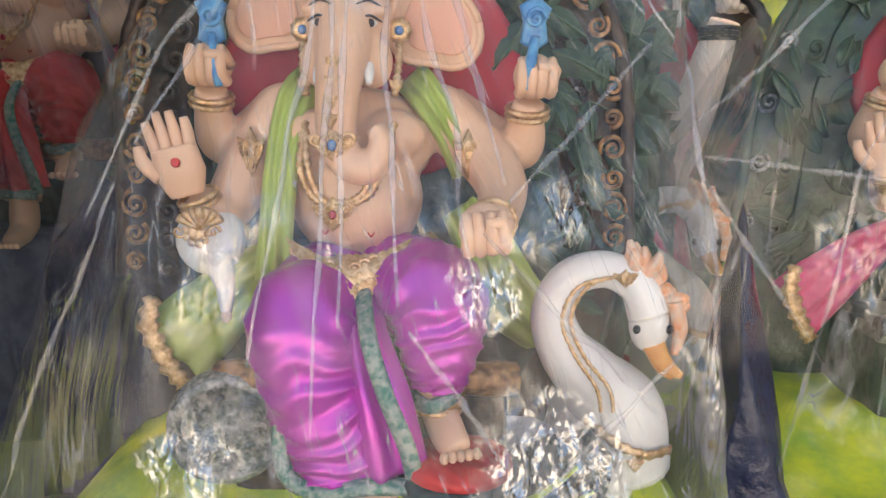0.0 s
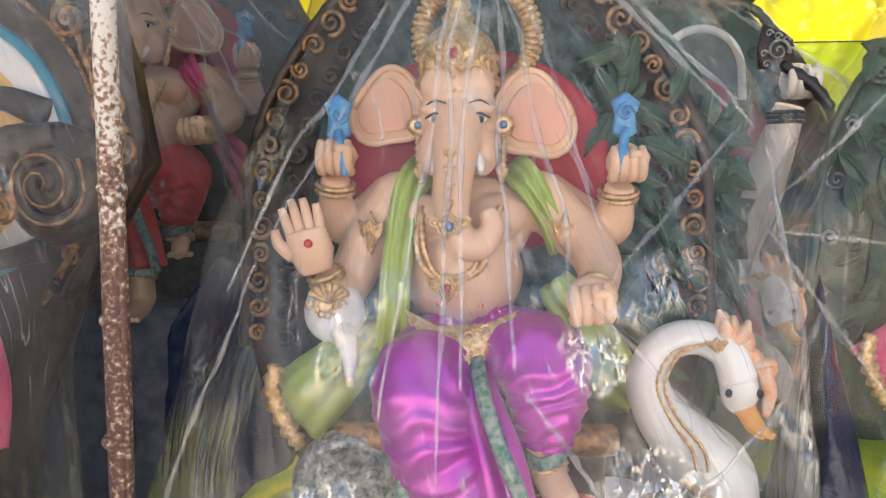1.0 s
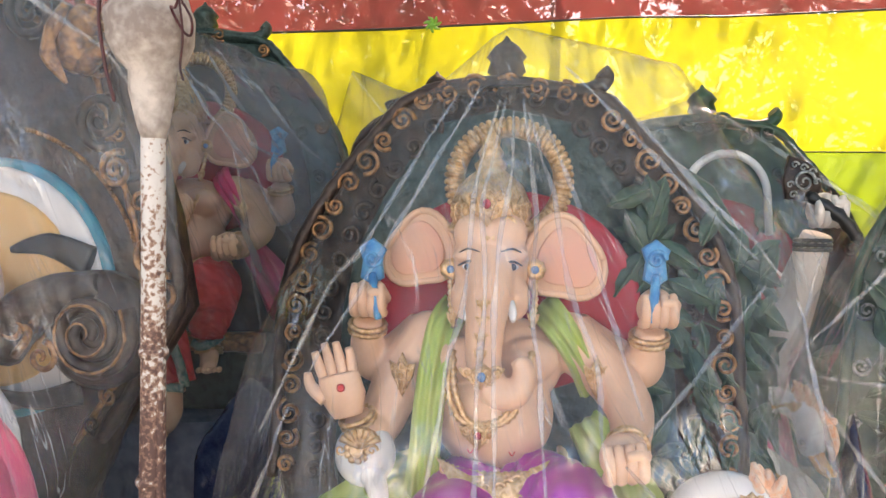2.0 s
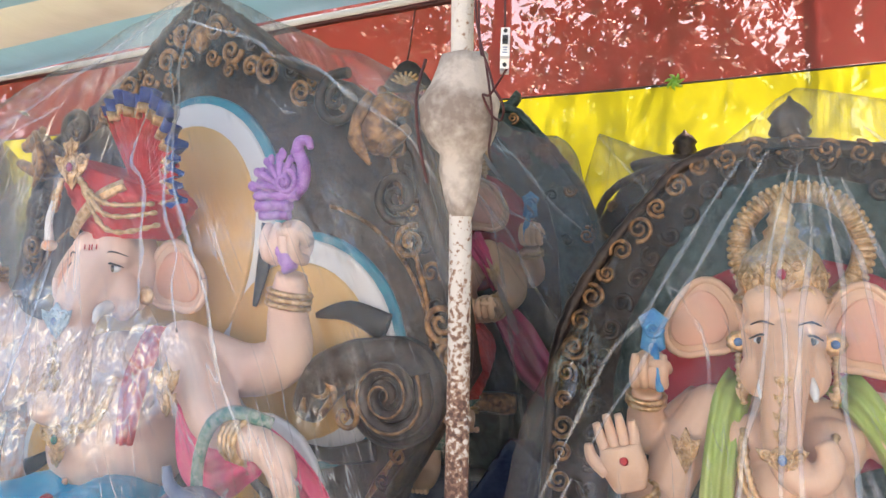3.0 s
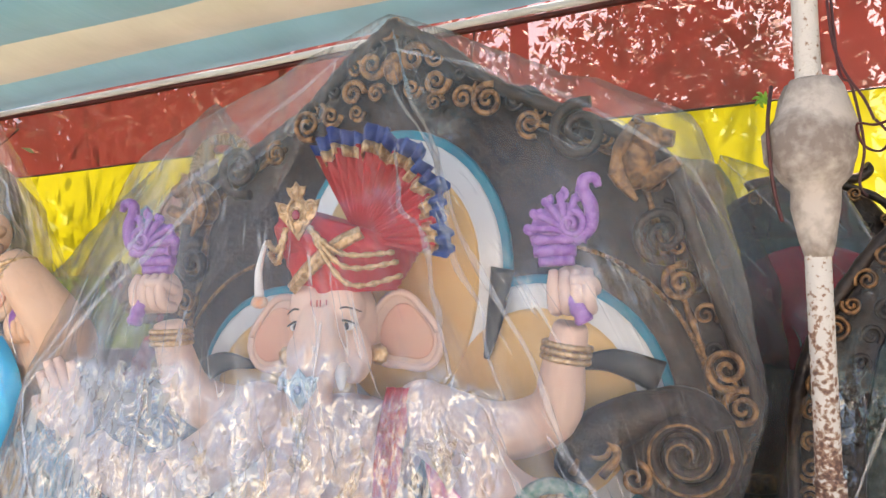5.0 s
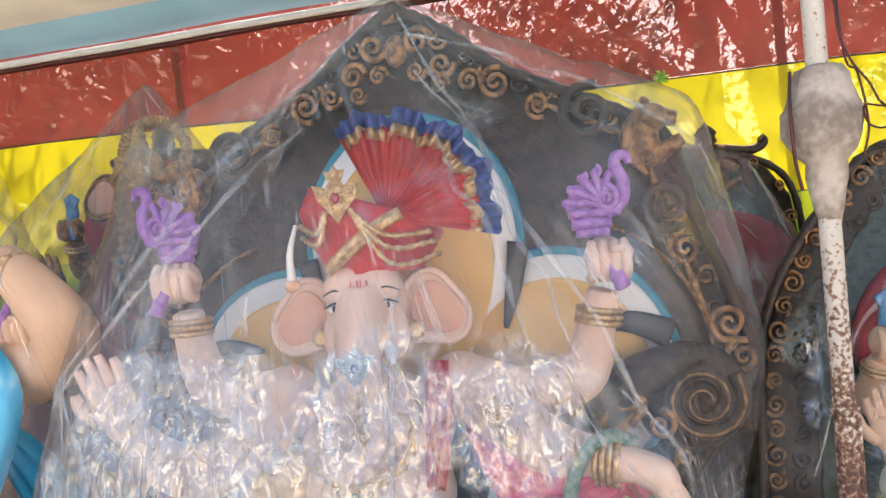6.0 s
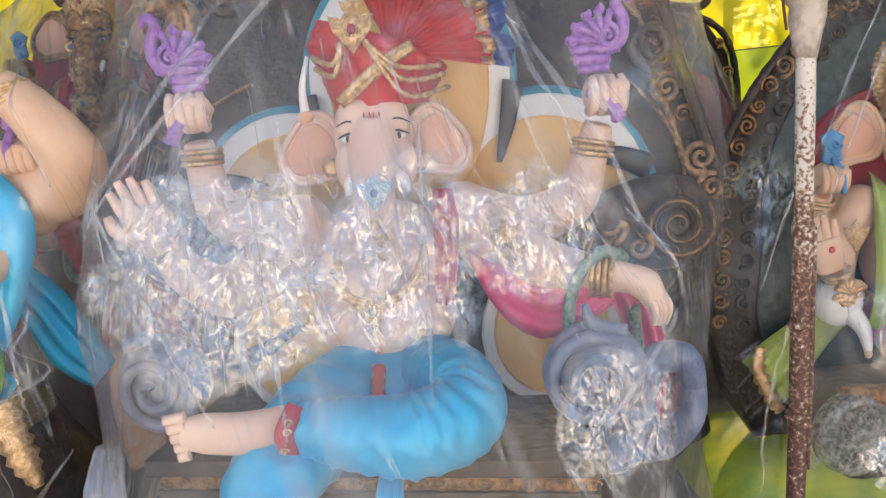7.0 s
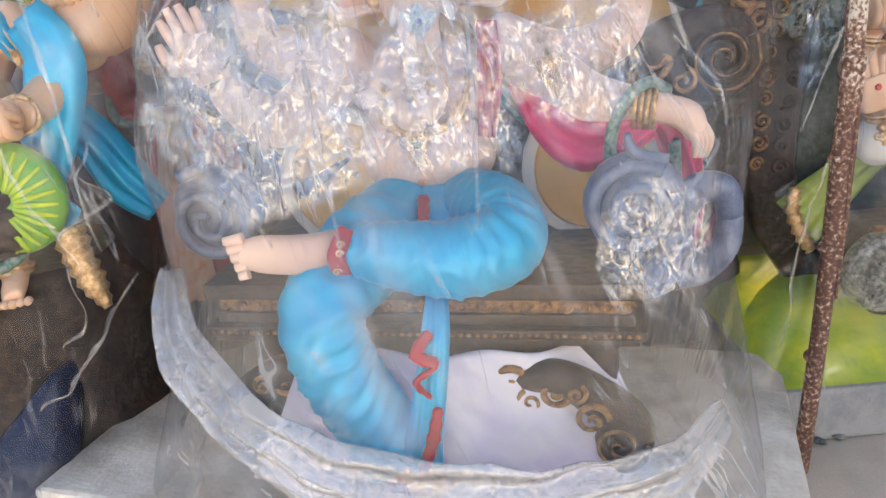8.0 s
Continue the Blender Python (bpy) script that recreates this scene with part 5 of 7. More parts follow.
def turban(b):
    """A wrapped red turban with a slanted gilt band, bead swags, a jewel and a fan plume that curls forward."""
    # slanted cap: narrow at the brow, wide at the top, its rim rising to a tip
    k, prev = b.slot(RED), None
    n, rows = 56, 16
    for i in range(rows + 1):
        v = i / rows
        ring = []
        for j in range(n):
            a = 2 * math.pi * j / n
            ca, sa = math.cos(a), math.sin(a)
            w = 0.132 + 0.092 * v - 0.06 * max(0.0, v - 0.72) / 0.28
            fold = 0.007 * abs(math.sin(7 * v * math.pi + 1.8 * ca + 0.6 * sa)) + 0.004 * noise.noise(Vector((ca * 3, sa * 3, v * 4)))
            z = 1.752 + 0.165 * v + (0.03 - 0.058 * ca) * v
            ring.append(b.bm.verts.new(b.m @ Vector((0.030 + (w + fold) * ca, 0.175 + (w * 0.86 + fold) * sa, z))))
        if prev:
            for j in range(n):
                f = b.bm.faces.new((prev[j], prev[(j + 1) % n], ring[(j + 1) % n], ring[j]))
                f.material_index, f.smooth = k, True
        prev = ring
    f = b.bm.faces.new(prev)
    f.material_index = k
    # fan plume: pleats spread from the cap, its right side curled to the front
    def fan_point(u, r, lift=0.0):
        a = math.radians(-14 + 128 * u)
        ply = 0.016 * (1 if int(u * 36) % 2 else -1) * r
        y = 0.150 - 0.17 * max(0.0, math.cos(a)) ** 1.5 * r - lift
        return (0.075 + 0.265 * r * math.cos(a), y + ply, 1.895 + 0.255 * r * math.sin(a))
    grids = []
    for lift in (0.0, 0.012):
        grids.append([[b.bm.verts.new(b.m @ Vector(fan_point(i / 72, 0.10 + 0.90 * j / 10, lift))) for j in range(11)] for i in range(73)])
    for q, grid in enumerate(grids):
        for i in range(72):
            for j in range(10):
                quad = (grid[i][j], grid[i + 1][j], grid[i + 1][j + 1], grid[i][j + 1])
                f = b.bm.faces.new(quad if q else quad[::-1])
                f.material_index, f.smooth = k, True
    for i in range(72):
        f = b.bm.faces.new((grids[0][i][10], grids[0][i + 1][10], grids[1][i + 1][10], grids[1][i][10]))
        f.material_index = k
    # frill: a wandering gilt braid and a navy ruffle outside it
    for lo, hi, mat, wander, lift in ((0.88, 1.00, GOLD, 0.035, 0.020), (0.99, 1.17, NAVY, 0.045, 0.014)):
        kk, prev = b.slot(mat), None
        for i in range(109):
            u = i / 108
            sway = wander * math.sin(u * 30) + 0.5 * wander * math.sin(u * 71 + 1)
            push = 0.013 * math.sin(u * 60 + 2 * lo)
            pair = [b.bm.verts.new(b.m @ Vector(fan_point(u, r + sway, lift + push + extra))) for r, extra in ((lo, 0.0), (hi, 0.0), (hi, 0.006), (lo, 0.006))]
            if prev:
                for c in range(4):
                    f = b.bm.faces.new((prev[c], prev[(c + 1) % 4], pair[(c + 1) % 4], pair[c]))
                    f.material_index, f.smooth = kk, True
            prev = pair
    # slanted gilt band, jewel and bead swags
    ribbon(b, [(-0.085, 0.055, 1.765), (-0.02, 0.020, 1.815), (0.06, 0.005, 1.870), (0.13, 0.025, 1.905)], [0.034, 0.040, 0.040, 0.034], GOLD, thick=0.008, wavy=0.002)
    filigree(b, (-0.032, 0.000, 1.955), 0.125, 0.130, GOLD, GEM)
    filigree(b, (-0.032, -0.004, 2.010), 0.055, 0.065, GOLD)
    for x1, z1, dip in ((-0.150, 1.895, 0.045), (-0.145, 1.865, 0.060), (0.215, 1.825, 0.060), (0.205, 1.850, 0.040), (0.225, 1.79, 0.085)):
        mid = ((x1 - 0.032) / 2, -0.004, (z1 + 1.93) / 2 - dip)
        chain(b, [(-0.032 + (0.03 if x1 > 0 else -0.03), -0.006, 1.925), mid, (x1, 0.06, z1)], GOLD, 0.0075)
    b.tube([(-0.165, 0.08, 1.90), (-0.185, 0.07, 1.82), (-0.185, 0.07, 1.75)], [0.005, 0.010, 0.014], WHITE, n=8)
    b.ball((-0.185, 0.07, 1.735), (0.024, 0.022, 0.018), ORANGE, seg=10, rings=8)
    b.tube([(-0.03, 0.072, 1.765), (-0.018, 0.066, 1.745), (-0.008, 0.072, 1.765)], 0.007, NAVY, n=6)


def turbaned_statue():
    b = Builder(pose(BX, BY, 0))
    s = PALE
    k = Builder(b.m)
    k.ball((-0.01, 0.17, 1.13), (0.215, 0.180, 0.185), s, seg=28, rings=18)
    k.ball((0, 0.18, 1.32), (0.22, 0.14, 0.155), s, seg=24, rings=14)
    for g in (-1, 1):
        k.ball((g * 0.105, 0.06, 1.30), (0.095, 0.06, 0.07), s)
        k.ball((g * 0.24, 0.15, 1.42), (0.095, 0.09, 0.095), s)
    k.ball((-0.005, 0.17, 1.67), (0.115, 0.120, 0.155), s, seg=24, rings=16)
    for g in (-1, 1):
        k.ball((g * 0.042, 0.095, 1.715), (0.065, 0.055, 0.07), s)
        k.ball((g * 0.070, 0.095, 1.585), (0.050, 0.05, 0.075), s)
        k.ball((g * 0.066, 0.078, 1.69), (0.040, 0.026, 0.018), s)
    k.tube([(0, 0.085, 1.67), (-0.005, 0.025, 1.60), (-0.012, -0.010, 1.51), (0.0, -0.025, 1.42), (0.015, -0.035, 1.34), (-0.015, -0.055, 1.275), (-0.07, -0.06, 1.27), (-0.095, -0.05, 1.315)],
           [0.078, 0.070, 0.060, 0.052, 0.046, 0.042, 0.036, 0.026], s, n=16, steps=7, ripple=0.012)
    k.tube([(-0.24, 0.17, 1.42), (-0.37, 0.20, 1.42), (-0.475, 0.18, 1.48), (-0.495, 0.14, 1.60), (-0.500, 0.12, 1.69)], [0.085, 0.08, 0.068, 0.053, 0.043], s, n=14)
    fist(b, (-0.505, 0.09, 1.775), s)
    k.tube([(0.26, 0.17, 1.42), (0.42, 0.20, 1.37), (0.575, 0.16, 1.42), (0.620, 0.09, 1.56), (0.645, 0.07, 1.655)], [0.085, 0.08, 0.072, 0.053, 0.043], s, n=14)
    fist(b, (0.655, 0.04, 1.735), s)
    k.tube([(-0.25, 0.15, 1.41), (-0.35, 0.05, 1.31), (-0.43, -0.08, 1.29), (-0.495, -0.17, 1.36), (-0.53, -0.19, 1.42)], [0.09, 0.085, 0.073, 0.056, 0.044], s, n=14)
    palm(b, (-0.575, -0.195, 1.505), s, up=(-0.38, 0, 1), side=-1)
    k.tube([(0.25, 0.15, 1.41), (0.37, 0.08, 1.33), (0.46, 0.00, 1.27), (0.58, -0.07, 1.245), (0.655, -0.095, 1.235)], [0.09, 0.082, 0.073, 0.054, 0.044], s, n=14)
    k.tube([(0.655, -0.095, 1.235), (0.71, -0.115, 1.21), (0.735, -0.115, 1.155)], [0.042, 0.046, 0.032], s, n=10)
    for i in range(4):
        b.tube([(0.700 + 0.014 * i, -0.13, 1.19), (0.725 + 0.012 * i, -0.14, 1.15), (0.725 + 0.01 * i, -0.125, 1.10)], [0.016, 0.015, 0.010], s, n=8)
    # feet
    k.tube([(-0.26, -0.29, 0.975), (-0.37, -0.335, 0.985), (-0.46, -0.36, 1.005), (-0.515, -0.37, 1.015)], [0.058, 0.056, 0.052, 0.034], s, n=12, flat=0.75)
    for i in range(5):
        b.tube([(-0.495, -0.378, 1.058 - 0.024 * i), (-0.545 + 0.006 * i, -0.378, 1.052 - 0.024 * i)], [0.015, 0.012], s, n=8)
    k.tube([(-0.13, -0.40, 0.42), (-0.10, -0.42, 0.34), (-0.085, -0.45, 0.26)], [0.066, 0.058, 0.058], s, n=12)
    k.tube([(-0.085, -0.44, 0.25), (-0.075, -0.54, 0.225), (-0.065, -0.60, 0.215)], [0.058, 0.056, 0.035], s, n=12, flat=0.7)
    b.absorb_clay(k, s, voxel=0.0085, soften=4)
    # face
    for g in (-1, 1):
        b.ball((g * 0.070, 0.056, 1.665), (0.022, 0.011, 0.012), WHITE, seg=12, rings=8)
        b.ball((g * 0.070, 0.049, 1.665), (0.010, 0.005, 0.010), BROWN, seg=10, rings=8)
        b.tube([(g * 0.044, 0.050, 1.674), (g * 0.070, 0.042, 1.680), (g * 0.100, 0.060, 1.668)], [0.002, 0.0035, 0.002], BLACK, n=6)
        b.tube([(g * 0.035, 0.045, 1.702), (g * 0.070, 0.046, 1.714), (g * 0.105, 0.072, 1.700)], [0.0015, 0.003, 0.0015], BROWN, n=6)
        b.tube([(g * 0.058, 0.045, 1.555), (g * 0.074, -0.005, 1.545), (g * 0.084, -0.035, 1.515)], [0.021, 0.017, 0.006], WHITE, n=10)
        ear(b, (g * 0.178, 0.20, 1.635), 0.098, s, PINKEAR, g)
        b.lathe([(0.026, 0), (0.028, 0.008), (0.016, 0.014)], GOLD, at=(g * 0.130, 0.125, 1.585), rot=(90, 0, 0), n=18, lobes=9, depth=0.06)
    for o in (-0.013, 0.013):
        b.tube([(o - 0.008, 0.040, 1.735), (o - 0.008, 0.038, 1.718), (o, 0.036, 1.713), (o + 0.008, 0.038, 1.718), (o + 0.008, 0.040, 1.735)], 0.002, RED, n=6)
    for i in range(3):
        b.tube([(-0.024, 0.034, 1.702 - 0.009 * i), (0.0, 0.030, 1.701 - 0.009 * i), (0.024, 0.034, 1.702 - 0.009 * i)], 0.0013, WHITE, n=5)
    b.ball((0, 0.022, 1.668), (0.005, 0.004, 0.005), RED, seg=8, rings=6)
    filigree(b, (-0.010, -0.072, 1.520), 0.105, 0.105, ICE, SKYGEM)
    for i in range(3):
        filigree(b, (-0.008 + 0.005 * i, -0.082 - 0.004 * i, 1.44 - 0.045 * i), 0.045, 0.05, GOLD)
    turban(b)
    # bangles and the two carved axes
    bangle(b, (-0.497, 0.13, 1.645), 0.054, GOLD, rows=3)
    bangle(b, (0.628, 0.082, 1.585), 0.056, GOLD, axis=(0.2, 0, 1), rows=3)
    for g, x, y, z in ((-1, -0.505, 0.07, 1.875), (1, 0.635, 0.02, 1.845)):
        rim = [(-0.07, 0.0), (-0.078, 0.035), (-0.06, 0.07), (-0.03, 0.092), (0.005, 0.10), (0.04, 0.095), (0.062, 0.06), (0.06, 0.02), (0.045, 0.0)]
        b.plate([(px, pz) for px, pz in rim] if g > 0 else [(-px, pz) for px, pz in rim][::-1], 0.018, VIOLET, at=(x, y, z), puff=0.004)
        b.tube([(x + g * 0.03, y - 0.006, z + 0.005), (x + g * 0.068, y - 0.008, z + 0.035), (x + g * 0.074, y - 0.008, z + 0.085), (x + g * 0.058, y - 0.008, z + 0.125), (x + g * 0.062, y - 0.008, z + 0.15),
                (x + g * 0.085, y - 0.008, z + 0.152), (x + g * 0.094, y - 0.008, z + 0.13)], [0.014, 0.017, 0.018, 0.016, 0.015, 0.013, 0.008], VIOLET, n=9)
        b.spiral((x + g * 0.026, y - 0.018, z + 0.045), 0.034, 1.5, VIOLET, r=0.009, flip=-g, start=math.pi / 2)
        for i in range(5):
            a = math.radians(168 - 24 * i)
            tx, tz = 0.012 + 0.092 * math.cos(a), 0.022 + 0.095 * math.sin(a)
            b.tube([(x + g * 0.02, y - 0.012, z + 0.02), (x + g * (0.35 * tx + 0.01), y - 0.018, z + 0.45 * tz + 0.016), (x + g * tx, y - 0.010, z + tz)], [0.004, 0.009, 0.010], VIOLET, n=7)
            b.spiral((x + g * (tx + 0.004), y - 0.010, z + tz), 0.014, 1.1, VIOLET, r=0.008, flip=-g, start=math.pi / 2 - g * (a - math.pi / 2))
        b.tube([(x - g * 0.065, y - 0.006, z - 0.014), (x + g * 0.035, y - 0.006, z - 0.014)], [0.016, 0.016], VIOLET, n=8)
        b.tube([(x - g * 0.055, y - 0.004, z - 0.038), (x + g * 0.03, y - 0.004, z - 0.038)], [0.014, 0.014], VIOLET, n=8)
        b.tube([(x - g * 0.03, y, z - 0.10), (x + g * 0.02, y - 0.03, z - 0.13), (x + g * 0.05, y - 0.03, z - 0.185)], [0.016, 0.018, 0.022], VIOLET, n=9, ripple=0.1)
        b.tube([(x - 0.07, y - 0.012, z + 0.012), (x + 0.06, y - 0.012, z + 0.012)], 0.012, VIOLET, n=7, ripple=0.3)
    bangle(b, (0.60, -0.078, 1.243), 0.058, GOLD, axis=(1, -0.35, -0.1), rows=4)
    ribbon(b, [(0.28, 0.14, 1.34), (0.36, 0.04, 1.24), (0.45, -0.045, 1.17), (0.57, -0.085, 1.205), (0.65, -0.07, 1.22), (0.73, 0.01, 1.08), (0.76, 0.04, 0.88), (0.74, 0.05, 0.70)], [0.10, 0.19, 0.24, 0.17, 0.11, 0.12, 0.12, 0.10], PINK, wavy=0.016, cross=21)
    b.tube([(0.49, -0.125, 1.08), (0.495, -0.125, 1.19), (0.54, -0.135, 1.285), (0.60, -0.12, 1.315), (0.67, -0.07, 1.28)], 0.018, TRIM, n=8, flat=0.6)
    b.tube([(0.70, -0.03, 1.13), (0.715, 0.0, 0.98), (0.71, 0.01, 0.82)], 0.018, TRIM, n=8, flat=0.6)
    ribbon(b, [(0.19, 0.10, 1.50), (0.185, 0.03, 1.40), (0.175, 0.0, 1.30), (0.16, 0.0, 1.18)], [0.07, 0.075, 0.07, 0.05], RED, wavy=0.012, cross=17)
    for x, y, z, w in ((-0.335, -0.03, 1.33, 0.075), (0.335, -0.045, 1.365, 0.085), (0.36, -0.075, 1.32, 0.06)):
        filigree(b, (x, y, z), w, w * 1.4, GOLD)
    # blue dhoti: one leg folded across, one hanging, the cloth in close sagging folds
    c = BLUE
    b.ball((0.0, 0.10, 0.93), (0.26, 0.22, 0.13), c, seg=28, rings=14)
    b.draped([(0.08, 0.10, 0.95), (0.16, -0.12, 0.97), (0.165, -0.265, 0.945), (0.03, -0.33, 0.935), (-0.13, -0.325, 0.96), (-0.245, -0.295, 0.98)], [0.125, 0.118, 0.108, 0.104, 0.086, 0.060], c, pleats=20, depth=0.017, sag=0.6, seed=2.0)
    b.draped([(-0.10, 0.08, 0.94), (-0.23, -0.14, 0.90), (-0.330, -0.325, 0.825), (-0.315, -0.36, 0.69), (-0.245, -0.375, 0.54), (-0.165, -0.395, 0.40)], [0.14, 0.138, 0.112, 0.110, 0.108, 0.105], c, pleats=15, depth=0.018, sag=1.6, seed=7.0)
    b.tube([(-0.235, -0.345, 1.045), (-0.268, -0.375, 0.985), (-0.262, -0.345, 0.925)], 0.026, CRIMSON, n=10, flat=0.6)
    for i in range(4):
        b.spiral((-0.272 + 0.006 * i, -0.378 - 0.004 * i, 0.945 + 0.025 * i), 0.011, 1.3, GOLD, r=0.003)
    ribbon(b, [(-0.02, -0.29, 0.86), (-0.035, -0.44, 0.78), (-0.06, -0.475, 0.64), (-0.09, -0.495, 0.50), (-0.10, -0.50, 0.42)], [0.05, 0.075, 0.085, 0.10, 0.11], c, wavy=0.008, cross=15)
    b.tube([(-0.05, -0.455, 0.79), (-0.09, -0.49, 0.745), (-0.04, -0.49, 0.715), (-0.095, -0.50, 0.675), (-0.06, -0.505, 0.63)], [0.014, 0.019, 0.016, 0.019, 0.010], CRIMSON, n=8, flat=0.5, ripple=0.12)
    b.tube([(-0.045, -0.505, 0.60), (-0.065, -0.52, 0.52), (-0.10, -0.52, 0.42)], [0.012, 0.018, 0.014], CRIMSON, n=8, flat=0.5, ripple=0.12)
    b.tube([(-0.265, -0.44, 0.41), (-0.18, -0.495, 0.39), (-0.085, -0.49, 0.41)], 0.022, CRIMSON, n=8, flat=0.6, ripple=0.06)
    for o in (0.0, 0.016):
        chain(b, [(-0.13, 0.02, 1.36), (-0.135 + o, -0.015, 1.25), (-0.05, -0.020, 1.19 + o)], GOLD, 0.010)
        chain(b, [(0.12, 0.02, 1.36), (0.085 - o, -0.015, 1.25), (-0.03, -0.020, 1.19 + o)], GOLD, 0.010)
    filigree(b, (-0.045, -0.030, 1.185), 0.125, 0.095, GOLD, EMERALD)
    filigree(b, (-0.045, -0.032, 1.135), 0.055, 0.06, GOLD)
    filigree(b, (-0.02, -0.020, 1.325), 0.115, 0.08, GOLD)
    b.ball((-0.04, -0.005, 1.06), (0.012, 0.006, 0.010), PINKEAR, seg=8, rings=6)
    b.tube([(-0.04, -0.06, 1.035), (-0.045, -0.16, 0.99), (-0.045, -0.23, 0.96)], 0.018, CRIMSON, n=8, flat=0.5, ripple=0.12)
    return tagged(b.finish("seated_statue"), "pale elephant-headed statue in red turban and blue dhoti", "statue", "plaster statues")


turbaned_statue()


def lion(b, c, g, mat=BRONZE, s=1.0):
    """A small carved lion's head and chest in profile, g the way it looks."""
    x, y, z = c
    b.ball((x, y, z), (0.055 * s, 0.05 * s, 0.07 * s), mat)
    b.ball((x + g * 0.035 * s, y - 0.01, z + 0.055 * s), (0.045 * s, 0.042 * s, 0.04 * s), mat)
    b.tube([(x + g * 0.06 * s, y - 0.012, z + 0.055 * s), (x + g * 0.10 * s, y - 0.015, z + 0.045 * s)], [0.026 * s, 0.020 * s], mat, n=8)
    b.ball((x + g * 0.02 * s, y - 0.01, z + 0.10 * s), (0.014 * s, 0.012 * s, 0.016 * s), mat, seg=8, rings=6)
    for i in range(8):
        o = i / 7
        b.tube([(x + g * (0.01 - 0.02 * o) * s, y - 0.045 * s, z + (0.09 - 0.05 * o) * s), (x - g * (0.03 + 0.015 * o) * s, y - 0.055 * s, z + (0.03 - 0.06 * o) * s), (x + g * (-0.02 + 0.03 * o) * s, y - 0.05 * s, z - (0.03 + 0.07 * o) * s)],
               [0.010 * s, 0.013 * s, 0.006 * s], mat, n=6, steps=3)
    b.tube([(x + g * 0.02 * s, y, z - 0.05 * s), (x + g * 0.07 * s, y - 0.02, z - 0.03 * s), (x + g * 0.11 * s, y - 0.03, z - 0.01 * s)], [0.03 * s, 0.022 * s, 0.016 * s], mat, n=8)


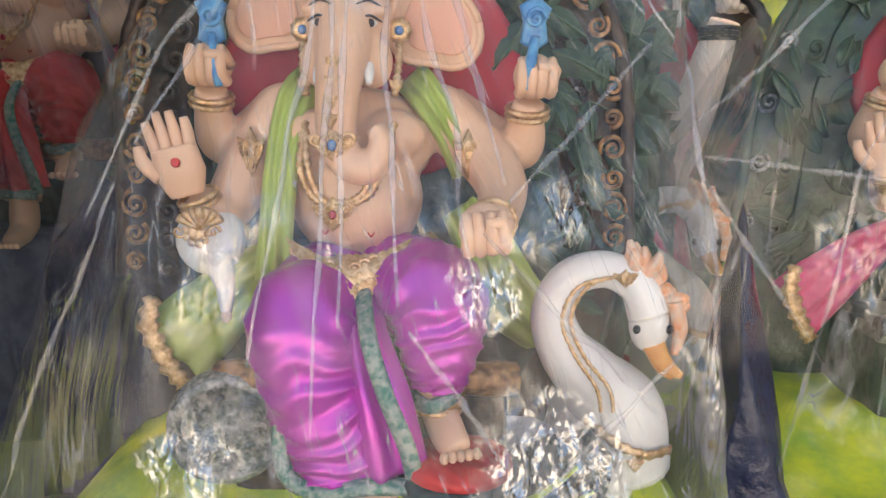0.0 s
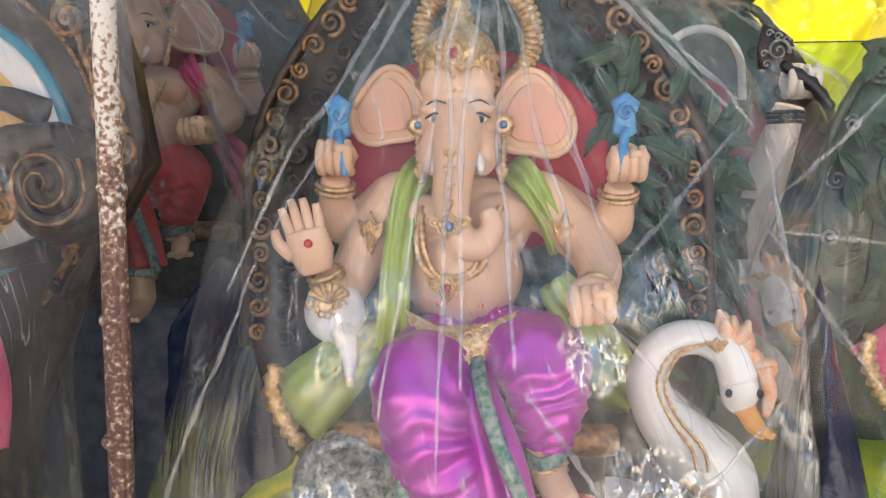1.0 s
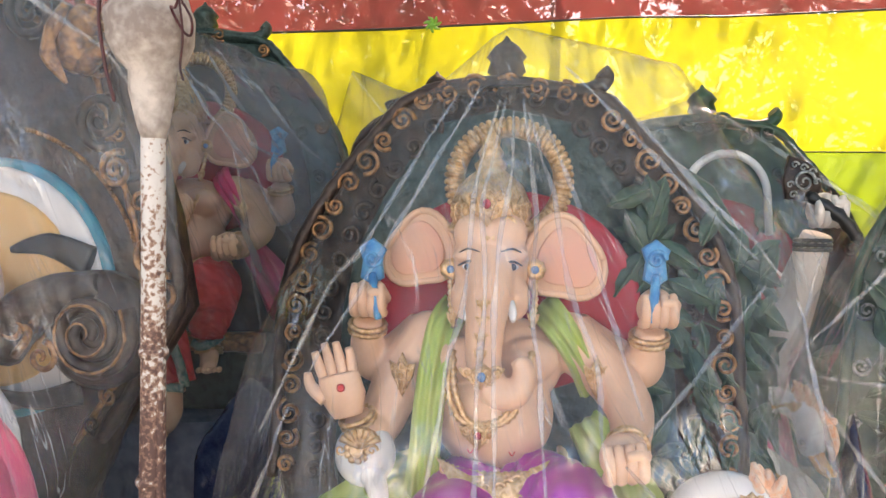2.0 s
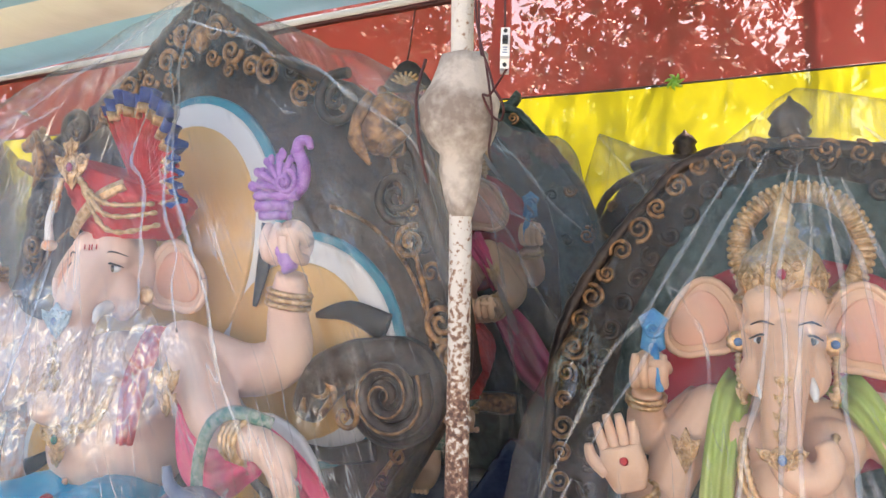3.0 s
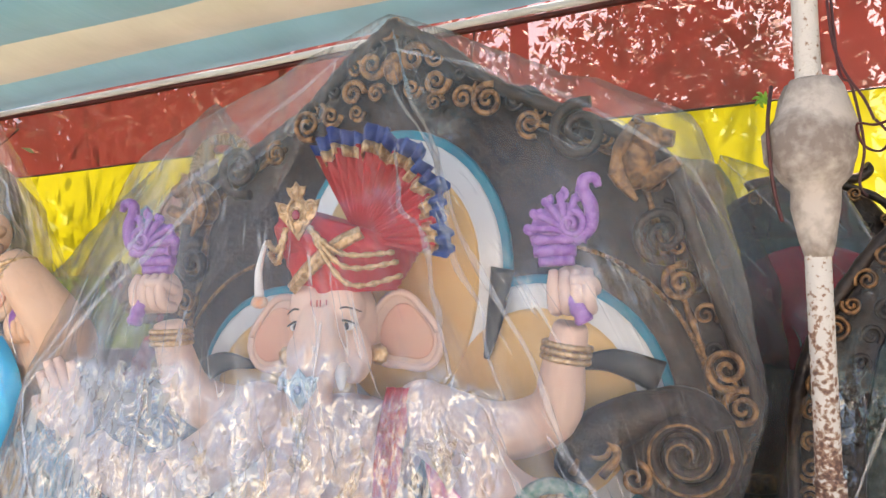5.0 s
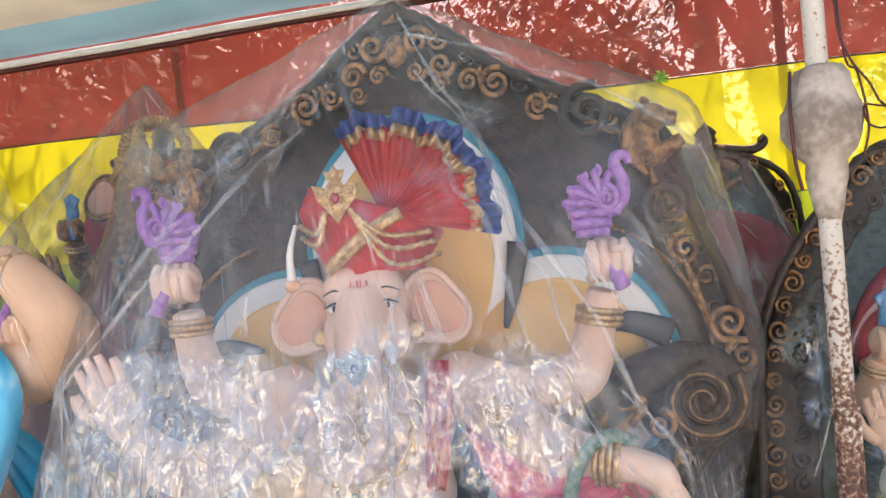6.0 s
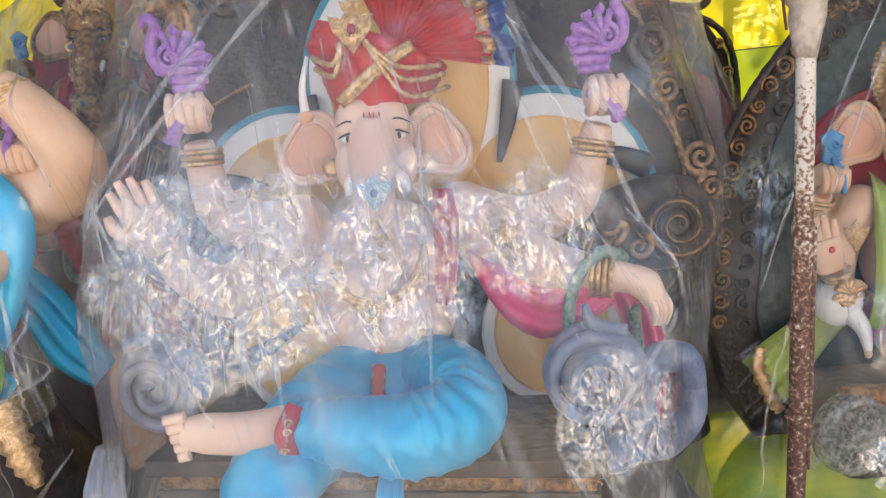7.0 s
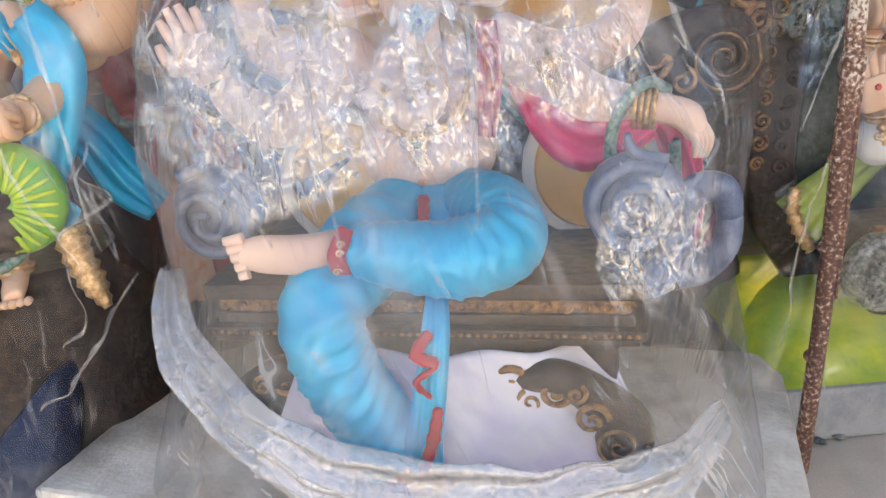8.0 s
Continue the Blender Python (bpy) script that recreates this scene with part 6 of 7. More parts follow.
def lion_throne():
    m = pose(-1.33, 1.80, 0, 0, 0, -8) @ pose(-0.70, 0.04, 0)
    root = thing("lion_throne", "dark brown carved throne with bronze lions and painted back", "throne", "carved thrones")
    half = [(0.50, 0.35), (0.58, 0.70), (0.74, 1.02), (0.97, 1.38), (0.93, 1.62), (0.86, 1.84), (0.80, 2.06), (0.66, 2.16), (0.50, 2.24), (0.33, 2.33), (0.20, 2.44), (0.08, 2.52), (0.0, 2.56)]
    b = Builder(m)
    b.plate(arch_outline(half), 0.09, BROWN, at=(0, 0.06, 0), rot=(90, 0, 0))
    part("backrest", b, root)
    # painted panel: teal rim, white field, ochre middle
    for grow, mat, dep, lab in ((1.0, TEAL, 0.0, "teal rim"), (0.93, WHITE, 0.014, "white field"), (0.74, OCHRE, 0.028, "ochre middle")):
        b = Builder(m)
        arch = [(0.345 * grow * math.cos(a), 1.83 + (0.40 if math.sin(a) > 0 else 0.58) * grow * math.sin(a)) for a in (math.pi * i / 20 for i in range(40))]
        b.plate(arch, 0.03, mat, at=(0.0, -dep, 0), rot=(90, 0, 0))
        part("arch_panel", b, root, lab)
        for g in (-1, 1):
            b = Builder(m)
            lobe = [(g * (0.41 + 0.36 * grow * math.cos(a)), 1.42 + 0.36 * grow * math.sin(a)) for a in (2 * math.pi * i / 36 for i in range(36))]
            b.plate(lobe if g > 0 else lobe[::-1], 0.03, mat, at=(0.0, 0.012 - dep, 0), rot=(90, 0, 0))
            part("side_panel", b, root, lab)
    for g in (-1, 1):
        for stripe, w in (([(g * 0.74, -0.05, 1.50), (g * 0.62, -0.055, 1.545), (g * 0.50, -0.05, 1.53)], 0.045),
                          ([(g * 0.33, -0.05, 1.80), (g * 0.30, -0.05, 1.66), (g * 0.27, -0.05, 1.55)], 0.035),
                          ([(g * 0.70, -0.05, 1.16), (g * 0.56, -0.055, 1.13), (g * 0.42, -0.05, 1.15)], 0.035)):
            b = Builder(m)
            b.tube(stripe, [w, w * 0.7, 0.008], BLACK, n=8, flat=0.3)
            part("dark_stripe", b, root, "black painted stripe")
        b = Builder(m)
        pts = [(g * (x - 0.02), 0.005, z) for x, z in half if z > 0.9]
        b.tube(pts, 0.022, BROWN, n=8, ripple=0.12)
        b.tube([(g * (x - 0.10), 0.008, z - 0.02) for x, z in half if 0.9 < z < 2.3], 0.010, BRONZE, n=7, ripple=0.3)
        part("rim_moulding", b, root)
        for grow, mat, dep in ((1.0, WHITE, 0.0), (0.82, OCHRE, 0.014)):
            b = Builder(m)
            b.plate([(g * 0.40 + 0.22 * grow * math.cos(a), 1.02 + 0.24 * grow * math.sin(a)) for a in (2 * math.pi * i / 22 for i in range(22))], 0.03, mat, at=(0, -0.17 - dep, 0), rot=(90, 0, 0))
            part("lower_panel", b, root, "white panel" if mat is WHITE else "ochre panel")
        b = Builder(m)
        b.tube([(g * 0.56, -0.21, 1.00), (g * 0.47, -0.215, 1.04), (g * 0.37, -0.21, 1.10)], [0.03, 0.022, 0.006], BLACK, n=8, flat=0.3)
        part("dark_stripe", b, root, "black painted stripe")
        lion_b = Builder(m)
        lion(lion_b, (g * 0.70, -0.04, 2.06), g, s=1.05)
        part("lion_finial", lion_b, root, "bronze lion head finial")
        for x, z, q, f in ((0.56, 2.16, 0.085, 1), (0.76, 1.87, 0.075, -1), (0.80, 1.74, 0.05, 1), (0.90, 1.52, 0.055, -1), (0.93, 1.42, 0.05, 1), (0.90, 1.30, 0.045, -1), (0.30, 2.28, 0.05, 1), (0.42, 2.20, 0.04, -1)):
            b = Builder(m)
            b.spiral((g * x, -0.02, z), q, 1.8, BRONZE if q < 0.06 else BROWN, r=q * 0.20, flip=g * f, start=1.2 * g * f)
            part("rim_scroll", b, root)
        b = Builder(m)
        b.lathe([(0.15, 0.05), (0.155, 0.0), (0.13, -0.03), (0.05, -0.05), (0.003, -0.05)], BROWN, at=(g * 0.775, -0.08, 1.33), rot=(-90, 0, 0), n=26)
        b.spiral((g * 0.80, -0.13, 1.33), 0.11, 2.2, BROWN, r=0.024, flip=-g, start=0.6)
        b.tube([(g * 0.50, -0.08, 1.26), (g * 0.58, -0.11, 1.36), (g * 0.70, -0.11, 1.42), (g * 0.80, -0.10, 1.45)], [0.05, 0.07, 0.06, 0.03], BROWN, n=10)
        b.tube([(g * 0.52, -0.14, 1.27), (g * 0.58, -0.16, 1.37), (g * 0.64, -0.16, 1.33), (g * 0.60, -0.16, 1.27)], 0.012, BRONZE, n=7)
        b.spiral((g * 0.80, -0.155, 1.33), 0.112, 2.2, BRONZE, r=0.0045, flip=-g, start=0.6)
        b.spiral((g * 0.60, -0.155, 1.345), 0.050, 1.5, BRONZE, r=0.010, flip=g, start=0.2)
        b.spiral((g * 0.68, -0.160, 1.27), 0.042, 1.4, BRONZE, r=0.009, flip=-g, start=1.4)
        part("arm_scroll", b, root, "large rolled arm scroll with gilded edges")
        for i, (x, z) in enumerate(pts_between(half, 22, 0.95)):
            b = Builder(m)
            b.spiral((g * (x - 0.035), 0.0, z), 0.026 + 0.006 * (i % 3), 1.5, BRONZE if i % 2 else BROWN, r=0.007, flip=g * (1 if i % 2 else -1), start=i * 0.8)
            part("rim_curl", b, root)
        b = Builder(m)
        for i in range(60):
            a = math.radians(-8 + 84 * i / 59)
            b.ball((g * (0.41 + 0.445 * math.cos(a)), -0.002, 1.42 + 0.445 * math.sin(a)), (0.007, 0.006, 0.007), BRONZE, seg=6, rings=5)
        tagged(part("bead_arc", b, root, "fine gilded beading round the painted field"), kind="stuff")
    for g in (-1, 1):
        for x, z, q, f in ((0.07, 2.44, 0.045, 1), (0.06, 2.35, 0.03, -1), (0.14, 2.36, 0.04, -1), (0.22, 2.30, 0.035, 1), (0.13, 2.30, 0.028, 1)):
            b = Builder(m)
            b.spiral((g * x, -0.01, z), q, 1.6, BRONZE, r=q * 0.26, flip=g * f)
            part("crest_scroll", b, root)
    b = Builder(m)
    b.ball((0, -0.005, 2.42), (0.035, 0.03, 0.05), BRONZE)
    part("crest_boss", b, root)
    b = Builder(m)
    b.ball((0, 0.02, 2.55), (0.03, 0.03, 0.035), BRONZE)
    part("crest_tip", b, root)
    # seat
    b = Builder(pose(-2.2, 1.36, 0.055, 0, 0, -13))
    for z0, z1, out, mat in ((0.715, 0.765, 0.02, BROWN), (0.665, 0.715, -0.01, BRONZE), (0.63, 0.665, 0.0, BROWN), (0.60, 0.63, 0.03, BROWN), (0.575, 0.60, 0.015, BROWN)):
        b.box((-0.66 - out, 0.0 - out, z0), (0.585 + out, 0.62, z1), mat, bevel=0.008)
    part("seat_moulding", b, root, "stepped and gilded seat edge")
    for i in range(22):
        b = Builder(pose(-2.2, 1.36, 0.055, 0, 0, -13))
        b.spiral((-0.63 + 0.057 * i, -0.002, 0.69), 0.018, 1.3, BRONZE, r=0.005, flip=1 if i % 2 else -1)
        part("leaf_curl", b, root)
    b = Builder(pose(-2.2, 1.36, 0.055, 0, 0, -13))
    for i in range(52):
        b.ball((-0.66 + 0.0245 * i, -0.032, 0.615), (0.008, 0.006, 0.006), BRONZE, seg=6, rings=5)
    tagged(part("bead_row", b, root, "row of gilded beads"), kind="stuff")
    b = Builder(pose(-2.2, 1.36, 0.055, 0, 0, -13))
    b.box((-0.60, 0.07, 0.16), (0.54, 0.60, 0.575), BROWN, bevel=0.03)
    part("seat_block", b, root)
    for g in (-1, 1):
        b = Builder(pose(-2.235, 1.37, 0.03, 0, 0, -13))
        b.tube([(g * 0.20, 0.02, 0.54), (g * 0.30, -0.02, 0.50), (g * 0.40, -0.04, 0.52), (g * 0.50, -0.03, 0.46), (g * 0.60, -0.02, 0.36), (g * 0.60, -0.02, 0.27), (g * 0.54, -0.03, 0.24)], [0.03, 0.045, 0.05, 0.06, 0.07, 0.06, 0.04], BROWN, n=12)
        b.spiral((g * 0.27, -0.045, 0.49), 0.062, 1.6, BRONZE, r=0.015, flip=g)
        b.spiral((g * 0.40, -0.07, 0.485), 0.045, 1.5, BRONZE, r=0.012, flip=-g)
        b.spiral((g * 0.575, -0.055, 0.33), 0.075, 1.6, BROWN, r=0.024, flip=-g)
        b.spiral((g * 0.575, -0.085, 0.33), 0.078, 1.8, BRONZE, r=0.006, flip=-g)
        b.spiral((g * 0.33, -0.075, 0.455), 0.038, 1.5, BRONZE, r=0.008, flip=g, start=2.0)
        b.spiral((g * 0.46, -0.105, 0.50), 0.030, 1.4, BRONZE, r=0.007, flip=-g, start=1.0)
        b.spiral((g * 0.50, -0.10, 0.42), 0.05, 1.5, BRONZE, r=0.010, flip=g)
        part("seat_leg", b, root, "scrolled front leg")
        b = Builder(pose(-2.235, 1.37, 0.03, 0, 0, -13))
        b.lathe([(0.135, 0.05), (0.14, 0.0), (0.12, -0.03), (0.003, -0.04)], SLATE, at=(g * 0.62, 0.10, 0.98), rot=(-90, 0, 0), n=24)
        b.spiral((g * 0.62, 0.06, 0.97), 0.13, 2.0, SLATE, r=0.022, flip=g, start=1.0)
        b.tube([(g * 0.70, 0.07, 1.10), (g * 0.62, 0.06, 1.13), (g * 0.60, 0.06, 1.18)], [0.022, 0.016, 0.010], SLATE, n=8)
        part("side_bolster", b, root, "slate blue rolled side bolster")
    b = Builder(pose(-1.42, 1.34, 0))
    b.tube([(0.08, 0, 0.95), (0.05, -0.02, 1.03), (-0.03, -0.02, 1.03), (-0.08, -0.01, 0.93), (-0.07, 0.0, 0.83), (-0.14, 0.0, 0.77), (-0.22, 0.02, 0.76)], [0.035, 0.042, 0.045, 0.05, 0.055, 0.05, 0.03], SLATE, n=12)
    b.tube([(0.08, 0, 0.95), (0.07, 0, 0.86), (0.0, 0.0, 0.80), (-0.08, 0.0, 0.79)], [0.035, 0.04, 0.05, 0.05], SLATE, n=12)
    part("arm_coil", b, root, "slate blue coiled arm end")
    return root


lion_throne()


def seat_drape():
    b = Builder()
    ribbon(b, [(-2.12, 1.270, 0.63), (-2.13, 1.20, 0.50), (-2.14, 1.14, 0.36), (-2.16, 1.07, 0.235)], [0.86, 0.98, 1.10, 1.16], LILAC, wavy=0.022, cross=41)
    tagged(b.finish("seat_drape"), "lilac white drape hanging from the throne seat", "drape")


seat_drape()
slab = painted_base("plaster_slab", 0.0, 2.30, 0.0, 1.25, 0.21, 0.02, PLASTERSLAB, PLASTERSLAB, "crumbling off-white plaster slab under the turbaned statue")
slab.matrix_world = pose(-3.50, 1.42, 0, 0, 0, -19)

bag = cover("plastic_cover", [(-2.03, 1.95, 2.61), (-2.82, 1.84, 2.22), (-1.17, 1.80, 2.18), (-1.00, 1.76, 1.40), (-3.00, 1.80, 1.42), (-1.10, 1.80, 1.9), (-2.86, 1.34, 1.55), (-1.36, 1.22, 1.20),
                        (-1.42, 1.46, 2.00), (-2.68, 1.54, 2.02), (-2.90, 1.24, 1.1), (-2.88, 1.1, 0.60), (-3.10, 1.30, 0.21), (-1.42, 1.02, 0.60), (-1.36, 0.86, 0.10), (-2.2, 0.84, 0.21), (-2.22, 0.90, 0.30), (-2.95, 1.25, 1.22),
                        (-2.50, 1.02, 0.90), (-2.66, 1.10, 1.10), (-1.92, 1.06, 0.98), (-2.16, 1.28, 1.5), (-2.18, 1.42, 1.96), (-1.45, 2.1, 0.03), (-2.9, 2.1, 0.03), (-1.25, 2.1, 1.6), (-2.8, 2.1, 1.6)],
      FILMMILKY, (-2.03, 1.95, 2.61), "milky polythene bag draped over the turbaned statue", folds=0.013, seed=11, waist=(-2.13, 0.15, 0.85, 0.45),
      creases=[((-2.05, 1.9, 2.55), (-2.84, 1.36, 1.56)), ((-2.25, 1.6, 2.15), (-2.83, 1.34, 1.54)), ((-2.00, 1.9, 2.5), (-1.62, 1.35, 1.50)), ((-1.95, 1.7, 2.3), (-1.38, 1.24, 1.22)), ((-1.98, 1.8, 2.45), (-1.15, 1.75, 1.9)), ((-1.90, 1.55, 2.1), (-1.72, 1.32, 1.55)),
               ((-2.02, 1.3, 1.7), (-2.05, 1.1, 1.05)), ((-2.45, 1.25, 1.6), (-2.38, 1.1, 1.0)), ((-2.83, 1.34, 1.54), (-2.55, 1.1, 1.05)), ((-1.40, 1.2, 1.2), (-1.75, 1.1, 0.85)), ((-2.85, 1.15, 0.70), (-2.45, 0.9, 0.25)), ((-2.80, 1.1, 0.55), (-3.15, 0.85, 0.15)), ((-1.45, 1.0, 0.55), (-1.9, 0.85, 0.2)),
               ((-2.3, 0.95, 0.45), (-1.9, 0.9, 0.35)), ((-1.60, 1.0, 0.5), (-1.42, 0.9, 0.2)), ((-2.70, 1.0, 0.40), (-2.35, 0.8, 0.10))])



def gathered_hem():
    """The bag's bunched lower edge, slung across the front of the seat."""
    b = Builder()
    line = [(-2.90, 1.34, 0.92), (-2.86, 1.18, 0.76), (-2.66, 1.01, 0.57), (-2.38, 0.90, 0.46), (-2.02, 0.88, 0.41), (-1.68, 0.92, 0.41), (-1.44, 1.04, 0.50)]
    ribbon(b, line, [0.06, 0.15, 0.19, 0.20, 0.20, 0.20, 0.08], FILMHEM, thick=0.02, wavy=0.016, cross=37)
    for v in b.bm.verts:
        v.co += Vector((0, 0.030 * noise.noise(v.co * 7) + 0.012 * noise.noise(v.co * 21), 0.034 * noise.noise(v.co * 6 + Vector((5, 0, 0)))))
    part("gathered_hem", b, bag, "thick milky bunched hem of film")


gathered_hem()


# ---- the pale statue behind, with raised arm ----
def simple_idol(matrix, skin, cloth, shawl, label, throne, seat_label, half=None, prop=BLUEAXE, crown=True, panel=FOREST, relief=BRONZE, cushion=CRIMSON, rolls=8):
    statue("seated_statue", matrix, skin, cloth, shawl, label, prop=prop, crown=crown)
    return carved_throne("carved_throne", matrix, throne, relief, panel, seat_label, half or A_HALF, throne, rolls, cushion=cushion)


CM = pose(0.62, 2.95, 0.0)


def cream_statue():
    b = Builder(CM)
    b.m = Matrix.Identity(4)
    b.ball((0.76, 3.02, 0.92), (0.17, 0.14, 0.30), CREAM, seg=24, rings=14)
    b.ball((0.62, 3.02, 1.30), (0.11, 0.11, 0.14), CREAM, seg=20, rings=12)
    b.lathe([(0.24, 0.0), (0.25, 0.3), (0.18, 0.62), (0.12, 0.7)], PINK, at=(0.74, 3.02, 0.22), n=26, lobes=9, depth=0.04)
    b.tube([(0.80, 2.95, 1.02), (0.86, 2.88, 1.20), (0.90, 2.80, 1.42), (0.925, 2.76, 1.56)], [0.10, 0.085, 0.068, 0.05], CREAM, n=14)
    fist(b, (0.935, 2.72, 1.645), CREAM, s=1.05)
    bangle(b, (0.915, 2.775, 1.52), 0.062, BLACK, rows=3)
    b.plate([(-0.055, -0.07), (0.04, -0.085), (0.07, -0.03), (0.06, 0.03), (0.02, 0.06), (-0.045, 0.085), (-0.065, 0.0)], 0.03, BROWN, at=(0.84, 2.70, 1.755), puff=0.004)
    b.spiral((0.842, 2.674, 1.745), 0.042, 1.6, SILVER, r=0.006)
    for px, pz in ((-0.03, 0.05), (0.0, 0.04), (0.03, 0.025), (0.045, -0.01), (-0.045, -0.02), (-0.035, -0.055)):
        b.spiral((0.84 + px, 2.678, 1.755 + pz), 0.015, 1.1, SILVER, r=0.004)
    b.tube([(0.86, 2.69, 1.70), (0.95, 2.65, 1.63), (1.02, 2.64, 1.54)], [0.02, 0.024, 0.02], BLACK, n=9, ripple=0.15)
    return tagged(b.finish("seated_statue"), "cream plaster statue raising a black carved axe", "statue", "plaster statues")


cream_statue()
throne_c = carved_throne("carved_throne", CM, FOLIAGE, FOLIAGE, FOLIAGE, "dark green leafy carved throne back", A_HALF, FOLIAGE, 8)
leaf_relief(throne_c, 0.10, 1.20, 3.14, 0.75, 1.75, 95, 3)


def leafy_front(parent):
    b = Builder()
    b.plate([(0.20, 0.34), (0.72, 0.34), (0.84, 0.70), (0.82, 1.15), (0.70, 1.42), (0.40, 1.55), (0.20, 1.40)], 0.05, FOLIAGE, at=(0, 2.86, 0), puff=0.01)
    part("leafy_front", b, parent, "dark green leafy armrest panel")


leafy_front(throne_c)
leaf_relief(throne_c, 0.26, 0.80, 2.83, 0.45, 1.40, 80, 13)
swan("swan_statue", pose(0.80, 2.78, 0.05, 0, 0, -6) , "white swan statue with gold collar on a green base")
painted_base("painted_base", 0.05, 1.02, 2.62, 3.6, 0.22, 0.10, GREENPAINT, SLATE, "small base with bright green top and slate sides")


cover("plastic_cover", [(0.55, 3.2, 2.12), (0.10, 3.1, 1.95), (0.80, 2.72, 1.90), (1.16, 2.70, 1.60), (1.05, 2.62, 1.15), (1.06, 2.50, 0.60), (1.08, 2.46, 0.03), (0.0, 2.72, 0.6), (0.0, 2.72, 0.03), (1.08, 3.6, 0.03), (0.0, 3.6, 0.03), (1.0, 3.4, 1.5), (0.1, 3.4, 1.5)],
      FILMDARK, (0.55, 3.2, 2.12), "clear polythene bag over the cream statue", folds=0.016, seed=21,
      creases=[((0.55, 3.1, 2.10), (1.10, 2.7, 1.62)), ((0.80, 2.72, 1.90), (1.12, 2.68, 1.60)), ((1.12, 2.68, 1.58), (1.05, 2.55, 0.8)), ((0.9, 2.65, 1.5), (0.7, 2.6, 0.8))])


def halo_hoop():
    b = Builder()
    b.tube([(0.66 + 0.16 * math.cos(a), 2.98, 1.70 + 0.17 * math.sin(a)) for a in (math.pi * i / 14 for i in range(15))], [0.016] * 15, WHITE, n=8, steps=2)
    b.tube([(0.82, 2.98, 1.70), (0.83, 2.98, 1.55)], 0.016, WHITE, n=8)
    b.tube([(0.50, 2.98, 1.70), (0.50, 3.02, 1.45)], 0.016, WHITE, n=8)
    return tagged(b.finish("halo_hoop"), "thin white halo hoop behind the cream statue", "halo")


halo_hoop()


# ---- the statue at the far right, pink dhoti, leafy back ----
DM = pose(1.70, 2.42, 0.0)
throne_d = simple_idol(DM, SKIN, PINK, PINK, "plaster statue in pink dhoti seated under plastic", FOLIAGE, "dark green leafy throne with silver highlights", panel=FOLIAGE, relief=SILVER)
leaf_relief(throne_d, 1.05, 1.75, 2.63, 0.70, 1.75, 70, 9)
painted_base("painted_base", 0.80, 2.4, 1.98, 2.95, 0.22, 0.12, YELLOWGREEN, GREYBASE, "yellow-green painted base with grey washed sides")
cover("plastic_cover", [(1.52, 2.5, 2.2), (1.05, 2.4, 1.85), (0.86, 2.2, 1.30), (0.78, 2.1, 1.16), (0.84, 2.0, 0.60), (0.78, 1.95, 0.03), (2.45, 1.95, 0.03), (2.3, 2.2, 1.4), (2.0, 2.4, 1.85), (1.5, 1.9, 0.4), (1.75, 1.95, 1.1), (0.85, 2.95, 0.03), (2.45, 2.95, 0.03), (1.2, 2.75, 1.5), (2.0, 2.75, 1.5), (1.5, 2.1, 1.7), (0.56, 2.12, 1.19)],
      FILMDARK, (1.52, 2.5, 2.2), "crumpled clear polythene bag over the pink statue", folds=0.022, seed=31,
      creases=[((0.60, 2.12, 1.19), (1.15, 2.2, 1.75)), ((0.62, 2.12, 1.18), (0.95, 2.0, 0.7)), ((0.66, 2.1, 1.17), (1.3, 2.0, 1.1)), ((1.1, 2.0, 1.4), (0.9, 1.97, 0.3))])

# ---- the statue at the far left, blue sash ----
EM = pose(-3.58, 1.72, 0.32)


def left_statue():
    b = Builder(EM)
    seated_figure(b, SKIN, BROWN, BLUE, crown=True, prop=VIOLET)
    b.m = Matrix.Identity(4)
    b.tube([(-3.25, 1.80, 1.60), (-3.08, 1.74, 1.58), (-2.99, 1.66, 1.66), (-3.06, 1.62, 1.80), (-3.14, 1.62, 1.88)], [0.10, 0.095, 0.09, 0.07, 0.055], SKIN, n=14)
    fist(b, (-3.20, 1.60, 1.97), SKIN, s=1.1)
    bangle(b, (-3.12, 1.62, 1.855), 0.062, GOLD, axis=(-0.3, 0, 1), rows=3)
    b.tube([(-3.17 + 0.035 * math.cos(i * math.pi / 5), 1.53, 1.98 + 0.055 * math.sin(i * math.pi / 5)) for i in range(11)], 0.014, VIOLET, n=8, steps=2)
    ribbon(b, [(-3.28, 1.66, 1.62), (-3.20, 1.60, 1.50), (-3.25, 1.58, 1.30), (-3.32, 1.56, 1.12), (-3.22, 1.52, 1.02)], [0.14, 0.18, 0.17, 0.15, 0.14], BLUE, wavy=0.014)
    b.tube([(-3.22, 1.50, 1.03), (-3.20, 1.48, 0.95), (-3.17, 1.47, 0.86), (-3.14, 1.46, 0.79)], [0.05, 0.045, 0.04, 0.012], GOLD, n=9, ripple=0.15)
    return tagged(b.finish("seated_statue"), "peach plaster statue with blue sash and gold tassel", "statue", "plaster statues")


left_statue()


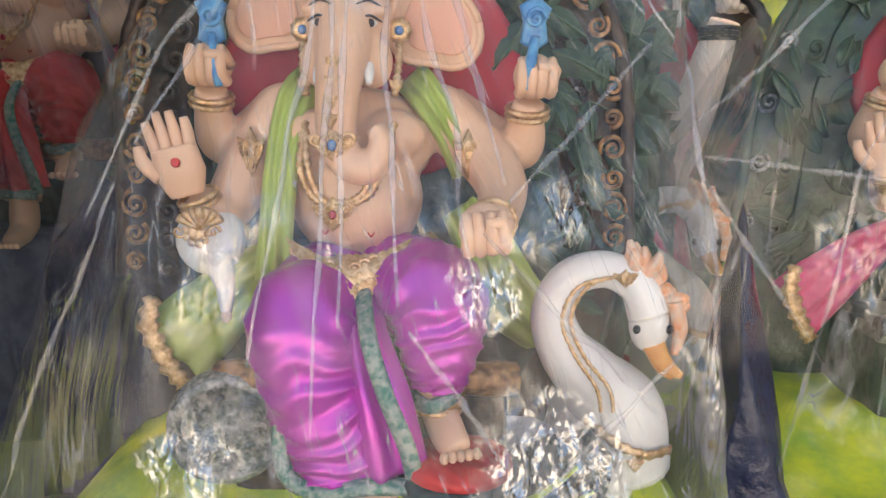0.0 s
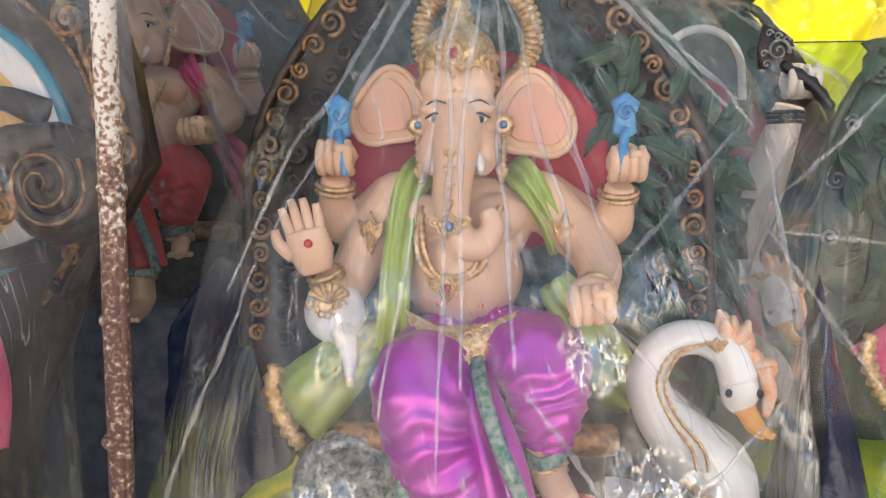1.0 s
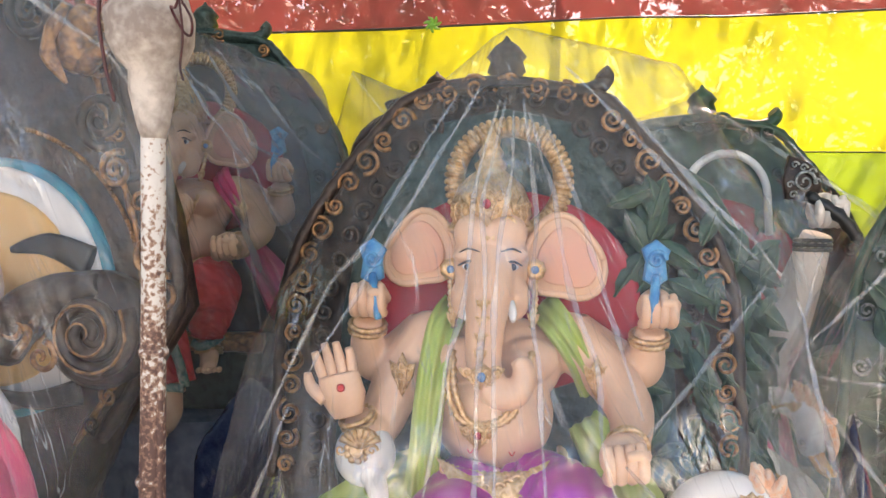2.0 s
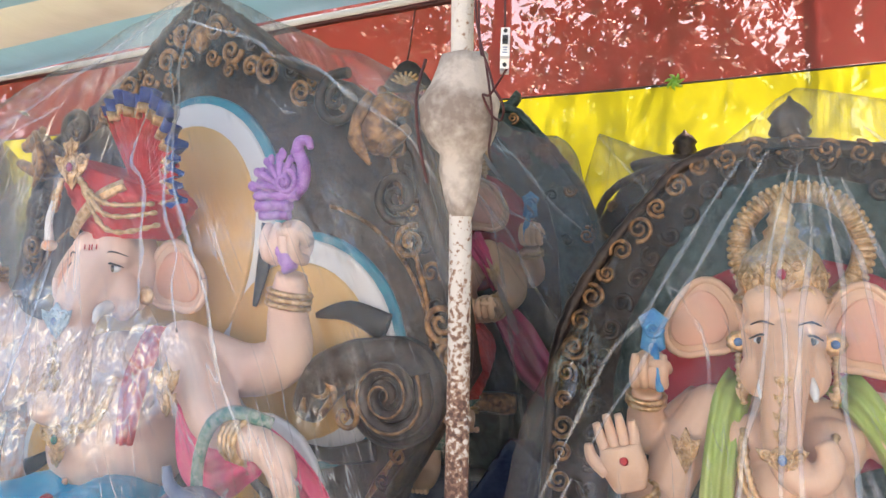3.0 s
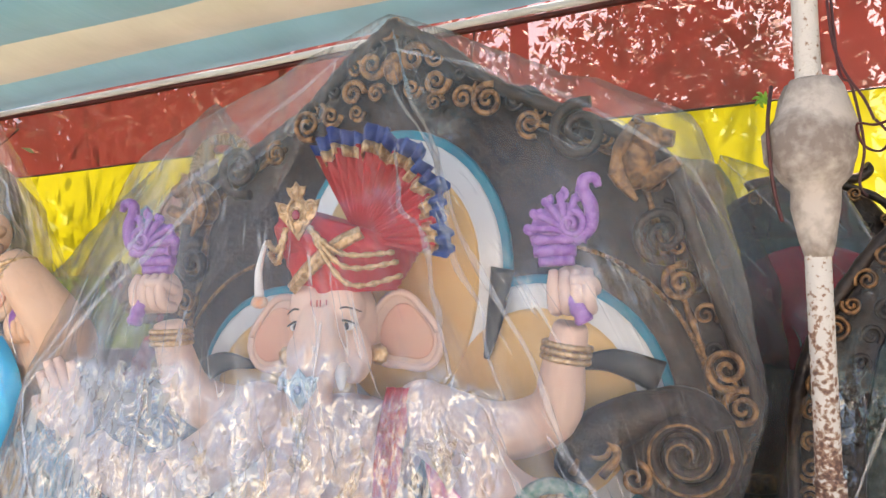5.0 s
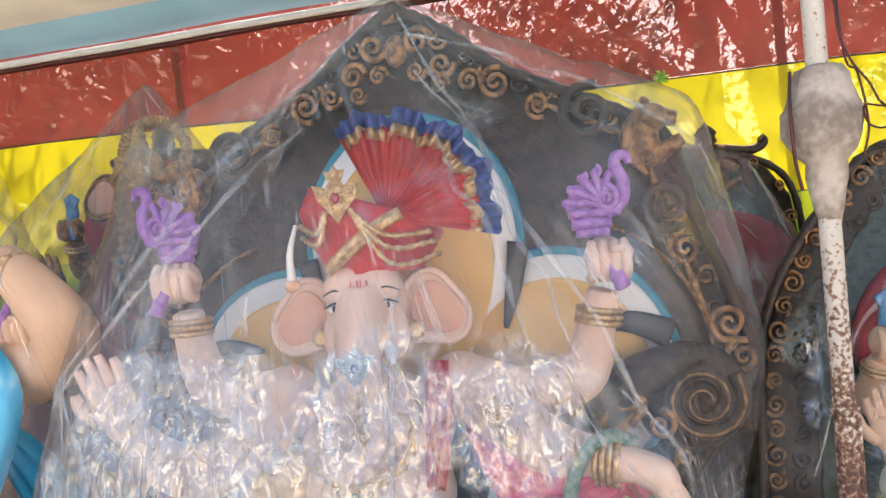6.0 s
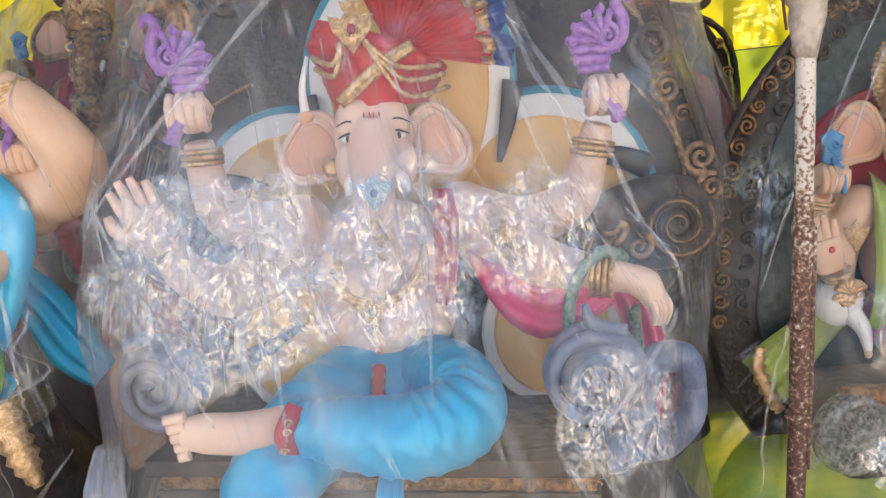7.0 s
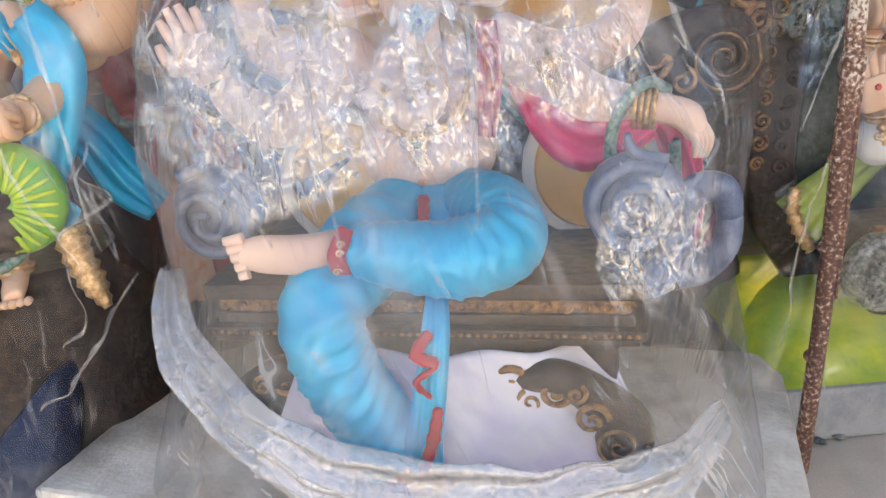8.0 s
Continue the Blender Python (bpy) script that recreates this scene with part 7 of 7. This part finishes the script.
def leaf_fan():
    root = thing("leaf_cushion", "round lime green leaf-veined cushion at the statue's knee", "cushion")
    b = Builder(pose(-3.34, 1.45, 1.145))
    b.lathe([(0.05, 0.06), (0.15, 0.05), (0.165, 0.0), (0.15, -0.03), (0.06, -0.05), (0.003, -0.055)], GREENPAINT, rot=(-90, 0, 0), n=32)
    part("disc", b, root)
    for i in range(26):
        b = Builder(pose(-3.34, 1.45, 1.145))
        a = 2 * math.pi * i / 26
        b.tube([(0.04 * math.cos(a), -0.05, 0.04 * math.sin(a)), (0.10 * math.cos(a + 0.1), -0.047, 0.10 * math.sin(a + 0.1)), (0.152 * math.cos(a + 0.12), -0.03, 0.152 * math.sin(a + 0.12))], [0.006, 0.008, 0.004], YELLOWGREEN, n=6, steps=3)
        part("vein", b, root)
    return root


leaf_fan()


def rock_base(name, x0, x1, y0, y1, h, mat, label):
    b = Builder()
    n = 30
    prof = []
    for q in range(9):
        t = q / 8
        prof.append((1.0 - 0.25 * t ** 2 + 0.06 * math.sin(t * 9), t))
    cx, cy = (x0 + x1) / 2, (y0 + y1) / 2
    k, prev = b.slot(mat), None
    for r, t in prof:
        ring = []
        for j in range(n):
            a = 2 * math.pi * j / n
            p = Vector((cx + r * (x1 - x0) / 2 * math.cos(a), cy + r * (y1 - y0) / 2 * math.sin(a), h * t))
            p += Vector((math.cos(a), math.sin(a), 0)) * 0.05 * noise.noise(p * 6)
            ring.append(b.bm.verts.new(p))
        if prev:
            for j in range(n):
                f = b.bm.faces.new((prev[j], prev[(j + 1) % n], ring[(j + 1) % n], ring[j]))
                f.material_index, f.smooth = k, True
        prev = ring
    f = b.bm.faces.new(prev)
    f.material_index = k
    return tagged(b.finish(name), label, "base")


rock_base("carved_rock_base", -4.25, -3.22, 1.62, 2.5, 0.80, BROWN, "dark brown carved rock base under the blue-sashed statue")
cover("plastic_cover", [(-3.6, 1.95, 2.56), (-3.16, 1.50, 2.10), (-2.93, 1.60, 1.70), (-3.30, 1.85, 2.25), (-3.04, 1.36, 1.15), (-3.08, 1.48, 0.72), (-3.44, 1.46, 0.42), (-3.55, 1.44, 0.03), (-4.4, 1.4, 0.03), (-4.4, 2.5, 0.03), (-3.3, 2.45, 0.03), (-4.3, 1.9, 2.0), (-4.3, 1.5, 1.3), (-3.15, 2.3, 1.2)],
      FILMDARK, (-3.6, 1.95, 2.56), "clear crumpled polythene bag over the blue-sashed statue", folds=0.022, seed=41,
      creases=[((-3.5, 1.8, 2.45), (-3.0, 1.5, 1.6)), ((-3.2, 1.5, 2.0), (-3.08, 1.36, 1.0)), ((-3.06, 1.4, 1.3), (-3.3, 1.5, 0.60)), ((-3.4, 1.3, 1.6), (-3.15, 1.3, 0.9)), ((-3.05, 1.45, 0.9), (-3.4, 1.5, 0.5))])

# ---- statues further back ----
FM = pose(-3.36, 3.10, 0.66)
simple_idol(FM, BRONZE, RED, CRIMSON, "dark bronze and red statue with tall crown", BROWN, "dark carved throne back of the bronze statue", half=[(0.40, 0.30), (0.46, 0.8), (0.40, 1.3), (0.30, 1.6), (0.0, 1.75)], panel=BROWN, rolls=5)
rock_base("carved_rock_base", -3.95, -2.85, 2.6, 3.6, 0.98, BROWN, "dark brown stand under the bronze statue")
cover("plastic_cover", [(-3.31, 3.1, 2.72), (-3.52, 3.0, 2.45), (-3.10, 3.0, 2.45), (-3.95, 2.9, 1.9), (-2.75, 2.75, 1.9), (-2.75, 2.6, 0.4), (-4.0, 2.5, 0.4), (-4.0, 2.5, 0.03), (-2.75, 2.5, 0.03), (-4.0, 3.7, 0.03), (-2.7, 3.7, 0.03), (-3.8, 3.5, 1.9), (-2.8, 3.5, 1.9), (-4.5, 2.8, 1.5)],
      FILMGREY, (-3.31, 3.1, 2.72), "grey polythene sheet over the bronze statue", folds=0.018, seed=51,
      creases=[((-3.31, 3.0, 2.70), (-2.78, 2.8, 1.95)), ((-3.3, 2.95, 2.65), (-2.95, 2.7, 1.4)), ((-3.4, 3.0, 2.6), (-3.9, 2.85, 1.9))])


def orange_bundle():
    b = Builder()
    b.ball((-3.10, 2.45, 0.85), (0.20, 0.16, 0.42), RED, seg=22, rings=14)
    ribbon(b, [(-3.12, 2.30, 1.25), (-3.13, 2.27, 1.0), (-3.16, 2.27, 0.72), (-3.15, 2.30, 0.45)], [0.10, 0.16, 0.18, 0.16], ORANGE, wavy=0.02)
    b.tube([(-3.22, 2.32, 1.25), (-3.12, 2.27, 1.20), (-3.02, 2.32, 1.24)], 0.022, GOLD, n=8, ripple=0.2)
    b.tube([(-3.22, 2.34, 1.42), (-3.12, 2.28, 1.38), (-3.02, 2.34, 1.42)], 0.022, GOLD, n=8, ripple=0.2)
    b.ball((-3.12, 2.45, 1.36), (0.15, 0.13, 0.16), BROWN, seg=18, rings=12)
    b.lathe([(0.16, 0.0), (0.18, 0.1), (0.17, 0.45)], BROWN, at=(-3.10, 2.45, 0.0), n=20)
    return tagged(b.finish("draped_statue"), "small dark statue with red-orange robe and gold bands", "statue", "plaster statues")


orange_bundle()

GM = pose(-1.62, 3.22, 0.45)
simple_idol(GM, SKIN, RED, PINK, "peach statue with red robe under a grey sheet", FOREST, "dark green carved throne under a grey sheet", panel=BROWN, rolls=7)
rock_base("carved_rock_base", -2.3, -0.95, 2.75, 3.75, 0.78, SLATE, "dark slate base under the red-robed statue")


def black_fan_crest():
    b = Builder()
    b.plate([(-0.14, -0.04), (-0.09, 0.03), (-0.04, 0.085), (0.0, 0.10), (0.04, 0.085), (0.09, 0.03), (0.14, -0.04), (0.0, -0.06)], 0.03, BLACK, at=(-1.80, 3.24, 2.56))
    for i in range(7):
        a = math.radians(30 + 20 * i)
        b.tube([(-1.80, 3.215, 2.535), (-1.80 + 0.05 * math.cos(a), 3.212, 2.535 + 0.04 * math.sin(a)), (-1.80 + 0.085 * math.cos(a), 3.215, 2.535 + 0.065 * math.sin(a))], [0.004, 0.009, 0.006], GOLD, n=6)
    return tagged(b.finish("fan_crest"), "black fan-shaped crest with gold rays", "crest")


black_fan_crest()
cover("plastic_cover", [(-1.80, 3.22, 2.52), (-2.35, 3.2, 2.3), (-1.45, 3.1, 2.38), (-1.00, 3.05, 2.20), (-0.80, 2.95, 1.75), (-0.86, 2.85, 1.0), (-0.85, 2.7, 0.03), (-2.4, 2.7, 0.03), (-2.4, 3.0, 1.5), (-0.8, 3.75, 0.03), (-2.4, 3.75, 0.03), (-1.0, 3.6, 1.9), (-2.3, 3.6, 1.9), (-1.6, 2.75, 1.2)],
      FILMGREY, (-1.80, 3.22, 2.52), "grey polythene sheet over the red-robed statue", folds=0.02, seed=61,
      creases=[((-1.8, 3.2, 2.50), (-1.05, 3.0, 1.70)), ((-1.7, 3.1, 2.42), (-0.90, 2.9, 1.30)), ((-1.45, 3.05, 2.36), (-0.86, 2.9, 1.75)), ((-1.3, 2.9, 1.9), (-1.1, 2.75, 0.9))])

HM = pose(-0.55, 3.62, 0.18)


def back_throne():
    root = carved_throne("carved_throne", HM, BROWN, BRONZE, FOREST, "dark carved throne with small bronze lion near the back wall", [(0.40, 0.0), (0.50, 0.8), (0.46, 1.4), (0.42, 1.75), (0.30, 1.92), (0.0, 2.04)], BROWN, 8)
    b = Builder(HM)
    lion(b, (0.02, 0.18, 1.86), 1, s=1.1)
    part("lion_finial", b, root, "bronze lion finial")
    b = Builder(HM)
    b.box((-0.45, -0.1, -0.18), (0.45, 0.35, 0.32), SLATE, bevel=0.03)
    part("stand", b, root)


back_throne()
cover("plastic_cover", [(-0.95, 3.62, 2.34), (-0.42, 3.6, 2.14), (-0.18, 3.55, 1.6), (-0.15, 3.4, 0.03), (-1.1, 3.4, 0.03), (-1.1, 4.1, 0.03), (-0.1, 4.1, 0.03), (-1.1, 3.8, 2.0), (-0.3, 3.9, 1.8), (-0.6, 3.35, 1.2)],
      FILMGREY, (-0.95, 3.62, 2.34), "grey polythene sheet over the back throne", folds=0.02, seed=71,
      creases=[((-0.95, 3.6, 2.32), (-0.45, 3.5, 1.7)), ((-0.42, 3.58, 2.12), (-0.2, 3.5, 1.5))])


def wrapped_figure():
    b = Builder()
    b.lathe([(0.34, 0.0), (0.36, 0.6), (0.33, 1.3), (0.30, 1.9), (0.28, 2.3), (0.24, 2.55), (0.17, 2.75), (0.06, 2.86), (0.01, 2.88)], BLACK, at=(-6.2, 4.65, 0.0), n=24, lobes=5, depth=0.04)
    return tagged(b.finish("dark_bundle"), "tall dark bundle standing near the back wall", "bundle")


wrapped_figure()
cover("plastic_cover", [(-6.2, 4.6, 3.0), (-6.45, 4.5, 2.75), (-5.95, 4.5, 2.75), (-6.7, 4.4, 1.5), (-5.7, 4.4, 1.5), (-6.75, 4.2, 0.03), (-5.65, 4.2, 0.03), (-6.7, 5.05, 0.03), (-5.7, 5.0, 0.03), (-6.5, 4.95, 2.5), (-5.9, 4.9, 2.5)],
      FILMGREY, (-6.2, 4.6, 3.0), "clear polythene wrapped round the dark bundle", folds=0.015, seed=81)


def dark_sheet(points, label, seed):
    ob = cover("crumpled_sheet", points, DARKBAG, max(points, key=lambda p: p[2]), label, folds=0.03, seed=seed, group="dark sheets")
    ob["category"] = "sheet"
    return ob


dark_sheet([(-1.15, 2.6, 1.05), (-0.92, 2.5, 0.9), (-1.30, 2.5, 0.8), (-0.85, 2.35, 0.03), (-1.30, 2.3, 0.03), (-0.9, 2.9, 0.03), (-1.35, 2.9, 0.03), (-1.1, 2.8, 1.0)], "crumpled dark blue plastic sheet between the statues", 91)
dark_sheet([(-3.62, 1.50, 0.30), (-3.45, 1.66, 0.52), (-3.95, 1.35, 0.03), (-3.50, 1.36, 0.03), (-3.42, 1.50, 0.03), (-3.42, 1.85, 0.50), (-3.9, 1.7, 0.03)], "dark blue plastic sheet on the floor by the slab", 92)
dark_sheet([(0.78, 2.0, 0.65), (0.70, 1.95, 0.03), (0.95, 1.9, 0.03), (0.72, 2.5, 0.03), (0.98, 2.5, 0.03), (0.86, 2.3, 1.05)], "crumpled dark polythene between the bases", 93)


# ---- breaker, wires, knot, scraps ----
def breaker():
    root = thing("circuit_breaker", "white single-pole circuit breaker hanging on its wires", "circuit breaker")
    m = pose(-0.822, 1.265, 2.105, 0, 2, 14)
    b = Builder(m)
    b.box((-0.009, 0.0, -0.041), (0.009, 0.05, 0.041), SWITCH, bevel=0.0015)
    b.box((-0.009, -0.018, -0.022), (0.009, 0.0, 0.022), SWITCH, bevel=0.0015)
    part("case", b, root)
    b = Builder(m)
    b.box((-0.0055, -0.021, 0.002), (0.0055, -0.016, 0.020), BLACK, bevel=0.001)
    b.box((-0.004, -0.031, 0.010), (0.004, -0.018, 0.017), BLACK, bevel=0.001)
    part("toggle", b, root, "black toggle")
    for z in (0.034, -0.034):
        b = Builder(m)
        b.lathe([(0.0042, 0), (0.0042, 0.002), (0.001, 0.0025)], BLACK, at=(0, -0.001, z), rot=(90, 0, 0), n=12)
        part("screw", b, root, "dark terminal screw")
    for z, w in ((-0.004, 0.009), (-0.009, 0.007), (-0.014, 0.010)):
        b = Builder(m)
        b.box((-w / 2, -0.0192, z - 0.001), (w / 2, -0.0182, z + 0.001), SLATE, bevel=0)
        part("print_bar", b, root, "faint grey print")
    return root


breaker()


def wire(pts, label, mat=WIRE, r=0.0028):
    b = Builder()
    b.tube(pts, r, mat, n=6, steps=8)
    tagged(b.finish("wire"), label, "wire", "loose wires")


wire([(-0.822, 1.265, 2.146), (-0.825, 1.28, 2.4), (-0.83, 1.30, 2.9), (-0.82, 1.3, 3.57)], "thin wire from the ceiling to the breaker")
wire([(-0.82, 1.27, 2.064), (-0.845, 1.29, 2.04), (-0.875, 1.34, 2.03), (-0.90, 1.38, 2.04), (-0.885, 1.40, 2.00), (-0.86, 1.38, 1.985), (-0.85, 1.36, 2.01), (-0.87, 1.37, 2.045)], "looped dark wire between breaker and pole")
wire([(-0.945, 1.425, 3.5), (-0.935, 1.42, 2.8), (-0.93, 1.42, 2.3), (-0.915, 1.41, 2.17), (-0.885, 1.38, 2.09), (-0.872, 1.37, 2.045)], "dark wire running down the pole")
wire([(-0.94, 1.43, 3.5), (-0.925, 1.425, 2.7), (-0.92, 1.42, 2.2), (-0.90, 1.40, 2.12), (-0.885, 1.40, 2.0), (-0.895, 1.41, 1.93), (-0.885, 1.40, 1.90)], "second dark wire with a frayed end")
wire([(-1.045, 1.42, 2.14), (-1.06, 1.40, 2.05), (-1.055, 1.41, 1.94), (-1.04, 1.42, 1.86)], "dark fibre cord hanging at the plaster lump", r=0.004)
wire([(-7.4, back_y(-7.4) - 0.06, 3.45), (-7.38, back_y(-7.4) - 0.06, 3.2), (-7.1, back_y(-7.1) - 0.06, 3.22), (-6.8, back_y(-6.8) - 0.06, 3.35)], "dark cord on the red tarpaulin", r=0.006)
wire([(-2.35, back_y(-2.35) - 0.06, 3.45), (-2.4, back_y(-2.4) - 0.06, 3.15), (-2.46, back_y(-2.46) - 0.06, 2.95)], "dark cord hanging on the red tarpaulin", r=0.006)


def knot():
    b = Builder()
    x = -0.62
    c = Vector((x, back_y(x) - 0.05, seam_red(x)))
    b.ball(c, (0.025, 0.02, 0.022), GREENPAINT, seg=10, rings=8)
    for i in range(7):
        a = i * 0.9
        b.tube([c, c + Vector((0.03 * math.cos(a), -0.02, 0.03 * math.sin(a))), c + Vector((0.055 * math.cos(a + 0.3), -0.015, 0.05 * math.sin(a + 0.3)))], [0.009, 0.011, 0.003], GREENPAINT, n=6, flat=0.4)
    tagged(b.finish("tie_knot"), "green string knot on the tarpaulin seam", "knot")


knot()


def scrap(x, y, s, mat, label, seed):
    b = Builder()
    pts = [(s * (1 + 0.4 * noise.noise(Vector((i, seed, 0)))) * math.cos(i * math.pi / 4), s * 0.6 * (1 + 0.4 * noise.noise(Vector((i, seed, 4)))) * math.sin(i * math.pi / 4)) for i in range(8)]
    b.plate(pts, 0.012, mat, at=(x, y, 0.012), rot=(6, 4, seed * 40), puff=0.01)
    tagged(b.finish("floor_scrap"), label, "scrap", "floor scraps")


scrap(-1.10, 1.50, 0.022, EMERALD, "small crumpled green plastic scrap on the floor", 1)
scrap(-0.82, 1.62, 0.05, SILVER, "crumpled clear plastic scrap on the floor", 2)
scrap(-0.90, 1.58, 0.03, SILVER, "torn polythene scrap on the floor", 3)
scrap(-1.28, 1.62, 0.035, FOREST, "dark leaf-like scrap by the base", 4)


# ---- trees behind the tarpaulin ----
def tree(x, y, h, seed, lean=0.0, limbs=7, crown_r=2.2, leaves=2600, low=0.35):
    rnd = random.Random(seed)
    root = thing("tree", "broad leafy tree standing behind the tarpaulin wall", "tree", "trees behind the shed")
    b = Builder(pose(x, y, 0))
    b.tube([(0, 0, 0), (0.1 + lean * 0.3, 0, h * 0.25), (lean * 0.7, 0.1, h * 0.55), (lean, 0, h)], [0.26, 0.20, 0.14, 0.04], BARK, n=10)
    tips = []
    for i in range(limbs):
        a = rnd.uniform(0, 6.28)
        z0 = h * rnd.uniform(0.22, 0.6)
        base = Vector((lean * 0.6 * z0 / h, 0, z0))
        tip = base + Vector((math.cos(a), 0.7 * math.sin(a), rnd.uniform(0.4, 1.0))) * crown_r * rnd.uniform(0.6, 1.0)
        mid = base.lerp(tip, 0.5) + Vector((0, 0, -0.15))
        b.tube([base, mid, tip], [0.11, 0.075, 0.025], BARK, n=8)
        tips += [mid, tip]
        for _ in range(2):
            t2 = tip + Vector((rnd.uniform(-1, 1), rnd.uniform(-0.8, 0.8), rnd.uniform(-0.3, 0.9))) * 0.7
            b.tube([mid.lerp(tip, 0.6), t2], [0.04, 0.012], BARK, n=6)
            tips.append(t2)
    part("trunk", b, root)
    verts, faces = [], []
    for i in range(leaves):
        c = rnd.choice(tips) + Vector((rnd.gauss(0, 0.42), rnd.gauss(0, 0.42), rnd.gauss(0, 0.36)))
        if c.z < h * low * 0.5:
            continue
        u = Vector((rnd.uniform(-1, 1), rnd.uniform(-1, 1), rnd.uniform(-1, 1))).normalized()
        w = u.orthogonal().normalized()
        s = rnd.uniform(0.045, 0.10)
        k = len(verts)
        verts += [c - u * s, c + w * s * 0.45, c + u * s, c - w * s * 0.45]
        faces.append((k, k + 1, k + 2, k + 3))
    mesh = bpy.data.meshes.new("crown")
    mesh.from_pydata([tuple(v + Vector((x, y, 0))) for v in verts], [], faces)
    mesh.materials.append(LEAF)
    crown = new("crown", mesh)
    crown.parent = root
    tagged(crown, "many small dark green leaves", kind="stuff")
    return root


tree(1.6, 7.2, 5.5, 5, lean=-0.8, limbs=9, crown_r=2.0, leaves=2600)
tree(0.4, 8.0, 6.5, 8, lean=0.5, limbs=8, crown_r=2.2, leaves=3400)
tree(-2.8, 7.6, 5.6, 11, lean=0.4, limbs=12, crown_r=2.3, leaves=14000)
tree(-5.6, 8.2, 5.8, 14, lean=-0.3, limbs=12, crown_r=2.3, leaves=13000)
tree(-9.0, 8.8, 6.0, 17, lean=0.3, limbs=10, crown_r=2.4, leaves=8000)
tree(4.2, 8.0, 6.0, 20, lean=-0.4, limbs=9, crown_r=2.2, leaves=6000)


def hedge():
    rnd = random.Random(4)
    verts, faces = [], []
    for i in range(9000):
        x = rnd.uniform(-13, 7)
        c = Vector((x, back_y(x) + 2.2 + rnd.gauss(0, 0.35), abs(rnd.gauss(0, 0.9)) + 0.05))
        u = Vector((rnd.uniform(-1, 1), rnd.uniform(-1, 1), rnd.uniform(-1, 1))).normalized()
        w = u.orthogonal().normalized()
        s = rnd.uniform(0.06, 0.12)
        k = len(verts)
        verts += [c - u * s, c + w * s * 0.5, c + u * s, c - w * s * 0.5]
        faces.append((k, k + 1, k + 2, k + 3))
    mesh = bpy.data.meshes.new("hedge")
    mesh.from_pydata([tuple(v) for v in verts], [], faces)
    mesh.materials.append(LEAF)
    tagged(new("hedge", mesh), "dense low undergrowth behind the tarpaulin", "hedge", kind="stuff")


hedge()
